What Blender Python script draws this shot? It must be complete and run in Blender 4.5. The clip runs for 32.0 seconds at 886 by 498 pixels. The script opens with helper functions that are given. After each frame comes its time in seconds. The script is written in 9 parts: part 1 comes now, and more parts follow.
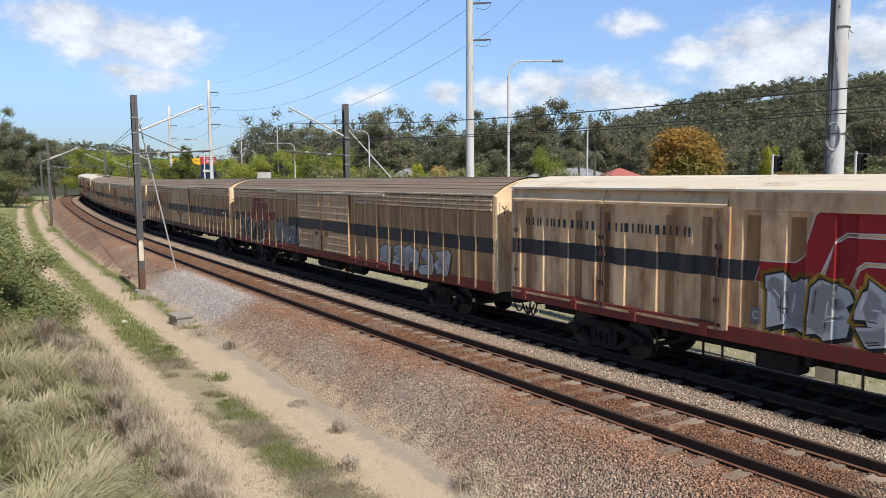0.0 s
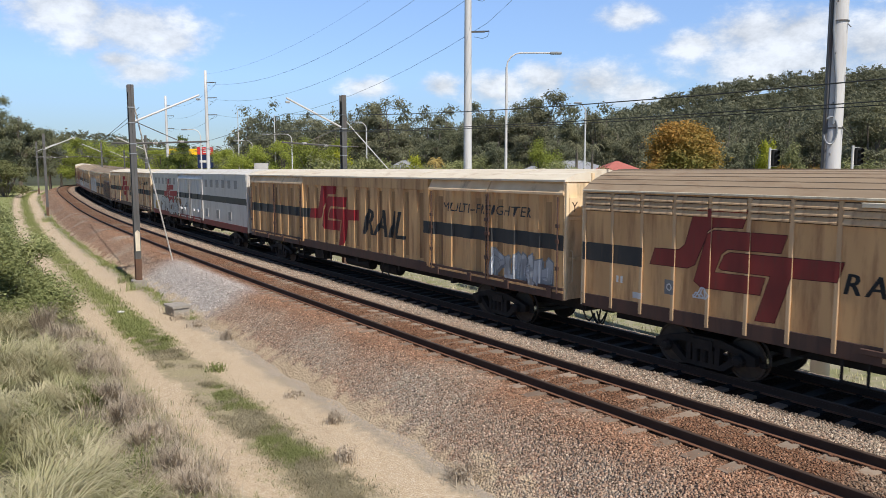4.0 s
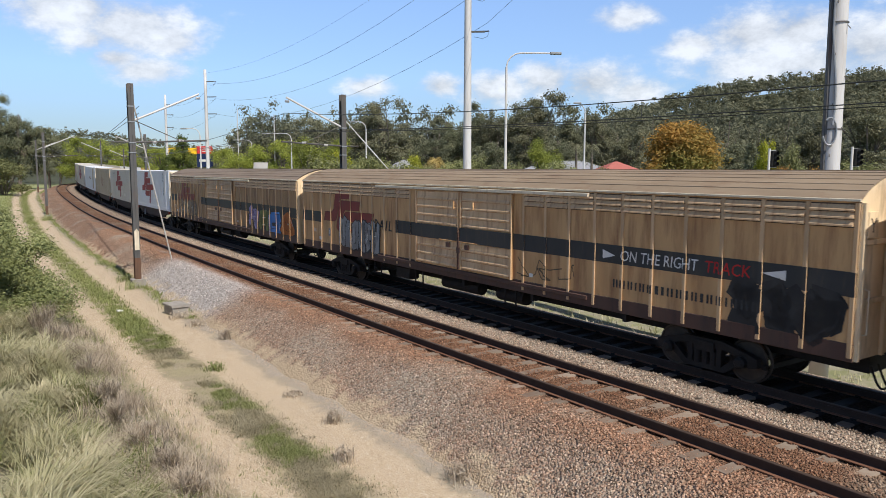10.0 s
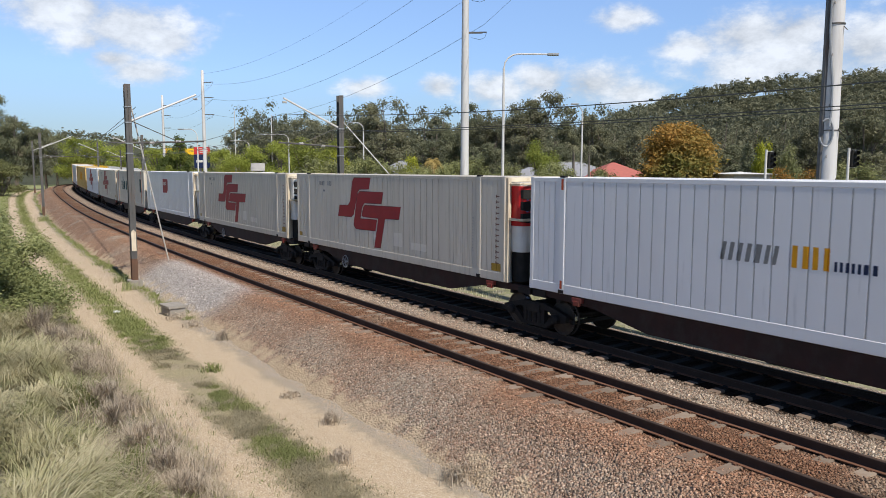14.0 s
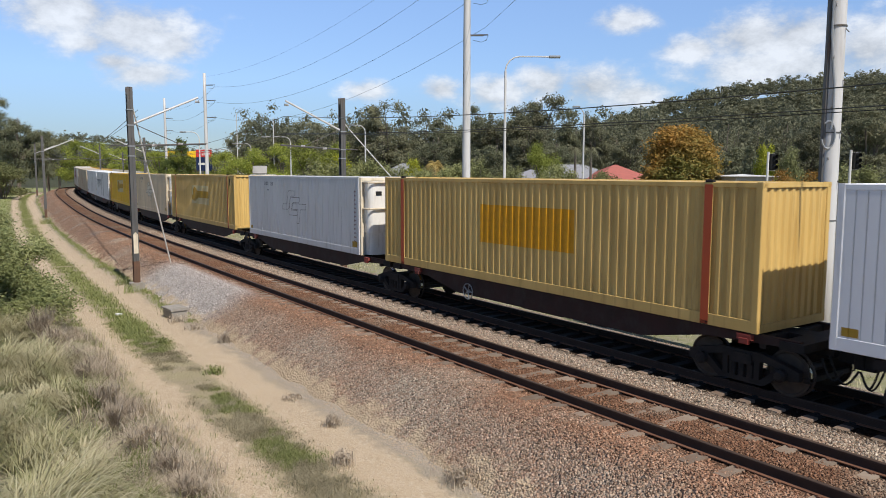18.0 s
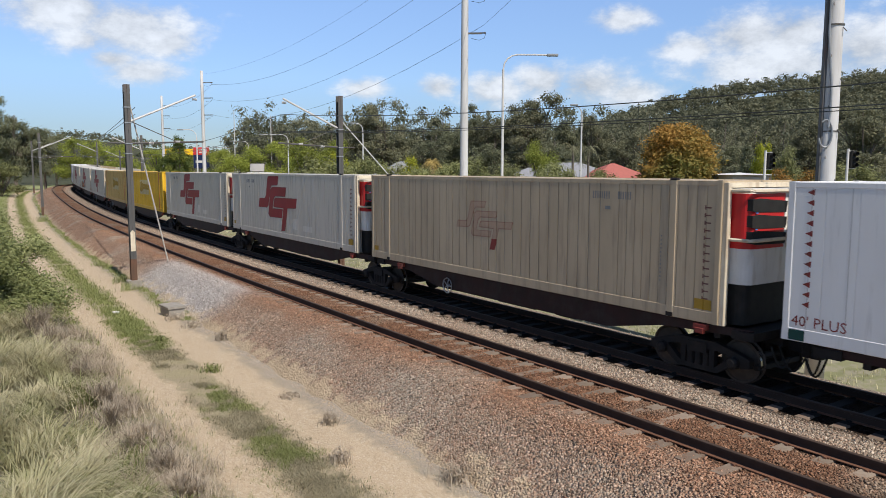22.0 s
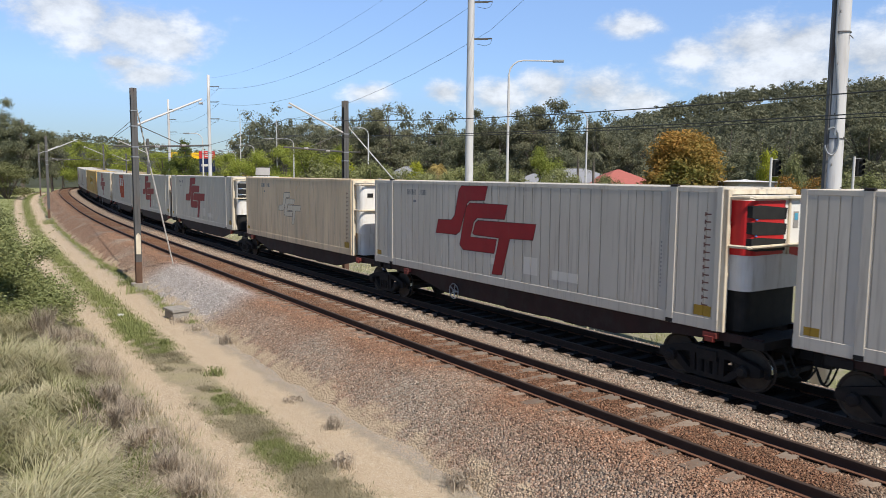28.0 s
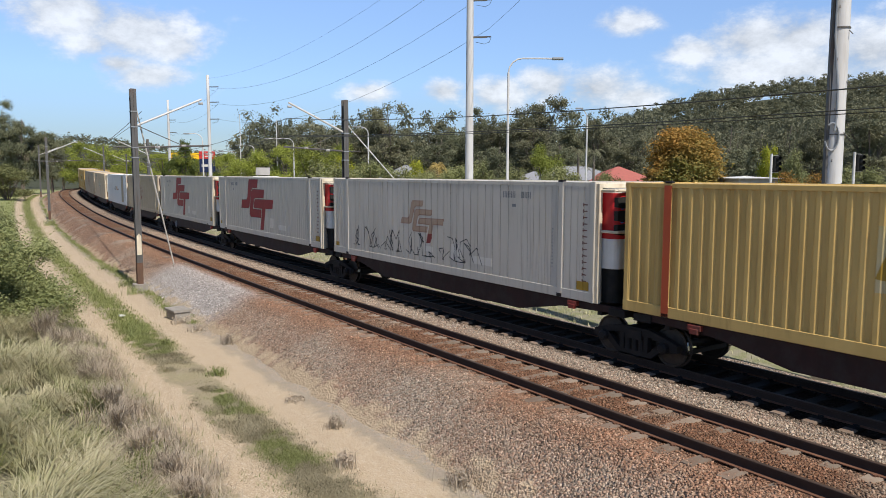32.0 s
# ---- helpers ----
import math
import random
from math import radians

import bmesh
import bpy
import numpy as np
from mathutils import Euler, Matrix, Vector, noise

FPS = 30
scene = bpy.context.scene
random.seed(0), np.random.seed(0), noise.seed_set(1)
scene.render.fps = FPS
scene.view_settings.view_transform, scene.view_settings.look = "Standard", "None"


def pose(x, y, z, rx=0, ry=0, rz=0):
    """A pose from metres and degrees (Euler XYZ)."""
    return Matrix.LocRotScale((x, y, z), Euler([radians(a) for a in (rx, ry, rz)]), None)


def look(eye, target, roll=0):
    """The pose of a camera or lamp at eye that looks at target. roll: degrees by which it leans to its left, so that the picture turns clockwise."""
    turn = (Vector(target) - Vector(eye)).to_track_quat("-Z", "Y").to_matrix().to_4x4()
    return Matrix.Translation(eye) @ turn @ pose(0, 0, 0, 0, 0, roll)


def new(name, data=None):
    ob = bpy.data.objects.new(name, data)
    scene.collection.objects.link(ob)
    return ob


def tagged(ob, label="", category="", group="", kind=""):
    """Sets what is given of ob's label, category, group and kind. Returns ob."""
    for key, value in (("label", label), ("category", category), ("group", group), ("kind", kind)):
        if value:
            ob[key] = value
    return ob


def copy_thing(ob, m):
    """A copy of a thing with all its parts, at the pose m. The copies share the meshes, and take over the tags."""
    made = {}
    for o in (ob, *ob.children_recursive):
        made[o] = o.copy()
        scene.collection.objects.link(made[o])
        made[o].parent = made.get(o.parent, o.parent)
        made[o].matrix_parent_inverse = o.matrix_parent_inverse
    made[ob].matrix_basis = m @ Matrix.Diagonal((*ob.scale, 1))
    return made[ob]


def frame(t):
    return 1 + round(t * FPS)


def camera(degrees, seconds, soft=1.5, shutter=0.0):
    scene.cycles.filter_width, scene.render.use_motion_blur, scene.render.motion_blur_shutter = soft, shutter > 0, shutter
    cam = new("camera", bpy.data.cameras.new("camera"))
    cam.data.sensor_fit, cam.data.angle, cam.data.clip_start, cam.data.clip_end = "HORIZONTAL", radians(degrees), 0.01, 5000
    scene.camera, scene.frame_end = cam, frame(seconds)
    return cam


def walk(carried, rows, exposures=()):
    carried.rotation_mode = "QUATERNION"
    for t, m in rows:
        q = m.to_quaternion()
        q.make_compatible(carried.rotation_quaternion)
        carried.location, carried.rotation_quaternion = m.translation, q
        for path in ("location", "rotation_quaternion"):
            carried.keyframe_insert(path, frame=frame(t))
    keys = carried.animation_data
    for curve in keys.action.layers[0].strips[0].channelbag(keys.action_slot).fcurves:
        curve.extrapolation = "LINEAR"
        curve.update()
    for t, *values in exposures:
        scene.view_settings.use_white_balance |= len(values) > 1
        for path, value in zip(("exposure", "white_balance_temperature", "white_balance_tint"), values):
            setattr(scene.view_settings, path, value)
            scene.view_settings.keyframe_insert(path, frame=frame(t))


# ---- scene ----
EYE = 4.408
cam = camera(62.34, 32.0, soft=0.75, shutter=0.03)
WALK = [
    (0, pose(0, 0, EYE, 84.396, 0.389, 0.311)),
    (0.5, pose(0, 0, EYE, 84.300, 0.399, 0.382)),
    (1, pose(0, 0, EYE, 84.187, 0.311, 0.357)),
    (1.5, pose(0, 0, EYE, 84.032, 0.209, 0.337)),
    (2, pose(0, 0, EYE, 83.904, 0.218, 0.274)),
    (2.5, pose(0, 0, EYE, 83.774, 0.273, 0.186)),
    (3, pose(0, 0, EYE, 83.716, 0.182, 0.137)),
    (3.5, pose(0, 0, EYE, 83.724, 0.079, 0.120)),
    (5.5, pose(0, 0, EYE, 83.977, 0.030, 0.091)),
    (6, pose(0, 0, EYE, 83.997, 0.024, 0.024)),
    (6.5, pose(0, 0, EYE, 84.013, 0.031, -0.054)),
    (7, pose(0, 0, EYE, 84.116, -0.025, -0.050)),
    (7.5, pose(0, 0, EYE, 84.172, -0.012, -0.038)),
    (8, pose(0, 0, EYE, 84.155, -0.083, 0.004)),
    (8.5, pose(0, 0, EYE, 84.069, -0.141, 0.053)),
    (9, pose(0, 0, EYE, 83.946, -0.248, 0.087)),
    (9.5, pose(0, 0, EYE, 83.827, -0.133, 0.063)),
    (10, pose(0, 0, EYE, 83.761, -0.124, 0.070)),
    (10.5, pose(0, 0, EYE, 83.773, -0.190, 0.094)),
    (11, pose(0, 0, EYE, 83.752, -0.140, 0.138)),
    (11.5, pose(0, 0, EYE, 83.779, -0.091, 0.179)),
    (12, pose(0, 0, EYE, 83.788, -0.215, 0.158)),
    (12.5, pose(0, 0, EYE, 83.860, -0.378, 0.106)),
    (13, pose(0, 0, EYE, 83.874, -0.257, 0.028)),
    (13.5, pose(0, 0, EYE, 83.861, -0.162, -0.080)),
    (14, pose(0, 0, EYE, 83.829, -0.155, -0.131)),
    (14.5, pose(0, 0, EYE, 83.826, -0.193, -0.162)),
    (16.5, pose(0, 0, EYE, 84.080, -0.204, 0.105)),
    (17, pose(0, 0, EYE, 84.063, -0.259, 0.039)),
    (17.5, pose(0, 0, EYE, 84.046, -0.198, 0.037)),
    (18, pose(0, 0, EYE, 84.020, -0.115, 0.003)),
    (18.5, pose(0, 0, EYE, 83.946, -0.011, -0.002)),
    (19, pose(0, 0, EYE, 83.807, 0.005, -0.058)),
    (19.5, pose(0, 0, EYE, 83.706, 0.004, -0.198)),
    (20, pose(0, 0, EYE, 83.599, -0.019, -0.285)),
    (20.5, pose(0, 0, EYE, 83.542, 0.059, -0.352)),
    (21, pose(0, 0, EYE, 83.524, -0.039, -0.357)),
    (21.5, pose(0, 0, EYE, 83.653, -0.131, -0.295)),
    (22, pose(0, 0, EYE, 83.875, -0.198, -0.180)),
    (22.5, pose(0, 0, EYE, 83.981, -0.064, -0.138)),
    (23, pose(0, 0, EYE, 83.973, -0.094, -0.100)),
    (23.5, pose(0, 0, EYE, 84.012, -0.120, -0.068)),
    (24, pose(0, 0, EYE, 84.127, -0.258, 0.040)),
    (24.5, pose(0, 0, EYE, 84.232, -0.214, 0.154)),
    (25, pose(0, 0, EYE, 84.249, -0.061, 0.262)),
    (25.5, pose(0, 0, EYE, 84.244, -0.113, 0.371)),
    (27.5, pose(0, 0, EYE, 84.268, -0.388, 0.309)),
    (28, pose(0, 0, EYE, 84.268, -0.555, 0.215)),
    (28.5, pose(0, 0, EYE, 84.221, -0.514, 0.188)),
    (29, pose(0, 0, EYE, 84.167, -0.371, 0.227)),
    (29.5, pose(0, 0, EYE, 84.138, -0.293, 0.283)),
    (30, pose(0, 0, EYE, 84.073, -0.294, 0.282)),
    (30.5, pose(0, 0, EYE, 84.008, -0.365, 0.252)),
    (31, pose(0, 0, EYE, 84.026, -0.162, 0.166)),
    (31.5, pose(0, 0, EYE, 84.083, -0.138, 0.172)),
    (32, pose(0, 0, EYE, 84.156, -0.141, 0.229)),
]
walk(cam, WALK, exposures=((0, 0.0), (12, 0.0), (14, -0.04), (17, -0.12), (22, -0.11), (25, -0.04), (32, -0.03)))

# ---------- world, sun ----------
SUN_EL, SUN_AZ = radians(50.0), radians(-59.0)
sun_way = Vector((math.cos(SUN_EL) * math.cos(SUN_AZ), math.cos(SUN_EL) * math.sin(SUN_AZ), math.sin(SUN_EL)))
sun = new("sun", bpy.data.lights.new("sun", "SUN"))
sun.data.energy, sun.data.angle, sun.data.color = 5.6, radians(0.53), (1.0, 0.95, 0.88)
sun.matrix_world = look(sun_way * 100, (0, 0, 0))
scene.view_settings.exposure = 0.0


def build_world():
    w = bpy.data.worlds.new("sky")
    scene.world = w
    w.use_nodes = True
    nt = w.node_tree
    nt.nodes.clear()
    N, K = nt.nodes.new, nt.links.new
    out, bg = N("ShaderNodeOutputWorld"), N("ShaderNodeBackground")
    sky = N("ShaderNodeTexSky")
    sky.sky_type, sky.sun_disc = "NISHITA", False
    sky.sun_elevation, sky.sun_rotation = SUN_EL, math.pi / 2 - SUN_AZ
    sky.air_density, sky.dust_density, sky.ozone_density = 1.0, 0.0, 3.5
    geo = N("ShaderNodeTexCoord")
    flat = N("ShaderNodeMapping")
    flat.inputs["Scale"].default_value = (1.0, 1.0, 1.7)
    K(geo.outputs["Generated"], flat.inputs["Vector"])
    fine, big = N("ShaderNodeTexNoise"), N("ShaderNodeTexNoise")
    fine.inputs["Scale"].default_value, fine.inputs["Detail"].default_value = 15.0, 10.0
    fine.inputs["Roughness"].default_value = 0.62
    big.inputs["Scale"].default_value, big.inputs["Detail"].default_value = 2.6, 3.0
    for n in (big, fine):
        K(flat.outputs[0], n.inputs["Vector"])
    # fair-weather cumulus: banks of cloud by their compass direction and height (x and z per unit of y), their width and depth
    top = None
    for cx, cz, rx, rz, thick in CLOUDS:
        d = Vector((cx, 1.0, cz)).normalized()
        sub, mul, ln, mr = N("ShaderNodeVectorMath"), N("ShaderNodeVectorMath"), N("ShaderNodeVectorMath"), N("ShaderNodeMapRange")
        sub.operation, mul.operation, ln.operation = "SUBTRACT", "MULTIPLY", "LENGTH"
        sub.inputs[1].default_value = d
        mul.inputs[1].default_value = (0.8 / rx, 0.8 / rx, 0.8 / rz)
        mr.inputs["From Min"].default_value, mr.inputs["From Max"].default_value = 0.0, 1.6
        mr.inputs["To Min"].default_value, mr.inputs["To Max"].default_value = 0.72 + 0.28 * thick, 0.0
        K(geo.outputs["Generated"], sub.inputs[0]), K(sub.outputs[0], mul.inputs[0]), K(mul.outputs[0], ln.inputs[0]), K(ln.outputs["Value"], mr.inputs["Value"])
        if top is None:
            top = mr.outputs[0]
        else:
            mx = N("ShaderNodeMath")
            mx.operation = "MAXIMUM"
            K(top, mx.inputs[0]), K(mr.outputs[0], mx.inputs[1])
            top = mx.outputs[0]
    # scattered cloud in the rest of the sky
    rest = N("ShaderNodeMapRange")
    rest.inputs["From Min"].default_value, rest.inputs["From Max"].default_value = 0.56, 0.75
    rest.inputs["To Max"].default_value = 0.35
    K(big.outputs["Fac"], rest.inputs["Value"])
    mx = N("ShaderNodeMath")
    mx.operation = "MAXIMUM"
    K(top, mx.inputs[0]), K(rest.outputs[0], mx.inputs[1])
    tot = N("ShaderNodeMath")
    tot.operation = "MULTIPLY_ADD"
    tot.inputs[1].default_value = 1.5
    K(fine.outputs["Fac"], tot.inputs[0]), K(mx.outputs[0], tot.inputs[2])
    ramp = N("ShaderNodeMapRange")
    ramp.interpolation_type = "SMOOTHSTEP"
    ramp.inputs["From Min"].default_value, ramp.inputs["From Max"].default_value = 1.06, 1.62
    K(tot.outputs[0], ramp.inputs["Value"])
    shade = N("ShaderNodeMapRange")
    shade.inputs["From Min"].default_value, shade.inputs["From Max"].default_value = 0.35, 0.65
    shade.inputs["To Min"].default_value, shade.inputs["To Max"].default_value = 7.0, 12.4
    K(fine.outputs["Fac"], shade.inputs["Value"])
    mix = N("ShaderNodeMix")
    mix.data_type = "RGBA"
    comb = N("ShaderNodeCombineXYZ")
    tint = N("ShaderNodeVectorMath")
    tint.operation = "MULTIPLY"
    tint.inputs[1].default_value = (0.93, 0.97, 1.03)
    for i in range(3):
        K(shade.outputs[0], comb.inputs[i])
    K(comb.outputs[0], tint.inputs[0])
    cover = N("ShaderNodeMath")
    cover.operation = "MULTIPLY"
    cover.inputs[1].default_value = 0.86
    K(ramp.outputs[0], cover.inputs[0])
    K(cover.outputs[0], mix.inputs["Factor"])
    air = N("ShaderNodeVectorMath")
    air.operation = "MULTIPLY"
    up = N("ShaderNodeSeparateXYZ")
    K(geo.outputs["Generated"], up.inputs[0])
    clear = N("ShaderNodeValToRGB")
    e = clear.color_ramp.elements
    e[0].position, e[0].color = 0.0, (0.62, 0.72, 0.92, 1)
    e[1].position, e[1].color = 0.55, (0.90, 0.93, 1.02, 1)
    for p, c in ((0.05, (0.82, 0.92, 1.15, 1)), (0.12, (1.35, 1.42, 1.66, 1)), (0.26, (1.95, 1.92, 2.10, 1))):
        e.new(p).color = c
    K(up.outputs["Z"], clear.inputs[0])
    K(clear.outputs[0], air.inputs[1])
    K(sky.outputs[0], air.inputs[0])
    K(air.outputs[0], mix.inputs["A"]), K(tint.outputs[0], mix.inputs["B"])
    K(mix.outputs["Result"], bg.inputs["Color"])
    bg.inputs["Strength"].default_value = 0.085
    K(bg.outputs[0], out.inputs[0])


CLOUDS = [(-0.499, 0.212, 0.085, 0.035, 1), (-0.418, 0.186, 0.085, 0.039, 1), (-0.366, 0.171, 0.042, 0.025, 1), (-0.471, 0.172, 0.046, 0.023, 0.6), (-0.438, 0.146, 0.035, 0.015, 1), (-0.401, 0.131, 0.058, 0.019, 0.8),
          (-0.103, 0.108, 0.032, 0.015, 0.7), (-0.004, 0.111, 0.029, 0.015, 1), (0.072, 0.107, 0.046, 0.023, 1), (0.136, 0.119, 0.046, 0.025, 1), (0.201, 0.115, 0.062, 0.026, 1), (0.254, 0.104, 0.046, 0.02, 0.7),
          (0.243, 0.2, 0.046, 0.019, 0.6), (0.335, 0.164, 0.046, 0.02, 0.7), (0.41, 0.179, 0.069, 0.029, 1), (0.47, 0.183, 0.054, 0.031, 1), (0.457, 0.142, 0.131, 0.031, 0.75), (0.568, 0.165, 0.062, 0.039, 0.9)]
build_world()

# ---------- materials ----------


def material(name, colour, colour2=None, scale=6.0, stretch=(1, 1, 1), rough=0.6, metal=0.0, bump=0.0, bump_scale=40.0,
             dirt=None, dirt_amount=0.0, dirt_scale=(6, 6, 0.8), random_value=0.0, island=0.0, coord="Object", contrast=0.5, spec=0.28):
    """A surface with broad variation, streaks of dirt, and fine relief."""
    m = bpy.data.materials.new(name)
    m.use_nodes = True
    nt = m.node_tree
    N, K = nt.nodes.new, nt.links.new
    b = nt.nodes["Principled BSDF"]
    b.inputs["Roughness"].default_value, b.inputs["Metallic"].default_value = rough, metal
    b.inputs["Specular IOR Level"].default_value = spec
    tc = N("ShaderNodeTexCoord")
    mp = N("ShaderNodeMapping")
    mp.inputs["Scale"].default_value = stretch
    K(tc.outputs[coord], mp.inputs["Vector"])
    n1 = N("ShaderNodeTexNoise")
    n1.inputs["Scale"].default_value, n1.inputs["Detail"].default_value = scale, 6.0
    K(mp.outputs[0], n1.inputs["Vector"])
    r1 = N("ShaderNodeMapRange")
    r1.inputs["From Min"].default_value, r1.inputs["From Max"].default_value = 0.5 - contrast / 2, 0.5 + contrast / 2
    K(n1.outputs["Fac"], r1.inputs["Value"])
    mix = N("ShaderNodeMix")
    mix.data_type = "RGBA"
    K(r1.outputs[0], mix.inputs["Factor"])
    mix.inputs["A"].default_value = (*colour, 1)
    mix.inputs["B"].default_value = (*(colour2 or [c * 0.8 for c in colour]), 1)
    col = mix.outputs["Result"]
    if dirt:
        md = N("ShaderNodeMapping")
        md.inputs["Scale"].default_value = dirt_scale
        K(tc.outputs[coord], md.inputs["Vector"])
        n2 = N("ShaderNodeTexNoise")
        n2.inputs["Scale"].default_value, n2.inputs["Detail"].default_value, n2.inputs["Roughness"].default_value = 1.0, 8.0, 0.65
        K(md.outputs[0], n2.inputs["Vector"])
        r2 = N("ShaderNodeMapRange")
        r2.inputs["From Min"].default_value, r2.inputs["From Max"].default_value = 0.62 - 0.3 * dirt_amount, 0.92 - 0.3 * dirt_amount
        K(n2.outputs["Fac"], r2.inputs["Value"])
        m2 = N("ShaderNodeMix")
        m2.data_type = "RGBA"
        K(r2.outputs[0], m2.inputs["Factor"]), K(col, m2.inputs["A"])
        m2.inputs["B"].default_value = (*dirt, 1)
        col = m2.outputs["Result"]
    if random_value or island:
        if island:
            src = N("ShaderNodeNewGeometry").outputs["Random Per Island"]
        else:
            src = N("ShaderNodeObjectInfo").outputs["Random"]
        amount = island or random_value
        rr = N("ShaderNodeMapRange")
        rr.inputs["To Min"].default_value, rr.inputs["To Max"].default_value = 1 - amount, 1 + amount
        K(src, rr.inputs["Value"])
        hs = N("ShaderNodeHueSaturation")
        K(rr.outputs[0], hs.inputs["Value"]), K(col, hs.inputs["Color"])
        col = hs.outputs["Color"]
    K(col, b.inputs["Base Color"])
    if bump:
        n3 = N("ShaderNodeTexNoise")
        n3.inputs["Scale"].default_value, n3.inputs["Detail"].default_value = bump_scale, 4.0
        K(tc.outputs[coord], n3.inputs["Vector"])
        bp = N("ShaderNodeBump")
        bp.inputs["Strength"].default_value, bp.inputs["Distance"].default_value = bump, 0.02
        K(n3.outputs["Fac"], bp.inputs["Height"]), K(bp.outputs[0], b.inputs["Normal"])
    return m


def leaf_material(name, colour, colour2, amount=0.45, patch=0.0):
    """Foliage: two greens by leaf (and by patches of the given scale), matt, letting a little light through."""
    m = bpy.data.materials.new(name)
    m.use_nodes = True
    nt = m.node_tree
    N, K = nt.nodes.new, nt.links.new
    b = nt.nodes["Principled BSDF"]
    g = N("ShaderNodeNewGeometry")
    oi = N("ShaderNodeObjectInfo")
    mix = N("ShaderNodeMix")
    mix.data_type = "RGBA"
    mix.inputs["A"].default_value, mix.inputs["B"].default_value = (*colour, 1), (*colour2, 1)
    if patch:
        tc, nz, pr, add = N("ShaderNodeTexCoord"), N("ShaderNodeTexNoise"), N("ShaderNodeMapRange"), N("ShaderNodeMath")
        nz.inputs["Scale"].default_value = patch
        K(tc.outputs["Object"], nz.inputs["Vector"])
        pr.inputs["From Min"].default_value, pr.inputs["From Max"].default_value, pr.inputs["To Max"].default_value = 0.38, 0.62, 0.65
        K(nz.outputs["Fac"], pr.inputs["Value"])
        add.operation, add.inputs[1].default_value = "MULTIPLY_ADD", 0.35
        K(g.outputs["Random Per Island"], add.inputs[0]), K(pr.outputs[0], add.inputs[2])
        K(add.outputs[0], mix.inputs["Factor"])
    else:
        K(g.outputs["Random Per Island"], mix.inputs["Factor"])
    rr = N("ShaderNodeMapRange")
    rr.inputs["To Min"].default_value, rr.inputs["To Max"].default_value = 1 - amount * 0.5, 1 + amount * 0.5
    K(oi.outputs["Random"], rr.inputs["Value"])
    hs = N("ShaderNodeHueSaturation")
    K(rr.outputs[0], hs.inputs["Value"]), K(mix.outputs["Result"], hs.inputs["Color"])
    K(hs.outputs["Color"], b.inputs["Base Color"])
    b.inputs["Roughness"].default_value = 0.7
    b.inputs["Specular IOR Level"].default_value = 0.25
    tr = N("ShaderNodeBsdfTranslucent")
    K(hs.outputs["Color"], tr.inputs["Color"])
    ms = N("ShaderNodeMixShader")
    ms.inputs[0].default_value = 0.38
    out = nt.nodes["Material Output"]
    K(b.outputs[0], ms.inputs[1]), K(tr.outputs[0], ms.inputs[2]), K(ms.outputs[0], out.inputs[0])
    return m


MAT = {}
MAT["tan"] = material("weathered_tan_paint", (0.69, 0.42, 0.19), (0.49, 0.27, 0.115), 1.6, (1, 1, 0.25), 0.6, dirt=(0.22, 0.09, 0.042), dirt_amount=0.5, dirt_scale=(4, 4, 0.5), random_value=0.12, bump=0.05)
MAT["tan_grimy"] = material("grimy_tan_paint", (0.55, 0.335, 0.155), (0.39, 0.225, 0.105), 1.4, (1, 1, 0.25), 0.65, dirt=(0.12, 0.065, 0.038), dirt_amount=0.65, dirt_scale=(5, 5, 0.5), random_value=0.08, bump=0.05)
MAT["rib_pale"] = material("worn_pale_tan_ribs", (0.68, 0.47, 0.27), (0.50, 0.32, 0.17), 2.2, (1, 1, 0.3), 0.6, dirt=(0.24, 0.11, 0.055), dirt_amount=0.4, dirt_scale=(6, 6, 0.8), random_value=0.12)
# end sheets: sooty streaks over a tan made paler, sunlight put into the colour
MAT["end_sunlit_sooty"] = material("sunlit_sooty_tan_end_sheet", (0.82, 0.65, 0.42), (0.64, 0.47, 0.28), 1.8, (1, 1, 0.4), 0.7, dirt=(0.16, 0.095, 0.055), dirt_amount=0.45, dirt_scale=(3, 3, 0.7))
MAT["louvre_slot"] = material("dark_louvre_gap_shade", (0.10, 0.065, 0.04), (0.06, 0.04, 0.028), 3.0, rough=0.8)
MAT["rust_and_recess_shade"] = material("rust_stained_shaded_recess", (0.46, 0.27, 0.12), (0.26, 0.135, 0.06), 1.6, (2.0, 1, 0.3), 0.65, dirt=(0.16, 0.07, 0.035), dirt_amount=0.5, dirt_scale=(6, 6, 0.7))
MAT["cream_van"] = material("faded_cream_paint", (0.81, 0.58, 0.34), (0.62, 0.395, 0.205), 1.4, (1, 1, 0.25), 0.55, dirt=(0.24, 0.09, 0.04), dirt_amount=0.62, dirt_scale=(2.4, 2.4, 0.7), random_value=0.06, bump=0.05)
MAT["hood_rust"] = material("cream_hood_with_rust", (0.82, 0.61, 0.38), (0.66, 0.43, 0.23), 1.4, rough=0.6, dirt=(0.16, 0.05, 0.03), dirt_amount=0.32, dirt_scale=(1.3, 1.3, 0.8), random_value=0.06)
MAT["tag_grey"] = material("grey_spray_paint", (0.30, 0.31, 0.31), (0.20, 0.20, 0.21), 2.5, rough=0.45)
MAT["tan_roof"] = material("dusty_roof_sheet", (0.36, 0.27, 0.18), (0.26, 0.19, 0.125), 1.2, (0.4, 2, 1), 0.7, dirt=(0.20, 0.12, 0.07), dirt_amount=0.35, dirt_scale=(1.2, 3, 3), random_value=0.15)
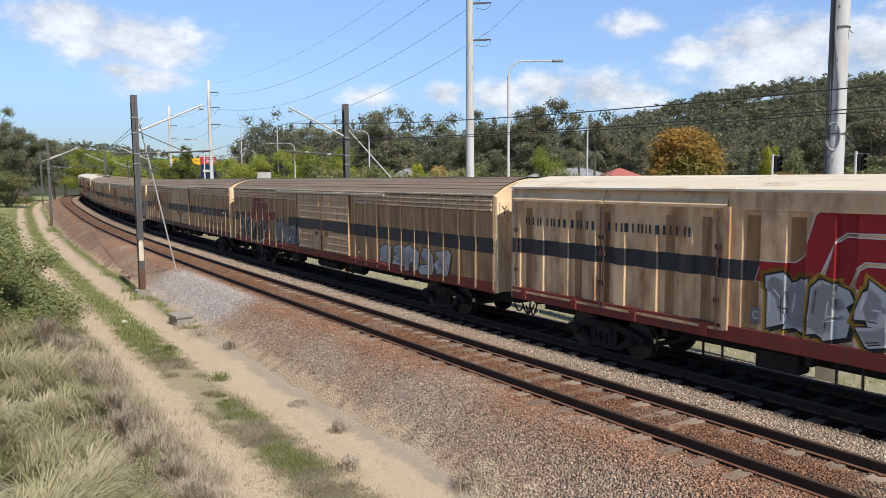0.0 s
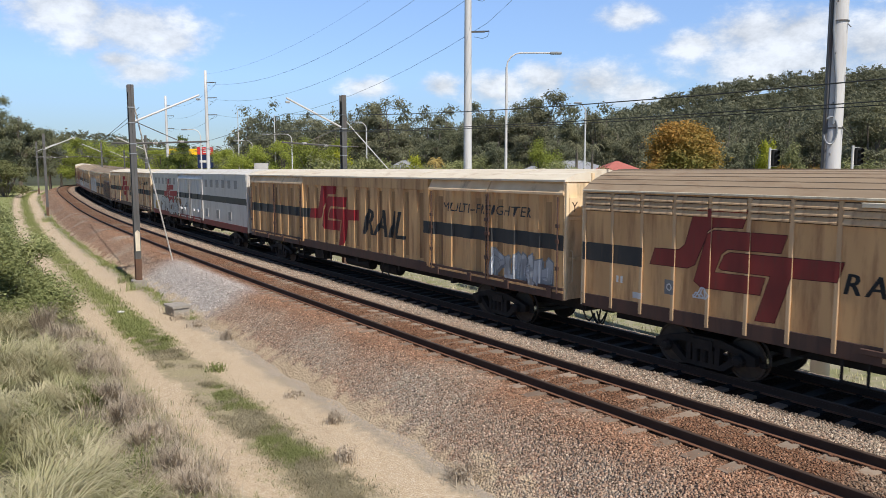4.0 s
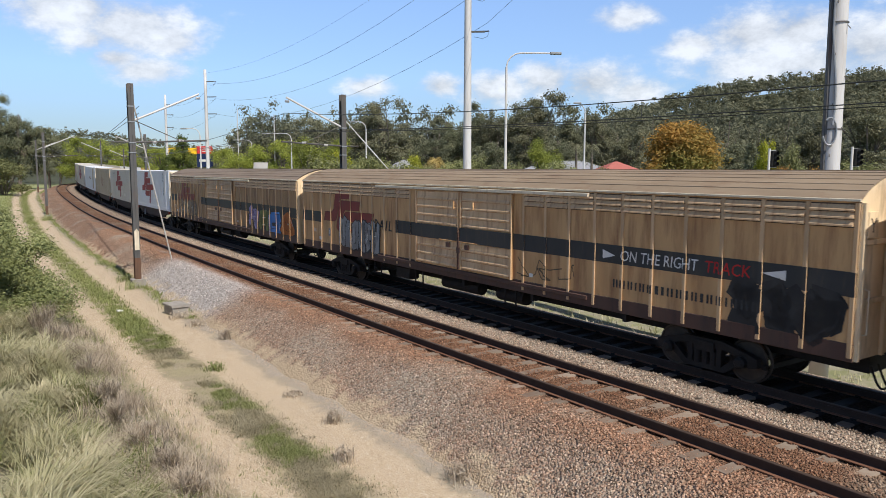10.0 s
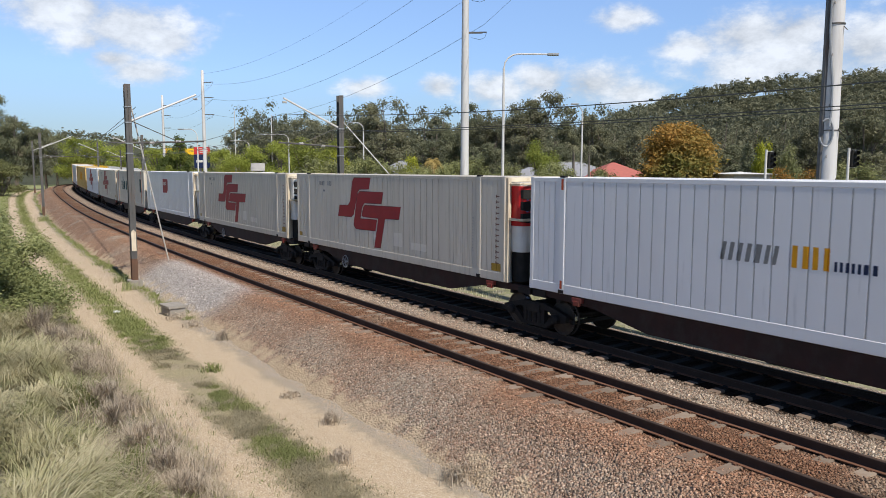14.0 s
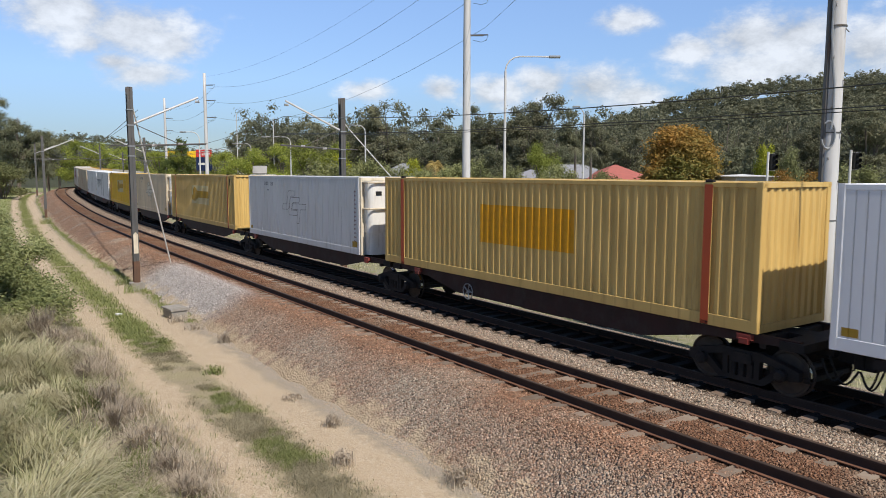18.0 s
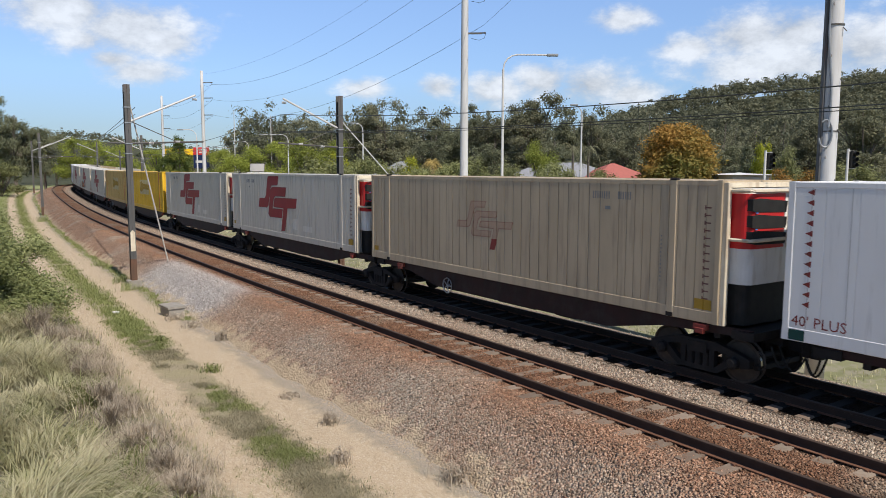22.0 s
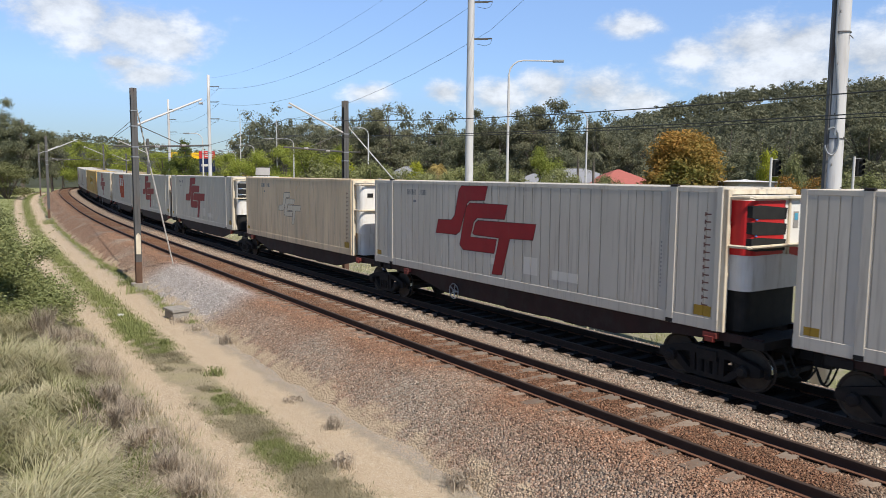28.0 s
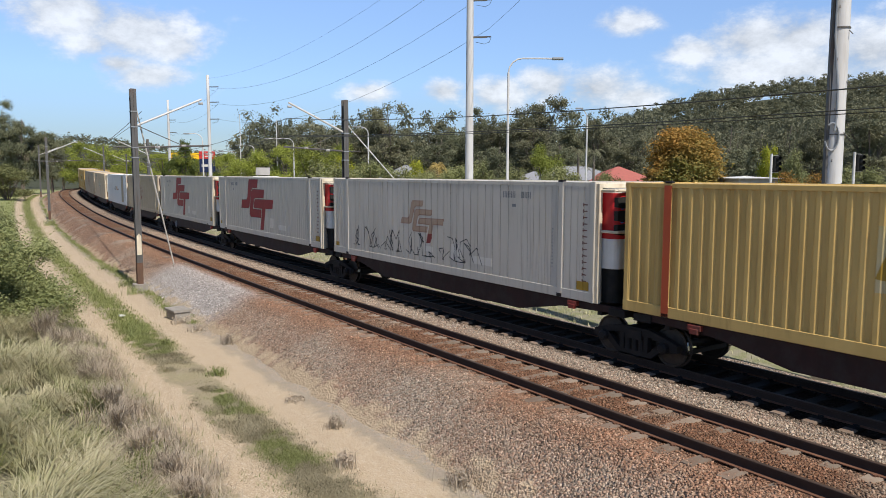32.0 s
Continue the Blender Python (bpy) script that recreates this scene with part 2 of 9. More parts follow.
MAT["tan_roof_grimy"] = material("grimy_roof_sheet", (0.215, 0.165, 0.12), (0.16, 0.12, 0.085), 1.2, (0.4, 2, 1), 0.7, dirt=(0.16, 0.10, 0.06), dirt_amount=0.35, dirt_scale=(1.2, 3, 3), random_value=0.15)
MAT["pale_roof"] = material("pale_roof_sheet", (0.70, 0.63, 0.50), (0.58, 0.49, 0.36), 1.2, (0.4, 2, 1), 0.65, dirt=(0.34, 0.20, 0.11), dirt_amount=0.3, dirt_scale=(1.2, 3, 3))
MAT["silver"] = material("dull_silver_paint", (0.64, 0.60, 0.55), (0.53, 0.495, 0.45), 1.5, (1, 1, 0.4), 0.45, 0.15, dirt=(0.26, 0.22, 0.17), dirt_amount=0.3, dirt_scale=(6, 6, 0.6), bump=0.04)
MAT["silver_dark"] = material("grey_recess", (0.33, 0.31, 0.285), (0.25, 0.235, 0.215), 1.5, (1, 1, 0.4), 0.5, 0.1)
MAT["white_panel"] = material("dirty_white_paint", (0.72, 0.70, 0.66), (0.60, 0.58, 0.53), 2.0, (1, 1, 0.3), 0.5, dirt=(0.34, 0.27, 0.20), dirt_amount=0.22, dirt_scale=(6, 6, 0.6))
MAT["stripe"] = material("faded_black_paint", (0.032, 0.034, 0.036), (0.05, 0.048, 0.045), 3.0, (1, 1, 0.3), 0.5, dirt=(0.10, 0.075, 0.05), dirt_amount=0.25)
MAT["maroon"] = material("faded_maroon_paint", (0.27, 0.040, 0.033), (0.18, 0.034, 0.028), 3.0, (1, 1, 0.3), 0.5, dirt=(0.12, 0.06, 0.04), dirt_amount=0.3)
MAT["sill_red"] = material("red_oxide_sill", (0.26, 0.04, 0.03), (0.16, 0.04, 0.03), 2.0, (1, 1, 0.5), 0.55, dirt=(0.10, 0.06, 0.045), dirt_amount=0.4)
MAT["sill_brown"] = material("brown_sill", (0.11, 0.055, 0.04), (0.07, 0.045, 0.035), 2.0, (1, 1, 0.5), 0.6, dirt=(0.05, 0.035, 0.03), dirt_amount=0.4)
MAT["logo"] = material("red_vinyl", (0.33, 0.018, 0.022), (0.25, 0.015, 0.018), 2.0, rough=0.5, dirt=(0.20, 0.05, 0.04), dirt_amount=0.15)
MAT["logo_edge"] = material("dark_red_outline", (0.08, 0.012, 0.012), rough=0.4)
MAT["logo_faint"] = material("worn_off_brown_decal", (0.30, 0.155, 0.105), (0.38, 0.24, 0.165), 8.0, rough=0.6)
MAT["logo_ghost"] = material("thin_brown_decal", (0.46, 0.33, 0.225), (0.40, 0.26, 0.175), 8.0, rough=0.6)
MAT["logo_grey"] = material("worn_off_grey_decal", (0.42, 0.405, 0.38), (0.52, 0.50, 0.465), 8.0, rough=0.6)
MAT["logo_pale"] = material("cleaner_paint_under_a_lost_decal", (0.74, 0.655, 0.51), (0.64, 0.55, 0.41), 5.0, rough=0.6)
MAT["outline"] = material("thin_dark_outline", (0.19, 0.17, 0.145), rough=0.6)
MAT["cream"] = material("cream_container_paint", (0.64, 0.58, 0.485), (0.54, 0.485, 0.395), 1.2, (1, 1, 0.3), 0.45, dirt=(0.32, 0.27, 0.21), dirt_amount=0.32, dirt_scale=(8, 8, 0.45), random_value=0.05, bump=0.03, bump_scale=6)
MAT["cream_patch"] = material("cleaner_cream_patch", (0.71, 0.655, 0.56), (0.66, 0.605, 0.515), 3.0, rough=0.5)
MAT["cream_dirty"] = material("grimy_cream_paint", (0.54, 0.43, 0.29), (0.42, 0.325, 0.21), 1.2, (1, 1, 0.3), 0.5, dirt=(0.27, 0.21, 0.15), dirt_amount=0.4, dirt_scale=(6, 6, 0.5), bump=0.03, bump_scale=6)
MAT["cream_stained"] = material("stained_pale_cream_paint", (0.80, 0.625, 0.41), (0.60, 0.445, 0.275), 0.9, (1, 1, 0.35), 0.5, dirt=(0.36, 0.28, 0.19), dirt_amount=0.4, dirt_scale=(5, 5, 0.5), bump=0.03, bump_scale=6)
MAT["white"] = material("white_container_paint", (0.80, 0.785, 0.755), (0.72, 0.70, 0.67), 1.2, (1, 1, 0.3), 0.4, dirt=(0.45, 0.43, 0.40), dirt_amount=0.12, dirt_scale=(6, 6, 0.5), bump=0.03, bump_scale=6)
MAT["white_worn"] = material("worn_white_container_paint", (0.67, 0.655, 0.63), (0.58, 0.565, 0.535), 1.2, (1, 1, 0.3), 0.5, dirt=(0.38, 0.34, 0.29), dirt_amount=0.25, dirt_scale=(6, 6, 0.5), bump=0.03, bump_scale=6)
MAT["white_clean"] = material("clean_white_container_paint", (0.78, 0.775, 0.775), (0.72, 0.715, 0.71), 1.2, (1, 1, 0.3), 0.4, dirt=(0.42, 0.42, 0.42), dirt_amount=0.1, dirt_scale=(6, 6, 0.5), bump=0.03, bump_scale=6)
MAT["yellow"] = material("faded_yellow_paint", (0.66, 0.45, 0.155), (0.50, 0.32, 0.10), 1.4, (1, 1, 0.3), 0.5, dirt=(0.30, 0.18, 0.06), dirt_amount=0.28, dirt_scale=(6, 6, 0.5), random_value=0.06)
MAT["yellow_bright"] = material("yellow_paint", (0.82, 0.50, 0.035), (0.64, 0.375, 0.03), 1.4, (1, 1, 0.3), 0.45, dirt=(0.33, 0.19, 0.035), dirt_amount=0.32, dirt_scale=(5, 5, 0.5))
MAT["yellow_worn"] = material("worn_pale_yellow", (0.50, 0.38, 0.14), (0.58, 0.50, 0.32), 3.0, (1, 1, 0.3), 0.6)
MAT["orange_red"] = material("orange_red_stripe", (0.50, 0.085, 0.03), (0.42, 0.08, 0.03), 3.0, (1, 1, 0.3), 0.5)
MAT["orange"] = material("orange_decal", (0.72, 0.33, 0.01), rough=0.5)
MAT["groove_pale"] = material("pale_groove_sealant", (0.40, 0.39, 0.375), (0.52, 0.51, 0.49), 2.0, (1, 1, 0.4), 0.7)
MAT["groove"] = material("grimy_groove_sealant", (0.26, 0.225, 0.185), (0.38, 0.335, 0.275), 2.0, (1, 1, 0.4), 0.7)
MAT["unit_red"] = material("red_grille_plastic", (0.50, 0.02, 0.022), (0.42, 0.02, 0.02), 4.0, rough=0.35)
MAT["unit_white"] = material("white_fairing", (0.76, 0.74, 0.69), (0.66, 0.63, 0.57), 2.0, rough=0.4, dirt=(0.40, 0.34, 0.26), dirt_amount=0.32)
MAT["unit_cream"] = material("cream_steel_frame", (0.68, 0.60, 0.45), (0.55, 0.46, 0.33), 3.0, rough=0.5, dirt=(0.30, 0.2, 0.12), dirt_amount=0.35)
MAT["black"] = material("black_rubber_and_grime", (0.012, 0.012, 0.012), (0.025, 0.023, 0.02), 5.0, rough=0.7)
MAT["grime"] = material("brake_dust_steel", (0.013, 0.011, 0.010), (0.022, 0.018, 0.016), 5.0, rough=0.75, dirt=(0.045, 0.032, 0.025), dirt_amount=0.3, dirt_scale=(3, 3, 3), bump=0.1)
MAT["wheel_face"] = material("worn_wheel_steel", (0.09, 0.07, 0.055), (0.05, 0.04, 0.035), 6.0, rough=0.55, metal=0.5)
MAT["tread"] = material("polished_tyre", (0.45, 0.44, 0.43), (0.35, 0.34, 0.33), 8.0, rough=0.25, metal=1.0)
MAT["flat_red"] = material("red_brown_underframe", (0.040, 0.014, 0.012), (0.022, 0.012, 0.010), 3.0, rough=0.65, dirt=(0.04, 0.03, 0.026), dirt_amount=0.5, dirt_scale=(3, 3, 2))
MAT["chip_white"] = material("white_stencil_paint", (0.70, 0.69, 0.66), rough=0.5)
MAT["slogan_worn"] = material("worn_pale_lettering", (0.30, 0.29, 0.27), (0.16, 0.155, 0.15), 9.0, rough=0.5)
MAT["ink"] = material("black_lettering", (0.03, 0.03, 0.032), (0.05, 0.05, 0.05), 6.0, rough=0.5)
MAT["ink_grey"] = material("grey_lettering", (0.16, 0.16, 0.16), (0.24, 0.24, 0.23), 9.0, rough=0.5)
MAT["ladder_ink"] = material("dark_red_stencil_paint", (0.13, 0.06, 0.05), (0.20, 0.10, 0.08), 9.0, rough=0.6)
MAT["label_yellow"] = material("yellow_label", (0.40, 0.245, 0.03), (0.32, 0.19, 0.025), 9.0, rough=0.5)
MAT["dark_green"] = material("dark_green_lettering", (0.010, 0.060, 0.052), rough=0.45)
MAT["tag_silver"] = material("silver_spray_paint", (0.52, 0.53, 0.54), (0.40, 0.41, 0.42), 2.5, rough=0.42, metal=0.1)
MAT["tag_white"] = material("white_spray_paint", (0.74, 0.74, 0.73), (0.62, 0.62, 0.62), 2.5, rough=0.5)
MAT["tag_black"] = material("black_spray_paint", (0.018, 0.018, 0.02), (0.04, 0.04, 0.04), 3.0, rough=0.5)
MAT["tag_blue"] = material("blue_spray_paint", (0.045, 0.26, 0.64), (0.03, 0.14, 0.46), 1.5, rough=0.45)
MAT["tag_teal"] = material("teal_spray_paint", (0.10, 0.40, 0.50), (0.05, 0.22, 0.40), 1.5, rough=0.45)
MAT["tag_violet"] = material("violet_spray_paint", (0.30, 0.24, 0.46), (0.42, 0.35, 0.56), 1.5, rough=0.45)
MAT["tag_green"] = material("olive_spray_paint", (0.11, 0.14, 0.05), (0.18, 0.20, 0.06), 1.5, rough=0.45)
MAT["tag_orange"] = material("orange_spray_paint", (0.55, 0.17, 0.03), (0.42, 0.10, 0.03), 1.5, rough=0.45)
MAT["tag_dim"] = material("dim_grey_spray_paint", (0.13, 0.125, 0.13), (0.08, 0.075, 0.08), 2.5, rough=0.5)
MAT["tag_wine"] = material("wine_spray_paint", (0.10, 0.022, 0.04), (0.06, 0.018, 0.03), 1.5, rough=0.5)
MAT["tag_rust"] = material("rust_brown_spray_paint", (0.17, 0.085, 0.03), (0.11, 0.06, 0.03), 1.5, rough=0.5)
MAT["tag_brown_pale"] = material("pale_brown_spray_paint", (0.30, 0.23, 0.17), (0.22, 0.165, 0.12), 1.5, rough=0.5)
MAT["tag_brown"] = material("brown_spray_paint", (0.12, 0.085, 0.05), (0.08, 0.06, 0.04), 1.5, rough=0.5)
MAT["rail_side"] = material("rusty_rail", (0.032, 0.019, 0.014), (0.05, 0.028, 0.019), 4.0, rough=0.75, bump=0.1)
MAT["rail_foot"] = material("rust_orange_rail_foot", (0.20, 0.095, 0.055), (0.13, 0.06, 0.036), 4.0, rough=0.85, bump=0.1)
MAT["rail_top"] = material("worn_rail_head", (0.085, 0.055, 0.04), (0.05, 0.034, 0.026), 3.0, rough=0.6, metal=0.1)
MAT["sleeper"] = material("concrete_sleeper", (0.26, 0.205, 0.155), (0.18, 0.13, 0.095), 3.0, rough=0.85, dirt=(0.20, 0.11, 0.07), dirt_amount=0.6, dirt_scale=(3, 3, 3), random_value=0.25, bump=0.15)
# far track's sleepers: concrete with the train's shade put into its colour
MAT["sleeper_shaded"] = material("shaded_concrete_sleeper", (0.028, 0.022, 0.017), (0.016, 0.013, 0.011), 3.0, rough=0.8, dirt=(0.028, 0.022, 0.018), dirt_amount=0.5, dirt_scale=(3, 3, 3), random_value=0.25, bump=0.15)
MAT["galv"] = material("galvanised_steel", (0.33, 0.34, 0.34), (0.25, 0.26, 0.26), 3.0, rough=0.5, metal=0.4, dirt=(0.18, 0.17, 0.15), dirt_amount=0.3, dirt_scale=(3, 3, 0.7))
MAT["mast_steel"] = material("dark_mast_steel", (0.085, 0.085, 0.08), (0.14, 0.13, 0.12), 2.0, (1, 1, 0.3), 0.6, 0.3, dirt=(0.15, 0.08, 0.05), dirt_amount=0.3, dirt_scale=(3, 3, 0.7))
MAT["mast_rust"] = material("rusty_mast_foot", (0.15, 0.075, 0.045), (0.10, 0.06, 0.04), 3.0, rough=0.8)
MAT["pole"] = material("pale_steel_pole", (0.60, 0.58, 0.55), (0.50, 0.48, 0.45), 1.5, (1, 1, 0.2), 0.5, dirt=(0.34, 0.31, 0.28), dirt_amount=0.3, dirt_scale=(5, 5, 0.4))
MAT["wire"] = material("dark_wire", (0.045, 0.05, 0.048), rough=0.5, metal=0.3)
MAT["porcelain"] = material("pale_insulator", (0.55, 0.52, 0.48), rough=0.3)
MAT["concrete"] = material("old_concrete", (0.34, 0.31, 0.27), (0.25, 0.22, 0.18), 4.0, rough=0.9, bump=0.2)
MAT["sign_red"] = material("red_sign_face", (0.55, 0.04, 0.04), rough=0.4)
MAT["sign_yellow"] = material("yellow_sign_face", (0.85, 0.50, 0.02), rough=0.4)
MAT["sign_navy"] = material("navy_sign_face", (0.015, 0.025, 0.07), rough=0.4)
MAT["roof_grey"] = material("grey_roof_tiles", (0.30, 0.30, 0.31), (0.22, 0.22, 0.23), 3.0, rough=0.7)
MAT["roof_red"] = material("red_roof_tiles", (0.42, 0.13, 0.10), (0.33, 0.11, 0.09), 3.0, rough=0.75)
MAT["roof_white"] = material("white_roof_sheet", (0.62, 0.59, 0.53), (0.52, 0.48, 0.42), 1.2, (0.4, 2, 1), 0.6, dirt=(0.30, 0.22, 0.15), dirt_amount=0.3, dirt_scale=(1.2, 3, 3))
MAT["wall"] = material("rendered_wall", (0.55, 0.50, 0.43), (0.47, 0.42, 0.36), 2.0, rough=0.85)
MAT["glass_dark"] = material("window_glass", (0.03, 0.035, 0.04), rough=0.08)
MAT["bark"] = material("grey_bark", (0.20, 0.165, 0.13), (0.11, 0.09, 0.07), 3.0, (1, 1, 0.3), 0.9, bump=0.2)
MAT["gum"] = leaf_material("gum_leaves", (0.125, 0.13, 0.075), (0.285, 0.27, 0.16), 0.4, 0.5)
MAT["gum_dark"] = leaf_material("dark_leaves", (0.10, 0.11, 0.062), (0.24, 0.24, 0.14), 0.4, 0.5)
MAT["wattle"] = leaf_material("bright_leaves", (0.20, 0.24, 0.045), (0.36, 0.38, 0.075))
MAT["lime"] = leaf_material("lime_leaves", (0.30, 0.33, 0.03), (0.42, 0.40, 0.05))
MAT["autumn"] = leaf_material("autumn_leaves", (0.17, 0.185, 0.05), (0.50, 0.255, 0.06), 0.2, 0.24)
MAT["autumn_orange"] = leaf_material("orange_leaves", (0.20, 0.15, 0.035), (0.42, 0.20, 0.05))
MAT["shrub"] = leaf_material("shrub_leaves", (0.20, 0.225, 0.085), (0.43, 0.44, 0.20), 0.3, 0.55)
MAT["shrub_far"] = leaf_material("olive_shrub_leaves", (0.15, 0.165, 0.06), (0.30, 0.30, 0.13), 0.5, 0.4)
MAT["cypress"] = leaf_material("olive_needles", (0.10, 0.135, 0.035), (0.21, 0.245, 0.07))
MAT["palm_gold"] = leaf_material("golden_palm_fronds", (0.40, 0.28, 0.08), (0.52, 0.40, 0.15))
MAT["grass_dry"] = leaf_material("dry_grass", (0.31, 0.30, 0.14), (0.67, 0.60, 0.40), 0.3, 0.7)
MAT["grass_green"] = leaf_material("green_grass", (0.17, 0.20, 0.06), (0.31, 0.32, 0.13))
MAT["straw"] = leaf_material("dead_short_grass", (0.24, 0.21, 0.125), (0.46, 0.40, 0.27), 0.3, 1.2)
MAT["twig"] = leaf_material("dead_twigs", (0.33, 0.265, 0.20), (0.60, 0.51, 0.39), 0.3, 1.2)

# ---------- mesh tools ----------


class Shape:
    """Vertices and faces of one part."""

    def __init__(self):
        self.v, self.f = [], []

    def face(self, pts):
        n = len(self.v)
        self.v.extend(tuple(p) for p in pts)
        self.f.append(tuple(range(n, n + len(pts))))

    def box(self, x0, x1, y0, y1, z0, z1, c=0.0):
        """A box; c cuts its long edges off at 45 degrees."""
        if c <= 0:
            n = len(self.v)
            self.v += [(x0, y0, z0), (x1, y0, z0), (x1, y1, z0), (x0, y1, z0), (x0, y0, z1), (x1, y0, z1), (x1, y1, z1), (x0, y1, z1)]
            self.f += [tuple(n + i for i in q) for q in ((0, 3, 2, 1), (4, 5, 6, 7), (0, 1, 5, 4), (1, 2, 6, 5), (2, 3, 7, 6), (3, 0, 4, 7))]
            return
        d = (x1 - x0, y1 - y0, z1 - z0)
        axis = d.index(max(d))
        if axis == 2:
            p = [(x0 + c, y0), (x1 - c, y0), (x1, y0 + c), (x1, y1 - c), (x1 - c, y1), (x0 + c, y1), (x0, y1 - c), (x0, y0 + c)]
            self.prism(p, "z", z0, z1)
        elif axis == 1:
            p = [(x0 + c, z0), (x1 - c, z0), (x1, z0 + c), (x1, z1 - c), (x1 - c, z1), (x0 + c, z1), (x0, z1 - c), (x0, z0 + c)]
            self.prism(p, "y", y0, y1)
        else:
            p = [(y0 + c, z0), (y1 - c, z0), (y1, z0 + c), (y1, z1 - c), (y1 - c, z1), (y0 + c, z1), (y0, z1 - c), (y0, z0 + c)]
            self.prism(p, "x", x0, x1)

    def prism(self, poly, axis, a, b):
        put = {"x": lambda p, t: (t, p[0], p[1]), "y": lambda p, t: (p[0], t, p[1]), "z": lambda p, t: (p[0], p[1], t)}[axis]
        n, k = len(self.v), len(poly)
        self.v += [put(p, a) for p in poly] + [put(p, b) for p in poly]
        self.f += [tuple(n + i for i in range(k))[::-1], tuple(n + k + i for i in range(k))]
        self.f += [(n + i, n + (i + 1) % k, n + k + (i + 1) % k, n + k + i) for i in range(k)]

    def tube(self, a, b, r0, r1=None, n=8, caps=True):
        a, b = Vector(a), Vector(b)
        r1 = r0 if r1 is None else r1
        d = (b - a).normalized()
        u = d.orthogonal().normalized()
        w = d.cross(u)
        k = len(self.v)
        for p, r in ((a, r0), (b, r1)):
            for i in range(n):
                t = 2 * math.pi * i / n
                self.v.append(tuple(p + r * (math.cos(t) * u + math.sin(t) * w)))
        self.f += [(k + i, k + (i + 1) % n, k + n + (i + 1) % n, k + n + i) for i in range(n)]
        if caps:
            self.f += [tuple(k + i for i in range(n))[::-1], tuple(k + n + i for i in range(n))]

    def pipe(self, pts, r, n=6, r1=None):
        """A tube along a line of points, in one piece."""
        pts = [Vector(p) for p in pts]
        k = len(self.v)
        last = len(pts) - 1
        u = None
        for i, p in enumerate(pts):
            d = (pts[min(i + 1, last)] - pts[max(i - 1, 0)]).normalized()
            u = d.orthogonal().normalized() if u is None else (u - d * u.dot(d)).normalized()
            w = d.cross(u)
            rr = r if r1 is None else r + (r1 - r) * i / last
            for j in range(n):
                t = 2 * math.pi * j / n
                self.v.append(tuple(p + rr * (math.cos(t) * u + math.sin(t) * w)))
        for i in range(last):
            self.f += [(k + i * n + j, k + i * n + (j + 1) % n, k + (i + 1) * n + (j + 1) % n, k + (i + 1) * n + j) for j in range(n)]
        self.f += [tuple(k + j for j in range(n))[::-1], tuple(k + last * n + j for j in range(n))]

    def lathe(self, rings, z, n=8):
        """A turned piece along x at height z: (x, radius) ring by ring."""
        k = len(self.v)
        for x, r in rings:
            self.v += [(x, r * math.cos(2 * math.pi * j / n), z + r * math.sin(2 * math.pi * j / n)) for j in range(n)]
        for i in range(len(rings) - 1):
            self.f += [(k + i * n + j, k + i * n + (j + 1) % n, k + (i + 1) * n + (j + 1) % n, k + (i + 1) * n + j) for j in range(n)]
        self.f += [tuple(k + j for j in range(n))[::-1], tuple(k + (len(rings) - 1) * n + j for j in range(n))]

    def mesh(self, name, smooth=False):
        me = bpy.data.meshes.new(name)
        me.from_pydata(self.v, [], self.f)
        if smooth:
            me.shade_smooth()
        me.update()
        return me


def link(name, me, mat, parent=None, label=""):
    if mat is not None and not me.materials:
        me.materials.append(mat)
    ob = new(name, me)
    if parent is not None:
        ob.parent = parent
    if label:
        ob["label"] = label
    return ob


def part(name, shape, mat, parent=None, label="", smooth=False):
    return link(name, shape.mesh(name, smooth), MAT[mat] if isinstance(mat, str) else mat, parent, label)


def thing(name, label, category, m=None, group="", kind=""):
    ob = new(name)
    ob.empty_display_size = 0.2
    if m is not None:
        ob.matrix_basis = m
    return tagged(ob, label, category, group, kind)


# ---------- the line of the tracks ----------
GAP = 3.56                       # from the near track's centre to the far track's
SPAN = np.arange(-1600.0, 2600.0, 1.0)


def lay_line():
    knots = [-40, 20, 80, 110, 140, 170, 195, 230, 300, 420]
    bends = [-0.000166, -0.000754, -0.001052, 0.000352, -0.003333, -0.007032, -0.0080, -0.0045, -0.0015, -0.0005]
    k = np.interp(SPAN, knots, bends)
    k[(SPAN < -60) | (SPAN > 560)] = 0
    th = np.concatenate([[0], np.cumsum((k[1:] + k[:-1]) / 2)])
    i0 = int(np.argmin(np.abs(SPAN)))
    th = th - th[i0] + 2.180629
    dx, dy = np.cos(th), np.sin(th)
    x = np.concatenate([[0], np.cumsum((dx[1:] + dx[:-1]) / 2)])
    y = np.concatenate([[0], np.cumsum((dy[1:] + dy[:-1]) / 2)])
    return x - x[i0] + 8.121, y - y[i0] + 7.522, th


def grade(s):
    """The line climbs gently into the bend and falls away beyond it."""
    return np.interp(s, [70, 90, 110, 140, 160, 180, 210, 250], [0.0, 0.08, 0.33, 0.95, 1.2, 1.1, 0.4, -0.3])


LX, LY, LT = lay_line()


def spot(s, o, z=0.0):
    """The place s metres along the line and o metres to its right, seen away from the camera."""
    x, y, t = np.interp(s, SPAN, LX), np.interp(s, SPAN, LY), np.interp(s, SPAN, LT)
    return np.stack([x + np.sin(t) * o, y - np.cos(t) * o, z + grade(s) + 0 * x], -1)


def heading(s):
    return float(np.interp(s, SPAN, LT))


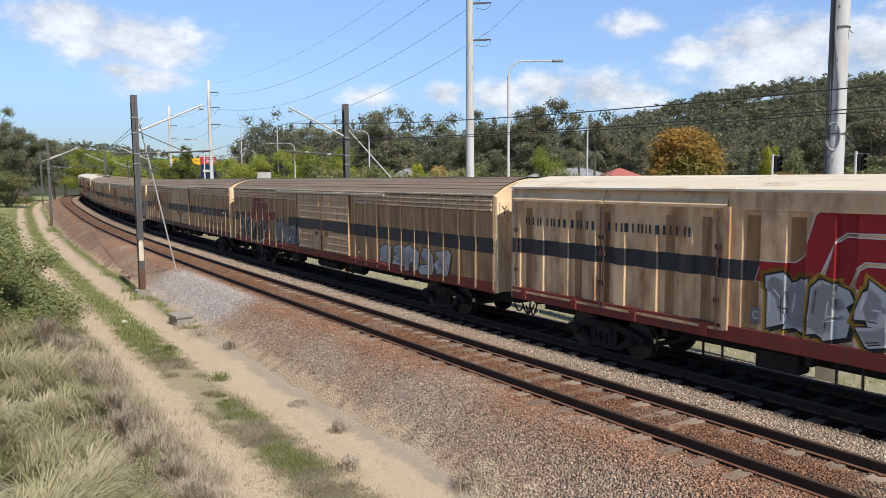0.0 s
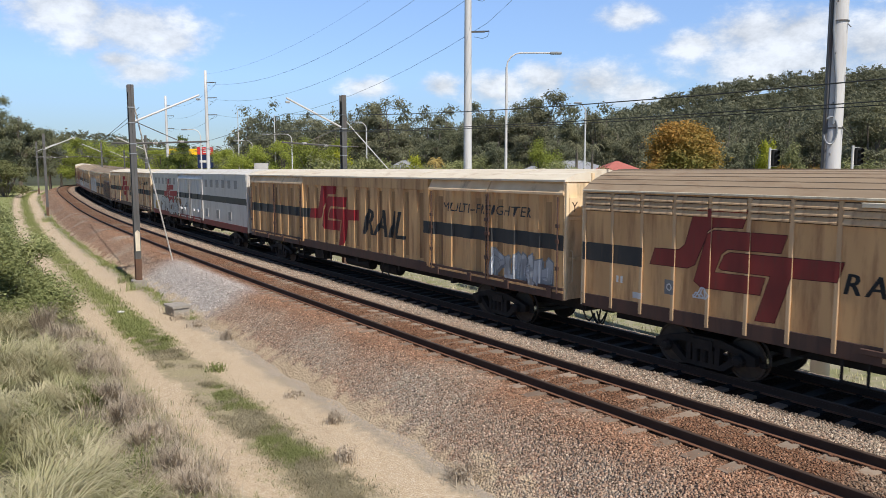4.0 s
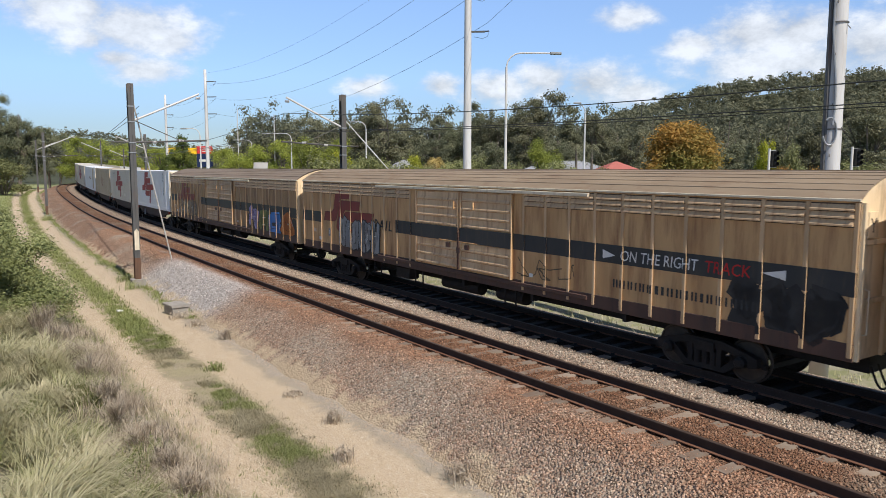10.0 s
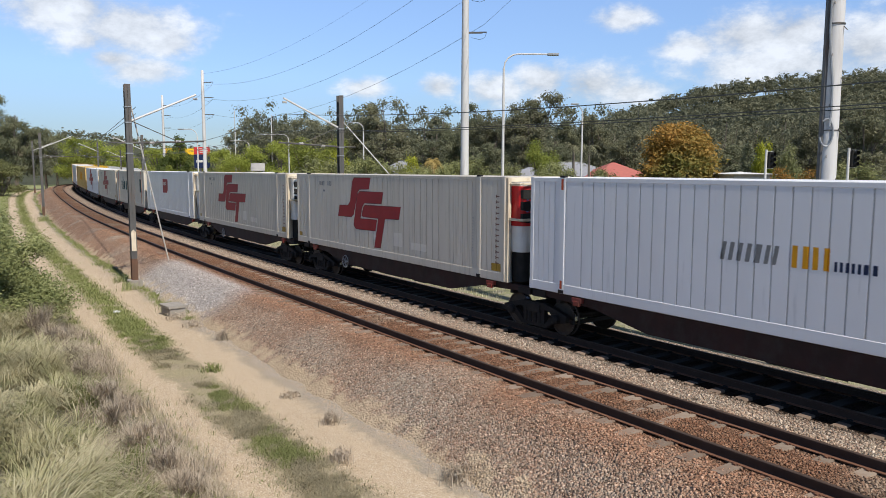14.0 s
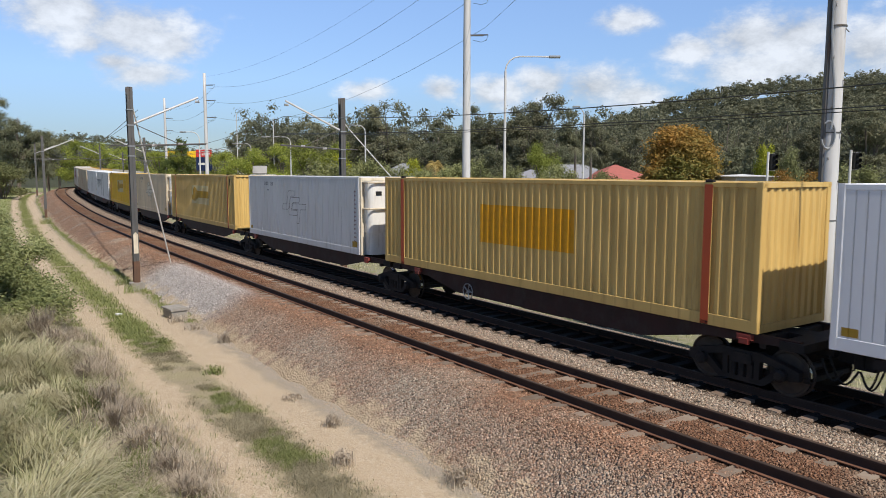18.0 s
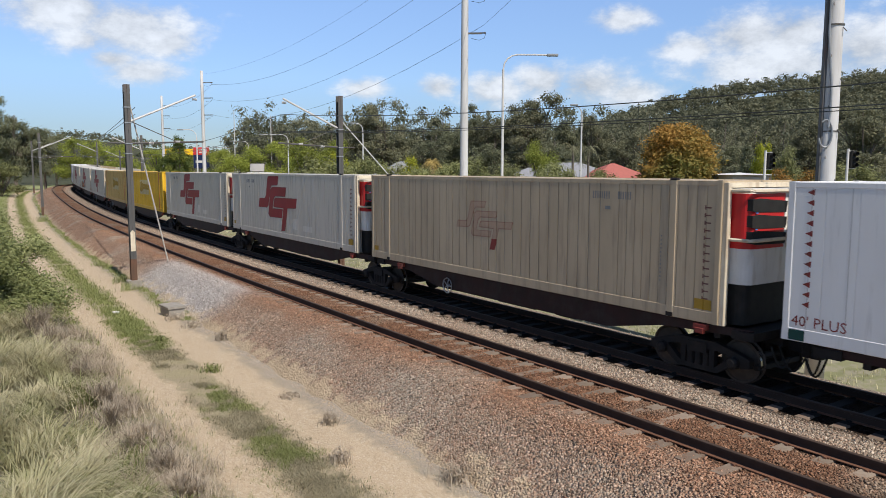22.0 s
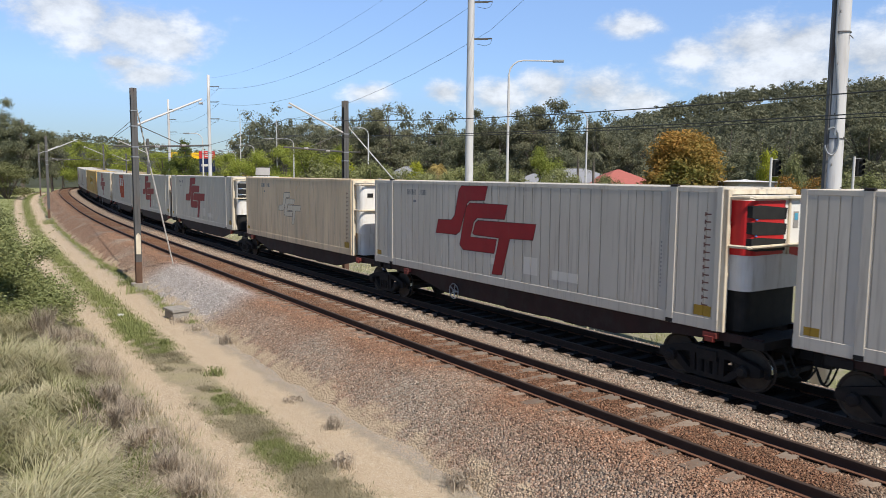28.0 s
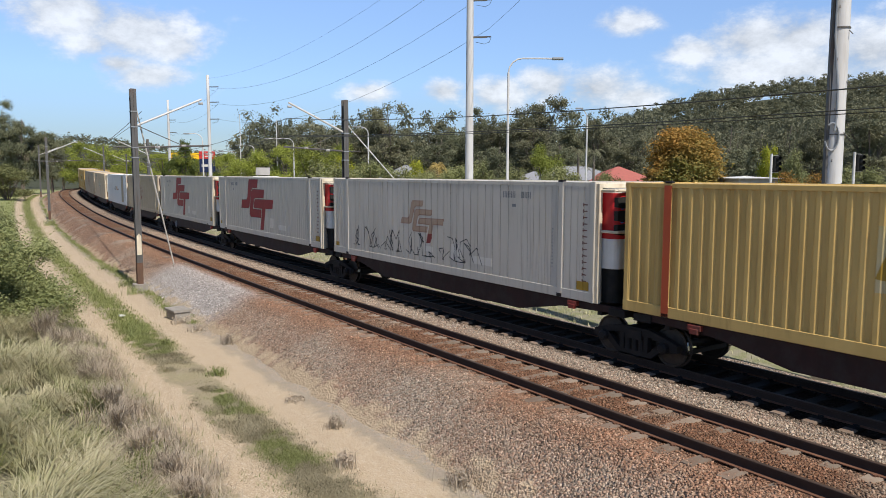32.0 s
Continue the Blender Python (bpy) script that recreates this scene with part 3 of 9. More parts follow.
def sheet(name, ss, oo, height, mat, label, kind="structure", smooth=True):
    """A surface along the line, with its place along and across as texture coordinates."""
    S, O = np.meshgrid(ss, oo, indexing="ij")
    near = np.clip(O.ravel(), -30, 30)
    P = spot(S.ravel(), near)
    beyond = O.ravel() - near
    P[:, 0] += beyond * math.sin(1.75)
    P[:, 1] -= beyond * math.cos(1.75)
    P[:, 2] = height(S.ravel(), O.ravel(), P)
    a, b = S.shape
    i = np.arange(a * b).reshape(a, b)
    q = np.stack([i[:-1, :-1], i[:-1, 1:], i[1:, 1:], i[1:, :-1]], -1).reshape(-1, 4)[:, ::-1]
    me = bpy.data.meshes.new(name)
    me.from_pydata(P.tolist(), [], q.tolist())
    uv = me.uv_layers.new(name="line")
    flat = np.stack([S.ravel(), O.ravel()], -1)[q.ravel()]
    uv.data.foreach_set("uv", flat.astype(np.float32).ravel())
    if smooth:
        me.shade_smooth()
    me.update()
    return tagged(link(name, me, mat), label, name, kind=kind)


def rough(P, scale, seed):
    """Cheap smooth noise in about -1..1."""
    r = np.random.RandomState(seed)
    z = np.zeros(len(P))
    for k in range(6):
        a, f, ph = r.uniform(0, 2 * np.pi), scale * r.uniform(0.6, 1.8), r.uniform(0, 6.28)
        z += np.sin((P[:, 0] * np.cos(a) + P[:, 1] * np.sin(a)) * f + ph)
    return z / 3.5


def hills(P):
    x, y = P[:, 0], P[:, 1]
    h = 40 * np.exp(-((x - 215) / 105) ** 2 - ((y - 330) / 90) ** 2)
    h += 15 * np.exp(-((x - 95) / 60) ** 2 - ((y - 330) / 60) ** 2)
    h += 4 * np.exp(-((x - 140) / 45) ** 2 - ((y - 330) / 80) ** 2)
    h += 26 * np.exp(-((y - 0.15 * x - 640) / 120) ** 2) * (0.75 + 0.25 * np.sin(x / 90.0 + 1.0))
    h += 17 * np.exp(-((y - 470) / 70) ** 2) / (1 + np.exp((x + 170) / 18.0))
    h += 15 * np.exp(-((y - 0.15 * x - 640) / 110) ** 2) / (1 + np.exp((x + 225) / 25.0))
    return h


def ground_height(s, o, P):
    base = np.interp(o, [-60, -40, -20, -14, -11, -8.3, -7.2, -3.0, 7, 9, 13, 40, 200], [2.2, 1.8, 0.9, 0.2, -0.35, -0.98, -1.1, -1.12, -1.1, -0.85, -0.55, -0.1, 0.6])
    low = np.interp(o, [-60, -20, -12, -7.2], [0.3, -0.7, -1.0, -1.1])
    base = np.where(o < -7.2, base + (low - base) * np.clip((s - 48) / 30, 0, 1), base)
    ruts = -0.05 * np.exp(-((o + 6.58) / 0.35) ** 2) - 0.05 * np.exp(-((o + 4.5) / 0.4) ** 2)
    bumps = np.where(np.abs(o) > 3.2, 0.05, 0.0) * rough(P, 1.1, 3) + np.where(o < -8, 0.10, 0.0) * rough(P, 0.6, 4)
    away = np.clip((np.abs(o) - 30) / 60, 0, 1)
    return base + ruts + bumps + grade(s) * (1 - away) + hills(P) * np.clip((np.abs(o) - 40) / 60, 0, 1)


def ground_material():
    m = bpy.data.materials.new("earth_and_grass")
    m.use_nodes = True
    nt = m.node_tree
    N, K = nt.nodes.new, nt.links.new
    b = nt.nodes["Principled BSDF"]
    b.inputs["Roughness"].default_value = 0.95
    b.inputs["Specular IOR Level"].default_value = 0.2
    uv, tc = N("ShaderNodeUVMap"), N("ShaderNodeTexCoord")
    sep = N("ShaderNodeSeparateXYZ")
    K(uv.outputs[0], sep.inputs[0])

    def noise_node(scale, detail=6.0, vec=None):
        n = N("ShaderNodeTexNoise")
        n.inputs["Scale"].default_value, n.inputs["Detail"].default_value = scale, detail
        K(vec or tc.outputs["Object"], n.inputs["Vector"])
        return n.outputs["Fac"]

    def math_node(op, a, c):
        n = N("ShaderNodeMath")
        n.operation = op
        for i, q in enumerate((a, c)):
            if isinstance(q, (int, float)):
                n.inputs[i].default_value = q
            else:
                K(q, n.inputs[i])
        return n.outputs[0]

    def step(v, a, c):
        n = N("ShaderNodeMapRange")
        n.interpolation_type = "SMOOTHSTEP"
        n.inputs["From Min"].default_value, n.inputs["From Max"].default_value = a, c
        K(v, n.inputs["Value"])
        return n.outputs[0]

    def mix(f, a, c):
        n = N("ShaderNodeMix")
        n.data_type = "RGBA"
        K(f, n.inputs["Factor"])
        for k, q in (("A", a), ("B", c)):
            if isinstance(q, tuple):
                n.inputs[k].default_value = (*q, 1)
            else:
                K(q, n.inputs[k])
        return n.outputs["Result"]

    wob = math_node("MULTIPLY", math_node("SUBTRACT", noise_node(0.7), 0.5), 0.7)
    fine = math_node("MULTIPLY", math_node("SUBTRACT", noise_node(5.0), 0.5), 0.7)
    o = math_node("ADD", math_node("ADD", sep.outputs["Y"], wob), fine)
    rut1 = math_node("SUBTRACT", 1.0, step(math_node("ABSOLUTE", math_node("ADD", o, 6.58), 0), 0.30, 0.52))
    rut2 = math_node("SUBTRACT", 1.0, step(math_node("ABSOLUTE", math_node("ADD", o, 4.45), 0), 0.45, 0.75))
    rut = math_node("MAXIMUM", rut1, rut2)
    clay = mix(noise_node(9.0), (0.53, 0.415, 0.28), (0.42, 0.315, 0.205))
    clay = mix(step(noise_node(38.0, 4.0), 0.50, 0.66), clay, (0.66, 0.565, 0.44))
    clay = mix(step(noise_node(48.0, 2.0), 0.54, 0.61), clay, (0.25, 0.18, 0.115))
    soil = mix(noise_node(4.0), (0.40, 0.325, 0.225), (0.29, 0.24, 0.165))
    soil = mix(step(noise_node(1.2), 0.45, 0.65), soil, (0.33, 0.28, 0.17))
    soil = mix(step(noise_node(30.0, 4.0), 0.48, 0.62), soil, (0.24, 0.20, 0.12))
    verge = mix(rut, soil, clay)
    # stone dust and small gravel along the ballast's toe
    dust = mix(step(noise_node(26.0, 4.0), 0.42, 0.62), (0.40, 0.335, 0.27), (0.25, 0.205, 0.165))
    dust = mix(step(noise_node(55.0, 2.0), 0.52, 0.6), dust, (0.15, 0.12, 0.095))
    dust = mix(step(noise_node(42.0, 2.0), 0.57, 0.64), dust, (0.55, 0.48, 0.40))
    verge = mix(math_node("MULTIPLY", step(o, -4.15, -3.45), 0.85), verge, dust)
    bank = mix(noise_node(2.0), (0.23, 0.20, 0.135), (0.13, 0.12, 0.075))
    bank = mix(step(noise_node(14.0, 4.0), 0.45, 0.6), bank, (0.085, 0.078, 0.05))
    green = mix(noise_node(3.0), (0.19, 0.21, 0.075), (0.33, 0.33, 0.16))
    bank = mix(step(sep.outputs["X"], 46.0, 62.0), bank, green)
    col = mix(step(o, -7.75, -7.05), bank, verge)
    meadow = mix(noise_node(0.35), (0.17, 0.175, 0.075), (0.28, 0.27, 0.155))
    meadow = mix(math_node("MULTIPLY", step(noise_node(2.2), 0.40, 0.6), 0.7), meadow, (0.30, 0.265, 0.20))
    col = mix(step(sep.outputs["Y"], 6.6, 8.0), col, meadow)
    far = mix(noise_node(0.05), (0.050, 0.056, 0.030), (0.075, 0.076, 0.042))
    col = mix(step(math_node("ABSOLUTE", sep.outputs["Y"], 0), 24, 40), col, far)
    K(col, b.inputs["Base Color"])
    bp = N("ShaderNodeBump")
    bp.inputs["Strength"].default_value, bp.inputs["Distance"].default_value = 0.7, 0.04
    K(noise_node(22.0, 8.0), bp.inputs["Height"]), K(bp.outputs[0], b.inputs["Normal"])
    return m


SAND_SHARE = 0.8                 # of the ground between the lowest stones


def ballast_material(name="ballast_stone"):
    """Crushed stone: grey and pinkish stones, browned by brake dust along the near track."""
    m = bpy.data.materials.new(name)
    m.use_nodes = True
    nt = m.node_tree
    N, K = nt.nodes.new, nt.links.new
    b = nt.nodes["Principled BSDF"]
    b.inputs["Roughness"].default_value = 0.9
    b.inputs["Specular IOR Level"].default_value = 0.05
    uv, tc = N("ShaderNodeUVMap"), N("ShaderNodeTexCoord")
    sep = N("ShaderNodeSeparateXYZ")
    K(uv.outputs[0], sep.inputs[0])
    vor = N("ShaderNodeTexVoronoi")
    vor.inputs["Scale"].default_value = 21.0
    K(tc.outputs["Object"], vor.inputs["Vector"])
    sc = N("ShaderNodeSeparateColor")
    K(vor.outputs["Color"], sc.inputs[0])
    ramp = N("ShaderNodeValToRGB")
    e = ramp.color_ramp.elements
    e[0].position, e[0].color = 0.0, (0.15, 0.118, 0.09, 1)
    e[1].position, e[1].color = 1.0, (0.66, 0.56, 0.44, 1)
    for p, c in ((0.2, (0.31, 0.265, 0.21, 1)), (0.45, (0.48, 0.41, 0.32, 1)), (0.6, (0.31, 0.222, 0.163, 1)), (0.85, (0.45, 0.335, 0.25, 1))):
        x = e.new(p)
        x.color = c
    K(sc.outputs[0], ramp.inputs[0])
    n = N("ShaderNodeTexNoise")
    n.inputs["Scale"].default_value, n.inputs["Detail"].default_value = 0.35, 4.0
    K(tc.outputs["Object"], n.inputs["Vector"])
    # brown dust lies along the near track's rails, in patches
    near = N("ShaderNodeMapRange")
    near.interpolation_type = "SMOOTHSTEP"
    near.inputs["From Min"].default_value, near.inputs["From Max"].default_value = 0.9, 2.5
    near.inputs["To Min"].default_value, near.inputs["To Max"].default_value = 0.72, 0.0
    shift = N("ShaderNodeMath")
    shift.inputs[1].default_value = 0.55
    K(sep.outputs["Y"], shift.inputs[0])
    ab = N("ShaderNodeMath")
    ab.operation = "ABSOLUTE"
    K(shift.outputs[0], ab.inputs[0]), K(ab.outputs[0], near.inputs["Value"])
    pr = N("ShaderNodeMapRange")
    pr.inputs["From Min"].default_value, pr.inputs["From Max"].default_value = 0.24, 0.50
    K(n.outputs["Fac"], pr.inputs["Value"])
    ml = N("ShaderNodeMath")
    ml.operation = "MULTIPLY"
    away = N("ShaderNodeMapRange")
    away.interpolation_type = "SMOOTHSTEP"
    away.inputs["From Min"].default_value, away.inputs["From Max"].default_value = 34.0, 58.0
    away.inputs["To Min"].default_value, away.inputs["To Max"].default_value = 0.36, 0.62
    K(sep.outputs["X"], away.inputs["Value"])
    most = N("ShaderNodeMath")
    most.operation = "MAXIMUM"
    side = N("ShaderNodeMapRange")
    side.interpolation_type = "SMOOTHSTEP"
    side.inputs["From Min"].default_value, side.inputs["From Max"].default_value = 0.85, 1.35
    side.inputs["To Min"].default_value, side.inputs["To Max"].default_value = 1.0, 0.35
    K(sep.outputs["Y"], side.inputs["Value"])
    part_way = N("ShaderNodeMath")
    part_way.operation = "MULTIPLY"
    K(away.outputs[0], part_way.inputs[0]), K(side.outputs[0], part_way.inputs[1])
    K(near.outputs[0], most.inputs[0]), K(part_way.outputs[0], most.inputs[1])
    K(most.outputs[0], ml.inputs[0]), K(pr.outputs[0], ml.inputs[1])
    dust = N("ShaderNodeMix")
    dust.data_type, dust.blend_type = "RGBA", "MULTIPLY"
    dust.inputs["B"].default_value = (0.76, 0.455, 0.325, 1)
    K(ml.outputs[0], dust.inputs["Factor"]), K(ramp.outputs[0], dust.inputs["A"])
    # the train's shade put into the colour, with oil, blackens the far track's bed
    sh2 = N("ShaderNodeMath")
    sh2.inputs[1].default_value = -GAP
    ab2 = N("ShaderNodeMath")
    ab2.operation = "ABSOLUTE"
    oil_and_shade = N("ShaderNodeMapRange")
    oil_and_shade.interpolation_type = "SMOOTHSTEP"
    oil_and_shade.inputs["From Min"].default_value, oil_and_shade.inputs["From Max"].default_value = 1.15, 1.75
    oil_and_shade.inputs["To Min"].default_value, oil_and_shade.inputs["To Max"].default_value = 0.95, 0.0
    K(sep.outputs["Y"], sh2.inputs[0]), K(sh2.outputs[0], ab2.inputs[0]), K(ab2.outputs[0], oil_and_shade.inputs["Value"])
    # between the near track's rails: grease and dust, plus rail shade put into colour
    ab3 = N("ShaderNodeMath")
    ab3.operation = "ABSOLUTE"
    K(sep.outputs["Y"], ab3.inputs[0])
    gauge = N("ShaderNodeMapRange")
    gauge.interpolation_type = "SMOOTHSTEP"
    gauge.inputs["From Min"].default_value, gauge.inputs["From Max"].default_value = 0.75, 1.15
    gauge.inputs["To Min"].default_value, gauge.inputs["To Max"].default_value = 0.65, 0.0
    K(ab3.outputs[0], gauge.inputs["Value"])
    worn = N("ShaderNodeMix")
    worn.data_type, worn.blend_type = "RGBA", "MULTIPLY"
    worn.inputs["B"].default_value = (0.50, 0.43, 0.385, 1)
    K(gauge.outputs[0], worn.inputs["Factor"])
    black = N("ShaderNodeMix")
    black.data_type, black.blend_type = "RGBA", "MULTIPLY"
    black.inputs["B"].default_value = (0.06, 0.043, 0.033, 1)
    # a load of fresh, paler stone by the near mast
    parts = []
    for axis, a0, a1 in (("X", 23.5, 26.5), ("X", 38.5, 34.5), ("Y", -0.9, -1.5)):
        g = N("ShaderNodeMapRange")
        g.interpolation_type = "SMOOTHSTEP"
        g.inputs["From Min"].default_value, g.inputs["From Max"].default_value = a0, a1
        K(sep.outputs[axis], g.inputs["Value"])
        parts.append(g.outputs[0])
    fac = None
    for q in parts:
        if fac is None:
            fac = q
        else:
            mm = N("ShaderNodeMath")
            mm.operation = "MULTIPLY"
            K(fac, mm.inputs[0]), K(q, mm.inputs[1])
            fac = mm.outputs[0]
    fm = N("ShaderNodeMath")
    fm.operation, fm.inputs[1].default_value = "MULTIPLY", 0.75
    K(fac, fm.inputs[0])
    gray = N("ShaderNodeHueSaturation")
    gray.inputs["Saturation"].default_value, gray.inputs["Value"].default_value = 0.3, 1.3
    K(ramp.outputs[0], gray.inputs["Color"])
    fresh = N("ShaderNodeMix")
    fresh.data_type = "RGBA"
    K(fm.outputs[0], fresh.inputs["Factor"]), K(dust.outputs["Result"], fresh.inputs["A"]), K(gray.outputs[0], fresh.inputs["B"])
    # sand from the road lies among the lowest stones
    n2 = N("ShaderNodeTexNoise")
    n2.inputs["Scale"].default_value, n2.inputs["Detail"].default_value = 2.2, 6.0
    K(tc.outputs["Object"], n2.inputs["Vector"])
    reach = N("ShaderNodeMath")
    reach.operation, reach.inputs[1].default_value = "MULTIPLY_ADD", 2.2
    K(n2.outputs["Fac"], reach.inputs[0]), K(sep.outputs["Y"], reach.inputs[2])
    low = N("ShaderNodeMapRange")
    low.interpolation_type = "SMOOTHSTEP"
    low.inputs["From Min"].default_value, low.inputs["From Max"].default_value = -1.75, -2.25
    low.inputs["To Max"].default_value = SAND_SHARE
    K(reach.outputs[0], low.inputs["Value"])
    toe = N("ShaderNodeMix")
    toe.data_type = "RGBA"
    toe.inputs["B"].default_value = (0.50, 0.395, 0.27, 1)
    K(low.outputs[0], toe.inputs["Factor"]), K(fresh.outputs["Result"], toe.inputs["A"])
    K(oil_and_shade.outputs[0], black.inputs["Factor"]), K(toe.outputs["Result"], worn.inputs["A"]), K(worn.outputs["Result"], black.inputs["A"])
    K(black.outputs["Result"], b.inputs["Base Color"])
    bp = N("ShaderNodeBump")
    bp.inputs["Strength"].default_value, bp.inputs["Distance"].default_value = 1.0, 0.06
    inv = N("ShaderNodeMath")
    inv.operation, inv.inputs[0].default_value = "SUBTRACT", 1.0
    K(vor.outputs["Distance"], inv.inputs[1])
    K(inv.outputs[0], bp.inputs["Height"]), K(bp.outputs[0], b.inputs["Normal"])
    return m


MAT["ground"] = ground_material()
MAT["ballast"] = ballast_material()
for node in MAT["ballast"].node_tree.nodes:                # packed bed darker than the loose stones: shade between them put into its colour
    if node.type == "VALTORGB":
        for e in node.color_ramp.elements:
            e.color = [0.85 * c for c in e.color[:3]] + [1]


def lin(*spans):
    """Joins runs of (start, end, step)."""
    out = []
    for a, b, st in spans:
        out += list(np.arange(a, b, st))
    return np.array(out)


sheet("ground", lin((-1500, -300, 300), (-300, -60, 40), (-60, 0, 4), (0, 60, 0.6), (60, 130, 2), (130, 460, 8), (460, 900, 40), (900, 2501, 200)),
      lin((-1500, -300, 300), (-300, -60, 20), (-60, -16, 3), (-16, -3.1, 0.18), (-3.1, 8, 0.8), (8, 40, 3), (40, 460, 14), (460, 900, 40), (900, 2401, 250)),
      ground_height, MAT["ground"], "bare clay wheel tracks and dry grass beside the railway")

BALLAST = ([-3.5, -3.2, -1.9, -1.6, -1.2, -0.95, -0.58, -0.42, -0.28, 0.28, 0.42, 0.58, 0.95, 1.2, 2.15, 2.28, 5.3, 5.6, 6.9, 7.2],
           [-1.22, -1.02, -0.25, -0.180, -0.192, -0.222, -0.226, -0.218, -0.188, -0.188, -0.218, -0.226, -0.222, -0.190, -0.185, -0.235, -0.235, -0.26, -1.02, -1.22])


def ballast_height(s, o, P):
    return 0.11 * rough(P, 2.6, 16) * np.clip((-2.5 - o) / 0.5, 0, 1) + np.interp(o, *BALLAST) + 0.042 * np.clip((s - 22) / 14, 0, 1) * np.clip((1.15 - np.abs(o)) / 0.2, 0, 1) + grade(s) + 0.014 * rough(P, 9.0, 5) + 0.02 * rough(P, 1.7, 6)


sheet("ballast", lin((-60, 0, 3), (0, 60, 0.3), (60, 140, 1.5), (140, 480, 8)), lin((-3.5, -1.3, 0.14), (-1.3, 1.3, 0.1), (1.3, 2.8, 0.2), (2.8, 7.3, 0.5)),
      ballast_height, MAT["ballast"], "grey and rust-brown crushed stone under two tracks", smooth=False)


def scatter_stones():
    """Loose stones, one mesh: squashed, turned octahedra on the bed nearest to the camera."""
    r = np.random.RandomState(8)
    n = 105000
    s = 2.5 + 56 * r.rand(n) ** 1.4
    o = r.uniform(-3.55, 2.22, n)
    toe = (r.rand(n) < 0.36) & (o < -2.3)
    o[toe] = -3.0 - r.exponential(0.36, toe.sum())
    on_sleeper = (np.abs((s - 1.0 + 0.325) % 0.65 - 0.325) < 0.13) & (np.abs(o) < 1.34)
    bare = (np.sin(np.round((s - 1.0) / 0.65) * 12.9898) * 43758.5453) % 1.0
    keep = ~((np.abs(np.abs(o) - 0.7525) < 0.10)) & ~(on_sleeper & (np.abs(o) > 0.3) & (r.rand(n) < 0.15 + bare * 0.8))
    s, o = s[keep], o[keep]
    n = len(s)
    P = spot(s, o)
    base = np.where(o < -3.48, -9.0, ballast_height(s, o, P))
    base = np.maximum(base, ground_height(s, o, P) - 0.004)
    size = np.where(o < -3.3, r.uniform(0.009, 0.024, n), r.uniform(0.013, 0.031, n))
    P[:, 2] = base + size * 0.2
    oct_v = np.array([[1, 0, 0], [-1, 0, 0], [0, 1, 0], [0, -1, 0], [0, 0, 1], [0, 0, -1.0]])
    oct_f = np.array([[0, 2, 4], [2, 1, 4], [1, 3, 4], [3, 0, 4], [2, 0, 5], [1, 2, 5], [3, 1, 5], [0, 3, 5]])
    q = r.normal(size=(n, 4))
    q /= np.linalg.norm(q, axis=1)[:, None]
    w, x, y, z = q.T
    R = np.stack([np.stack([1 - 2 * (y * y + z * z), 2 * (x * y - z * w), 2 * (x * z + y * w)], -1),
                  np.stack([2 * (x * y + z * w), 1 - 2 * (x * x + z * z), 2 * (y * z - x * w)], -1),
                  np.stack([2 * (x * z - y * w), 2 * (y * z + x * w), 1 - 2 * (x * x + y * y)], -1)], 1)
    jit = oct_v[None] * r.uniform(0.55, 1.3, (n, 6, 1)) * r.uniform(0.6, 1.25, (n, 1, 3)) * size[:, None, None] + r.normal(0, 0.22, (n, 6, 3)) * size[:, None, None]
    V = np.einsum("nij,nkj->nki", R, jit) + P[:, None]
    F = (oct_f[None] + 6 * np.arange(n)[:, None, None]).reshape(-1, 3)
    me = bpy.data.meshes.new("ballast_stones")
    me.vertices.add(6 * n)
    me.vertices.foreach_set("co", V.astype(np.float32).ravel())
    me.loops.add(F.size)
    me.loops.foreach_set("vertex_index", F.astype(np.int32).ravel())
    me.polygons.add(len(F))
    me.polygons.foreach_set("loop_start", np.arange(0, F.size, 3, dtype=np.int32))
    me.polygons.foreach_set("loop_total", np.full(len(F), 3, dtype=np.int32))
    uv = me.uv_layers.new(name="line")
    so = np.repeat(np.stack([s, o], -1), 24, axis=0)
    uv.data.foreach_set("uv", so.astype(np.float32).ravel())
    me.update()
    me.validate()
    tagged(link("ballast_stones", me, MAT["stones"]), "loose crushed stones on the track bed", "stones", kind="stuff")


def stone_material():
    m = ballast_material("loose_stone")
    nt = m.node_tree
    vor = [n for n in nt.nodes if n.type == "TEX_VORONOI"][0]
    ramp = [n for n in nt.nodes if n.type == "VALTORGB"][0]
    g = nt.nodes.new("ShaderNodeNewGeometry")
    nt.links.new(g.outputs["Random Per Island"], ramp.inputs[0])
    b = nt.nodes["Principled BSDF"]
    for l in list(b.inputs["Normal"].links):
        nt.links.remove(l)
    nt.nodes.remove(vor)
    return m


MAT["stones"] = stone_material()
scatter_stones()


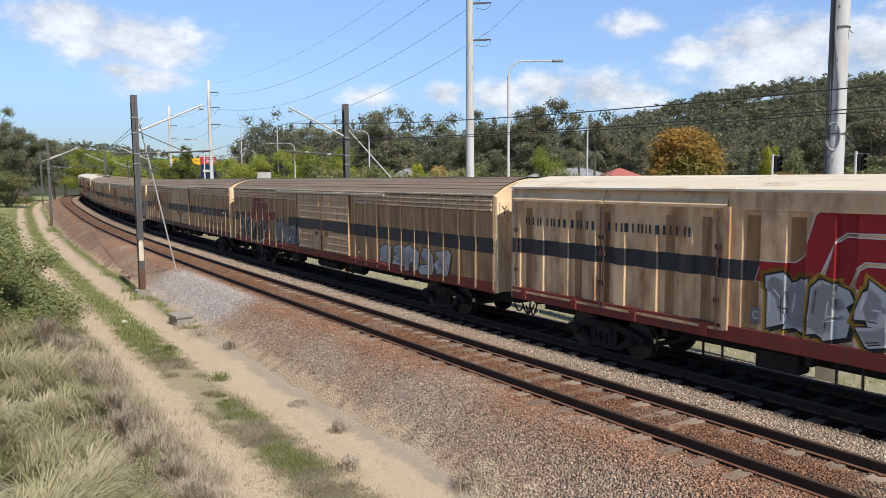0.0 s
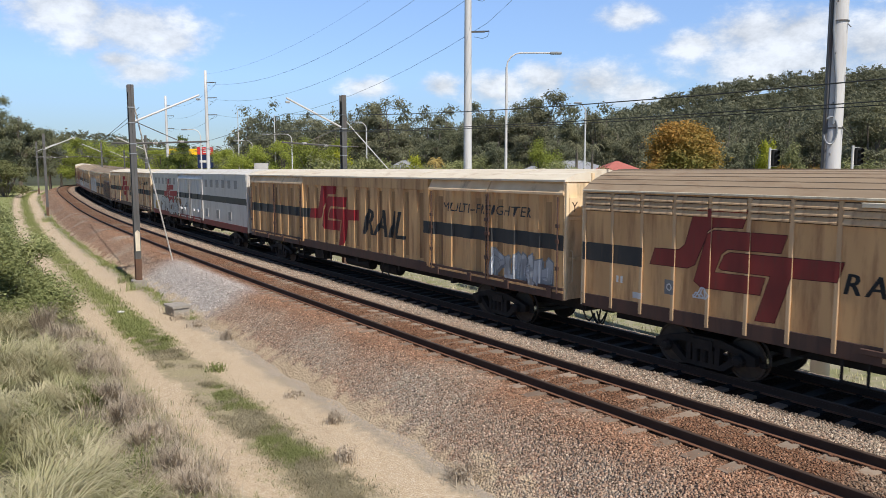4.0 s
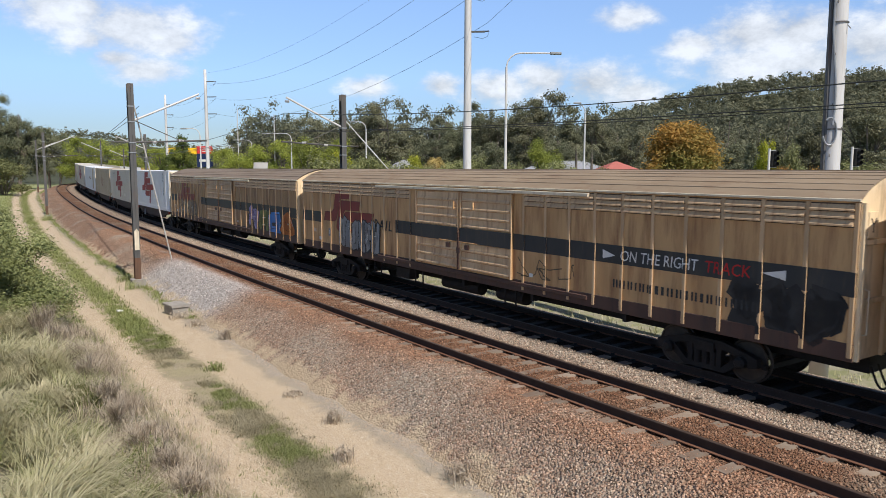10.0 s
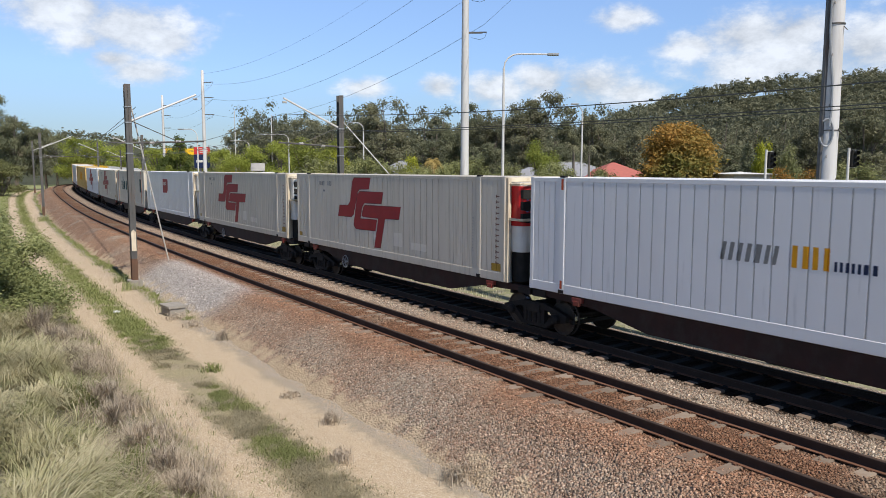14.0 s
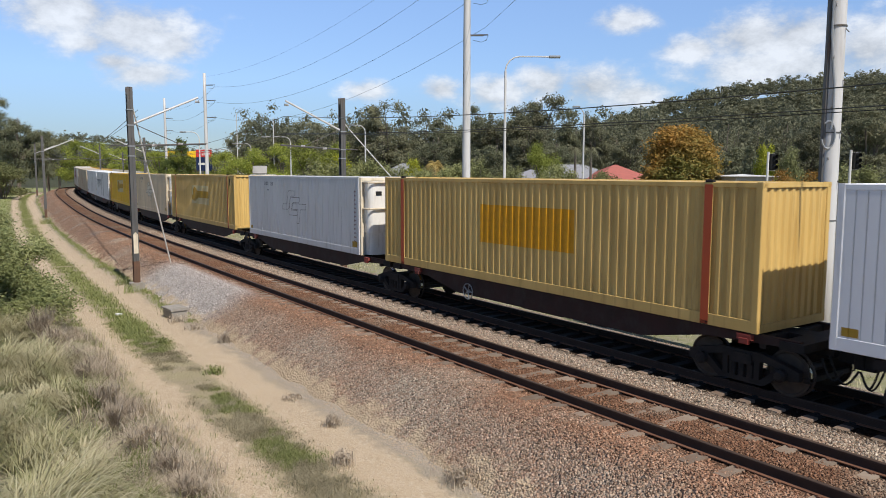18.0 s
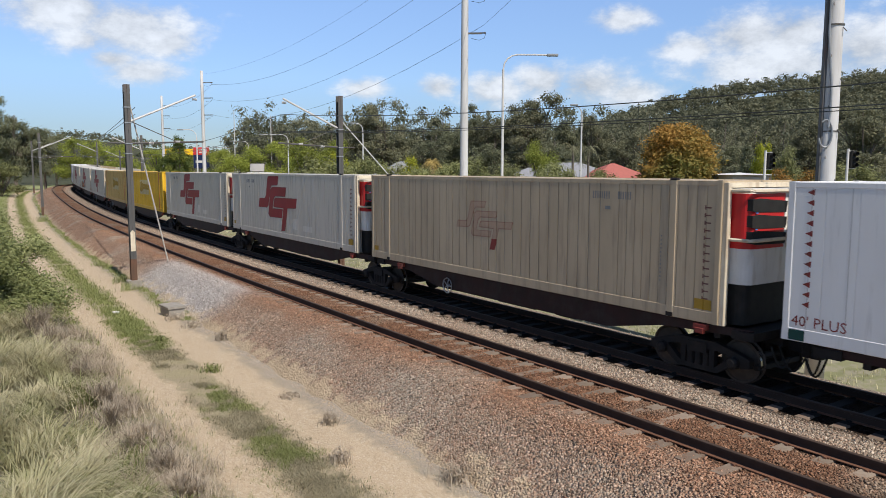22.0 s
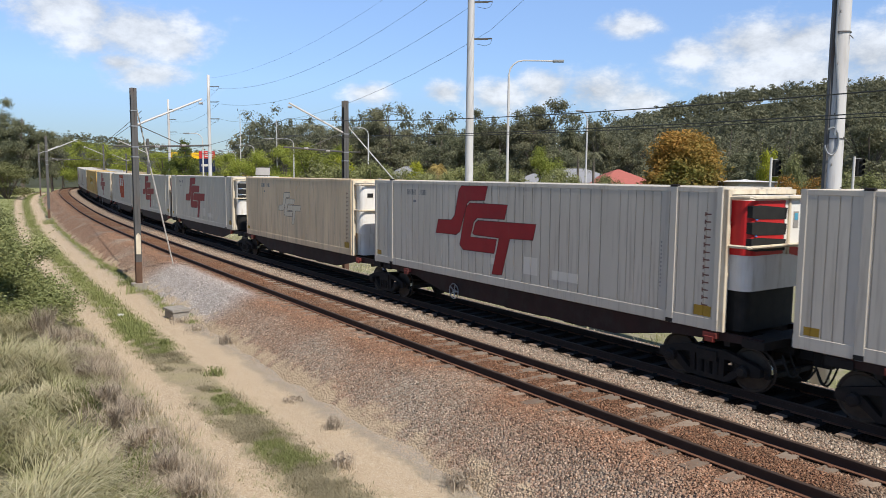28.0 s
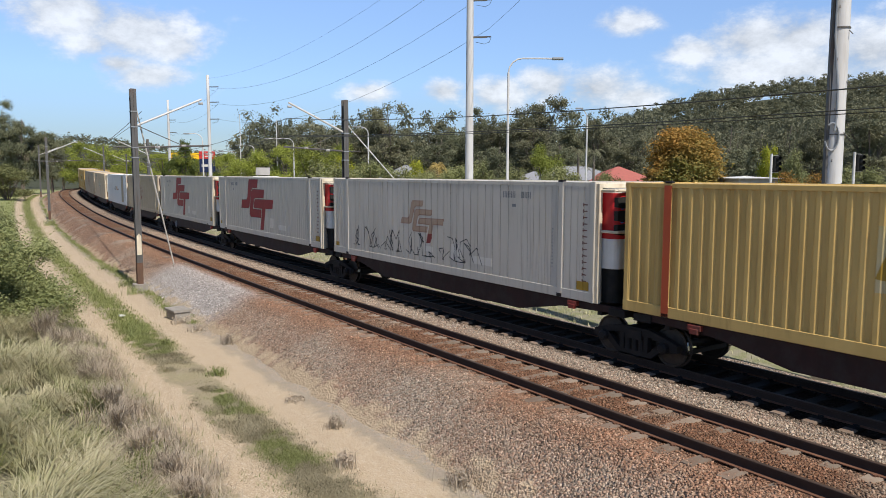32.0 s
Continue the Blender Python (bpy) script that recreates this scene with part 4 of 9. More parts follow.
def rail_run(name, o, parent):
    """One rail: foot and web rusty, the head worn."""
    ss = lin((-60, 0, 4), (0, 130, 2.5), (130, 481, 5))
    for nm, mat, prof in (("rail_web", "rail_side", [(-0.020, -0.165), (0.020, -0.165), (0.012, -0.145), (0.011, -0.055), (0.037, -0.045), (0.037, -0.012), (-0.037, -0.012), (-0.037, -0.045), (-0.011, -0.055), (-0.012, -0.145)]),
                          ("rail_foot", "rail_foot", [(-0.075, -0.188), (0.075, -0.188), (0.075, -0.174), (0.020, -0.162), (-0.020, -0.162), (-0.075, -0.174)]),
                          ("rail_head", "rail_top", [(-0.037, -0.012), (0.037, -0.012), (0.033, -0.002), (0.018, 0.002), (-0.018, 0.002), (-0.033, -0.002)])):
        sh = Shape()
        k = len(prof)
        for s in ss:
            for a, z in prof:
                sh.v.append(tuple(spot(np.array(s), o + a, z)))
        for i in range(len(ss) - 1):
            for j in range(k):
                sh.f.append((i * k + j, i * k + (j + 1) % k, (i + 1) * k + (j + 1) % k, (i + 1) * k + j))
        if nm == "rail_web":
            rail = part(name, sh, mat, parent)
        else:
            part(nm, sh, mat, rail, "worn running surface of the rail" if nm == "rail_head" else "rust-orange foot of the rail")


def build_tracks():
    sh = Shape()
    for y0, y1 in ((-1.02, 1.02), (-1.33, -1.02), (1.02, 1.33)):
        sh.prism([(-0.135, -0.36), (0.135, -0.36), (0.11, -0.186), (-0.11, -0.186)], "y", y0, y1)
    clips = Shape()
    for c in (-0.7525, 0.7525):
        for d in (-0.088, 0.088):
            clips.tube((-0.055, c + d, -0.166), (0.055, c + d, -0.166), 0.016, 0.016, 5)
            clips.box(-0.022, 0.022, c + d - 0.035, c + d + 0.045, -0.188, -0.155)
    for i, (o, label) in enumerate(((0.0, "rusty plain track on concrete sleepers"), (GAP, "track on concrete sleepers under the passing train"))):
        tr = thing("railway_track", label, "railway track", kind="structure")
        for c in (-0.7525, 0.7525):
            rail_run("rail", o + c, tr)
        me, cm = sh.mesh("sleeper"), clips.mesh("rail_clips")
        # far track: clips and sleepers coloured dark for the train's shade, ends left pale
        cm.materials.append(MAT["rail_foot" if i == 0 else "grime"])
        me.materials.append(MAT["sleeper" if i == 0 else "sleeper_shaded"])
        me.materials.append(MAT["sleeper"])
        for poly in me.polygons:
            if abs(poly.center.y) > 1.03:
                poly.material_index = 1
        far = Shape()
        s = 1.0
        k = 0
        while s < 330:
            x, y, _ = spot(np.array(s), o)
            a = heading(s)
            if k < 150:
                ob = new("sleeper", me)
                ob.parent = tr
                ob.matrix_basis = pose(x, y, grade(s) - 0.006 * (k * 7 % 3), 0, 0, math.degrees(a) + 0.4 * math.sin(k * 3.3))
                if k < 60:
                    new("rail_clips", cm).parent = ob
            else:
                m = pose(x, y, grade(s), 0, 0, math.degrees(a))
                n = len(far.v)
                far.v += [tuple(m @ Vector(v)) for v in sh.v[:8]]
                far.f += [tuple(n + j for j in f) for f in sh.f[:6]]
            s += 0.65
            k += 1
        tagged(part("sleepers_beyond", far, "sleeper" if i == 0 else "sleeper_shaded", tr), kind="stuff")


build_tracks()

# ---------- the train: tools ----------


def clip(poly, x, keep_right):
    out = []
    for (ax, az), (bx, bz) in zip(poly, poly[1:] + poly[:1]):
        ia, ib = (ax >= x, bx >= x) if keep_right else (ax <= x, bx <= x)
        if ia:
            out.append((ax, az))
        if ia != ib:
            k = (x - ax) / (bx - ax)
            out.append((x, az + k * (bz - az)))
    return out


def triangles(poly):
    if len(poly) <= 4:
        return [list(poly)]
    pts = [Vector((x, z, 0)) for x, z in poly]
    from mathutils.geometry import tessellate_polygon
    return [[poly[i] for i in t] for t in tessellate_polygon([pts])]


def paint(name, polys, prof, mat, parent, label="", off=0.004):
    """Paint on a side wall: flat pieces (x, z) laid over the wall's ribs and recesses."""
    sh, seen = Shape(), {}
    for poly in polys:
        for tri in triangles(poly):
            area = sum(a[0] * b[1] - b[0] * a[1] for a, b in zip(tri, tri[1:] + tri[:1]))
            if area < 0:
                tri = tri[::-1]
            x_lo, x_hi = min(p[0] for p in tri), max(p[0] for p in tri)
            for (xa, ya), (xb, yb) in zip(prof[:-1], prof[1:]):
                if xb - xa < 1e-4 or xb < x_lo or xa > x_hi:
                    continue
                q = clip(clip(tri, xa, True), xb, False)
                if len(q) >= 3:
                    ids = []
                    for x, z in q:
                        p = (round(x, 4), round(ya + (yb - ya) * (x - xa) / (xb - xa) - off, 4), round(z, 4))
                        if p not in seen:
                            seen[p] = len(sh.v)
                            sh.v.append(p)
                        if seen[p] not in ids:
                            ids.append(seen[p])
                    if len(ids) >= 3:
                        sh.f.append(tuple(ids))
    return part(name, sh, mat, parent, label) if sh.f else None


def rect(x0, x1, z0, z1, lean=0.0):
    return [(x0, z0), (x1, z0), (x1 + lean, z1), (x0 + lean, z1)]


def letters(text, height, lean=0.0):
    """The outline of a word as flat pieces, its foot at the origin."""
    c = bpy.data.curves.new("word", "FONT")
    c.body, c.size, c.shear = text, height / 0.70, lean
    c.resolution_u = 2
    ob = new("word", c)
    me = bpy.data.meshes.new_from_object(ob.evaluated_get(bpy.context.evaluated_depsgraph_get()))
    out = [[(me.vertices[i].co.x, me.vertices[i].co.y) for i in p.vertices] for p in me.polygons]
    bpy.data.objects.remove(ob)
    bpy.data.curves.remove(c)
    bpy.data.meshes.remove(me)
    return out


def moved(polys, x, z, k=1.0, w=1.0):
    return [[(x + px * k * w, z + pz * k) for px, pz in p] for p in polys]


def bold(polys, e):
    """The same flat pieces with heavier strokes."""
    return [[(x + d, z) for x, z in q] for d in (-e, 0.0, e) for q in polys]


def bars(x0, z0, h, widths, gap=0.4):
    """Plain bars in place of lettering: two thin uprights for a broad character, one for a narrow one."""
    out, x = [], x0
    for w in widths:
        if 0.55 < w * 1.0 < 1.4:
            out += [rect(x, x + w * h * 0.34, z0, z0 + h), rect(x + w * h * 0.66, x + w * h, z0, z0 + h)]
        else:
            out.append(rect(x, x + w * h, z0, z0 + h))
        x += (w + gap) * h
    return out


WORD_RAIL = letters("RAIL", 1.0, 0.3)
WORD_LETTERS = [letters(ch, 1.0, 0.2) for ch in "RAIL"]
WORD_FREIGHTER = letters("MULTI-FREIGHTER", 1.0, 0.15)
WORD_TRACK = letters("ON THE RIGHT", 1.0, 0.1)
WORD_TRACK2 = letters("TRACK", 1.0, 0.1)
WORD_Y = letters("Y", 1.0)
WORD_POSER = letters("POSER", 1.0)
WORD_PLUS = letters("40' PLUS", 1.0)


SKELETONS = [
    [((0.15, 0.0), (0.25, 1.0)), ((0.25, 0.95), (0.85, 0.70)), ((0.85, 0.70), (0.2, 0.45)), ((0.35, 0.45), (0.9, 0.0))],
    [((0.1, 0.1), (0.45, 0.95)), ((0.45, 0.95), (0.9, 0.05)), ((0.25, 0.35), (0.75, 0.35))],
    [((0.85, 0.9), (0.2, 0.8)), ((0.2, 0.8), (0.15, 0.2)), ((0.15, 0.2), (0.85, 0.1)), ((0.5, 0.48), (0.85, 0.45))],
    [((0.85, 0.95), (0.2, 0.85)), ((0.2, 0.8), (0.8, 0.5)), ((0.8, 0.5), (0.75, 0.12)), ((0.75, 0.12), (0.1, 0.05))],
    [((0.2, 0.0), (0.15, 1.0)), ((0.8, 0.05), (0.88, 1.0)), ((0.15, 0.5), (0.85, 0.55))],
    [((0.15, 0.95), (0.2, 0.2)), ((0.2, 0.15), (0.8, 0.15)), ((0.8, 0.15), (0.85, 0.95))],
    [((0.2, 0.0), (0.2, 0.95)), ((0.2, 0.95), (0.8, 0.8)), ((0.2, 0.5), (0.7, 0.52)), ((0.2, 0.05), (0.85, 0.1))],
    [((0.1, 0.95), (0.3, 0.1)), ((0.3, 0.1), (0.5, 0.7)), ((0.5, 0.7), (0.7, 0.1)), ((0.7, 0.1), (0.9, 0.95))],
]


def stroke(a, b, w0, w1, e=0.0):
    """A straight brush stroke with a slanted foot and a pointed head, grown by e."""
    (ax, az), (bx, bz) = a, b
    d = math.hypot(bx - ax, bz - az) or 1.0
    ux, uz = (bx - ax) / d, (bz - az) / d
    nx, nz = -uz, ux
    ax, az, bx, bz = ax - ux * e, az - uz * e, bx + ux * e, bz + uz * e
    w0, w1 = w0 + e, w1 + e
    return [(ax + nx * w0 - ux * w0 * 0.5, az + nz * w0 - uz * w0 * 0.5), (ax - nx * w0 + ux * w0 * 0.2, az - nz * w0 + uz * w0 * 0.2),
            (bx - nx * w1, bz - nz * w1), (bx + ux * w1 * 0.7 + nx * w1 * 0.3, bz + uz * w1 * 0.7 + nz * w1 * 0.3), (bx + nx * w1 * 0.9, bz + nz * w1 * 0.9)]


def spray(x0, x1, z0, z1, count, prof, fills, edge, parent, seed, label, halo=None, fat=0.20, rim=None, line=None):
    """Spray-painted angular shapes, side by side, unreadable: each with a cast edge, its fill, inner lines and a pale glint."""
    r = random.Random(seed)
    w, h = (x1 - x0) / count, z1 - z0
    tag = None
    if halo:
        tag = cloud(x0 - 0.15, x1 + 0.15, z0 - 0.05, z1 + 0.02, prof, halo, parent, label, r, rim)
    for i in range(count):
        a = x0 + (i - 0.14) * w
        lean, dz = r.uniform(-0.1, 0.2), r.uniform(-0.05, 0.05) * h
        fill = fills[i * len(fills) // count]
        f = min(w * 1.1, h) * fat * r.uniform(0.62, 0.76)
        edges, inner, glints, lines, rims = [], [], [], [], []
        first, second = r.sample(SKELETONS, 2)
        strokes = r.sample(first, min(3, len(first))) + [((1 - p[0], 1 - p[1]), (1 - q[0], 1 - q[1])) for p, q in r.sample(second, 2)]
        for (ua, va), (ub, vb) in strokes:
            j = [r.uniform(-0.07, 0.07) for _ in range(4)]
            pa = (a + f + (ua + j[0]) * (w * 1.28 - 2 * f) + lean * va * h * 0.4, z0 + f + (va + j[1]) * (h - 2 * f) + dz)
            pb = (a + f + (ub + j[2]) * (w * 1.28 - 2 * f) + lean * vb * h * 0.4, z0 + f + (vb + j[3]) * (h - 2 * f) + dz)
            w0, w1 = f * r.uniform(0.85, 1.2), f * r.uniform(0.8, 1.35)
            edges.append(stroke(pa, pb, w0, w1, 0.032))
            edges.append([(x + 0.07, z - 0.055) for x, z in stroke(pa, pb, w0, w1, 0.012)])
            inner.append(stroke(pa, pb, w0, w1))
            if rim and not halo:
                rims.append(stroke(pa, pb, w0, w1, 0.085))
            nx, nz = -(pb[1] - pa[1]), pb[0] - pa[0]
            d = math.hypot(nx, nz) or 1.0
            nx, nz = nx / d * f * 0.62, nz / d * f * 0.62
            mid = lambda k, q: (pa[0] + (pb[0] - pa[0]) * k + nx * q, pa[1] + (pb[1] - pa[1]) * k + nz * q)
            if r.random() < 0.6:
                lines.append(stroke(mid(0.1, -1), mid(r.uniform(0.5, 0.9), -1), 0.011, 0.011))
            if r.random() < 0.4:
                glints.append(stroke(mid(0.3, 1), mid(0.75, 1), 0.013, 0.013))
        off = 0.008 + 0.0018 * i
        if rims:
            ob = paint("spray_painting" if tag is None else "rim", rims, prof, rim, parent if tag is None else tag, label if tag is None else "", off=off)
            tag = tag or ob
        for poly in edges:
            ob = paint("spray_painting" if tag is None else "outline", [poly], prof, edge, parent if tag is None else tag, label if tag is None else "", off=off + 0.0004)
            tag = tag or ob
        paint("fill", inner, prof, fill, tag, off=off + 0.0008)
        if lines:
            paint("inner_line", lines, prof, line or edge, tag, off=off + 0.0012)
        if glints and fill != "tag_black":
            paint("glint", glints, prof, "tag_white", tag, off=off + 0.0016)
    return tag


def sprayed_word(polys, x, z, k, w, prof, fill, edge, parent, label):
    """A word in fat sprayed letters: its edge all round, then its fill."""
    flat = moved(polys, x, z, k, w)
    ring = [[(px + 0.06 * math.cos(q), pz + 0.06 * math.sin(q)) for px, pz in poly] for q in np.arange(0, 6.28, 0.785) for poly in flat]
    tag = paint("spray_painting", ring, prof, edge, parent, label, off=0.010)
    mid = [[(px + 0.025 * math.cos(q), pz + 0.025 * math.sin(q)) for px, pz in poly] for q in np.arange(0, 6.28, 1.57) for poly in flat]
    paint("fill", mid, prof, fill, tag, off=0.011)


def cloud(x0, x1, z0, z1, prof, mat, parent, label, r, rim=None):
    """A painted patch with a billowing edge."""
    n = max(5, int((x1 - x0) / 0.5))
    pts = [(x1, z0), (x1 + 0.1, z0 + 0.3 * (z1 - z0))]
    for i in range(n):
        a, b = x1 - (x1 - x0) * i / n, x1 - (x1 - x0) * (i + 1) / n
        top = z1 + r.uniform(-0.14, 0.12) - (0.35 * (z1 - z0) if i in (0, n - 1) else 0.0)
        rad = (a - b) / 2
        pts += [((a + b) / 2 + rad * math.cos(k), top + rad * 0.75 * math.sin(k) - rad * 0.4) for k in (0.15, 0.8, 1.57, 2.3, 3.0)]
    pts += [(x0 - 0.1, z0 + 0.3 * (z1 - z0)), (x0, z0), (x0 + 0.3 * (x1 - x0), z0 + 0.03), (x0 + 0.6 * (x1 - x0), z0 - 0.02)]
    if rim:
        tag = paint("spray_painting", [grown(pts, 0.035)], prof, rim, parent, label, off=0.005)
        paint("fill", [pts], prof, mat, tag, off=0.0065)
        return tag
    return paint("spray_painting", [pts], prof, mat, parent, label, off=0.0065)


def warning_plate(v, prof, x, z):
    """A small black plate with a white ring."""
    p = paint("marker_plate", [rect(x - 0.13, x + 0.13, z - 0.16, z + 0.16)], prof, "ink_grey", v, "small black plate with a white ring", 0.0075)
    ring = []
    for k in range(12):
        a, b = k * math.pi / 6, (k + 1) * math.pi / 6
        ring.append([(x + q * math.cos(c), z + q * math.sin(c)) for q, c in ((0.055, a), (0.085, a), (0.085, b), (0.055, b))])
    paint("ring", ring, prof, "chip_white", p, off=0.0085)


def flat_profile(L, y):
    return [(-L / 2, y), (L / 2, y)]


def rib_profile(L, y, ribs, w, d):
    out = [(-L / 2, y)]
    for x in ribs:
        out += [(x - w, y), (x - w + 0.0001, y - d), (x + w - 0.0001, y - d), (x + w, y)]
    return out + [(L / 2, y)]


def wave_profile(x0, x1, y, pitch, d, outer=0.36, slope=0.12):
    """Trapezoid corrugation, d deep inwards from y."""
    out, x = [(x0, y)], x0
    n = max(1, round((x1 - x0) / pitch))
    p = (x1 - x0) / n
    for i in range(n):
        a = x0 + i * p
        out += [(a + p * outer / 2, y), (a + p * (outer / 2 + slope), y + d), (a + p * (1 - outer / 2 - slope), y + d), (a + p * (1 - outer / 2), y)]
    return out + [(x1, y)]


def groove_profile(x0, x1, y, pitch, d=0.022, w=0.038):
    out = [(x0, y)]
    n = max(1, round((x1 - x0) / pitch))
    for i in range(1, n):
        a = x0 + (x1 - x0) * i / n
        out += [(a - w / 2, y), (a - w / 2 + 0.003, y + d), (a + w / 2 - 0.003, y + d), (a + w / 2, y)]
    return out + [(x1, y)]


def wall(prof, z0, z1, mirror=False):
    sh = Shape()
    for (xa, ya), (xb, yb) in zip(prof[:-1], prof[1:]):
        q = [(xa, ya, z0), (xb, yb, z0), (xb, yb, z1), (xa, ya, z1)]
        if mirror:
            q = [(x, -y, z) for x, y, z in q][::-1]
        sh.face(q)
    return sh


# ---------- bogies ----------


def bogie_meshes():
    f = Shape()
    for sy in (-1, 1):
        y0, y1 = (-1.06, -0.92) if sy < 0 else (0.92, 1.06)
        f.prism([(-1.25, 0.40), (-1.25, 0.58), (-1.0, 0.66), (-0.45, 0.80), (0.45, 0.80), (1.0, 0.66), (1.25, 0.58), (1.25, 0.40), (1.05, 0.36), (0.95, 0.52), (0.55, 0.62), (-0.55, 0.62), (-0.95, 0.52), (-1.05, 0.36)], "y", y0, y1)
        f.prism([(-0.95, 0.46), (-0.80, 0.56), (-0.42, 0.24), (0.42, 0.24), (0.80, 0.56), (0.95, 0.46), (0.50, 0.14), (-0.50, 0.14)], "y", y0, y1)
        for x in (-0.36, 0.36):
            f.box(x - 0.06, x + 0.06, y0, y1, 0.2, 0.66)
        for x in (-0.2, 0.0, 0.2):
            f.tube((x, (y0 + y1) / 2, 0.24), (x, (y0 + y1) / 2, 0.52), 0.085, 0.085, 8)
        for x in (-0.9, 0.9):
            f.tube((x, y0 - 0.10, 0.46), (x, y1 + 0.04, 0.46), 0.13, 0.13, 10)
            f.tube((x, y0 - 0.14, 0.46), (x, y0 - 0.10, 0.46), 0.08, 0.12, 10)
        f.box(-0.25, 0.25, y0 - 0.03, y1, 0.52, 0.74)
    f.box(-0.22, 0.22, -1.0, 1.0, 0.50, 0.78)
    for x in (-1.30, 1.30):
        f.box(x - 0.05, x + 0.05, -0.9, 0.9, 0.36, 0.46)
    w = Shape()
    ring = [(0.10, -0.07), (0.40, -0.05), (0.42, -0.065), (0.46, -0.065), (0.455, 0.045), (0.488, 0.055), (0.485, 0.075), (0.42, 0.075), (0.40, 0.05), (0.10, 0.07)]
    n = 28
    marks = []
    for sy in (-1, 1):
        k = len(w.v)
        for r, d in ring:
            for i in range(n):
                t = 2 * math.pi * i / n
                w.v.append((r * math.cos(t), sy * (0.7525 - d), 0.46 + r * math.sin(t)))
        for j in range(len(ring) - 1):
            for i in range(n):
                a, b = k + j * n + i, k + j * n + (i + 1) % n
                q = (a, b, b + n, a + n)
                marks.append((len(w.f), 1 if j == 3 else 0))
                w.f.append(q if sy > 0 else q[::-1])
    w.tube((0, -1.0, 0.46), (0, 1.0, 0.46), 0.085, 0.085, 10)
    wm = w.mesh("wheelset")
    wm.materials.append(MAT["wheel_face"]), wm.materials.append(MAT["tread"])
    for i, s in marks:
        wm.polygons[i].material_index = s
    fm = f.mesh("bogie")
    fm.materials.append(MAT["grime"])
    return fm, wm


BOGIE, WHEELSET = bogie_meshes()


def add_bogie(parent, x):
    b = new("bogie", BOGIE)
    b.parent = parent
    b.location = (x, 0, 0)
    b["label"] = "grimy three-piece bogie"
    for d in (-0.9, 0.9):
        w = new("wheelset", WHEELSET)
        w.parent = b
        w.location = (d, 0, 0)


def add_coupler(parent, x, way):
    """Coupler, draw box and the brake hoses that hang by it."""
    sh = Shape()
    sh.box(min(x, x + way * 0.42), max(x, x + way * 0.42), -0.09, 0.09, 0.72, 0.94, 0.02)
    sh.box(min(x + way * 0.30, x + way * 0.52), max(x + way * 0.30, x + way * 0.52), -0.15, 0.13, 0.66, 1.0, 0.03)
    part("coupler", sh, "grime", parent)
    h = Shape()
    for y, drop, reach in ((-0.45, 0.40, 0.50), (-0.72, 0.30, 0.34)):
        h.pipe([(x + way * reach * k / 8, y + 0.12 * k / 8, 0.88 - drop * math.sin(math.pi * k / 8) - 0.20 * k / 8) for k in range(9)], 0.022, 6)
    part("brake_hose", h, "black", parent, "hanging black rubber brake hose")


# ---------- vans ----------
LOGO_S = [(5.5, 2.87), (6.81, 2.88), (6.68, 2.47), (5.94, 2.45), (5.79, 2.34), (5.44, 1.47), (5.24, 1.36), (4.1, 1.34), (4.24, 1.77), (4.97, 1.79), (5.15, 1.94), (5.37, 2.74)]
LOGO_C = [(5.95, 2.36), (7.75, 2.37), (7.62, 1.96), (6.32, 1.94), (6.15, 1.8), (5.99, 1.33), (7.28, 1.35), (7.17, 0.94), (5.64, 0.92), (5.44, 1.05), (5.76, 2.23)]
LOGO_T = [(6.38, 1.85), (8.98, 1.89), (8.86, 1.46), (7.88, 1.43), (7.54, 0.35), (7.08, 0.32), (7.4, 1.41), (6.2, 1.42), (6.11, 1.46), (6.24, 1.77)]
LOGO = [LOGO_S, LOGO_C, LOGO_T]
VAN_L, LOUVRE_L, VAN_W = 23.35, 23.64, 1.40


def logo_at(x, z, k, w=1.0):
    """The three interlocked red shapes, their left tip at x, their foot at z."""
    return [[(x + (px - 4.15) * k * w, z + (pz - 0.28) * k) for px, pz in q] for q in LOGO]


def grown(poly, e):
    cx, cz = sum(p[0] for p in poly) / len(poly), sum(p[1] for p in poly) / len(poly)
    n = len(poly)
    out = []
    area = sum(a[0] * b[1] - b[0] * a[1] for a, b in zip(poly, poly[1:] + poly[:1]))
    for i in range(n):
        (ax, az), (bx, bz), (qx, qz) = poly[i - 1], poly[i], poly[(i + 1) % n]
        d1, d2 = Vector((bx - ax, bz - az)).normalized(), Vector((qx - bx, qz - bz)).normalized()
        nn = Vector((d1.y + d2.y, -d1.x - d2.x))
        nn = nn.normalized() if nn.length > 1e-6 else Vector((d1.y, -d1.x))
        out.append((bx + nn.x * e * (1 if area > 0 else -1), bz + nn.y * e * (1 if area > 0 else -1)))
    return out


def arch(y_half, z_eave, rise, n=10):
    return [(-y_half + 2 * y_half * i / n, z_eave + rise * math.sin(math.pi * i / n) ** 0.8) for i in range(n + 1)]


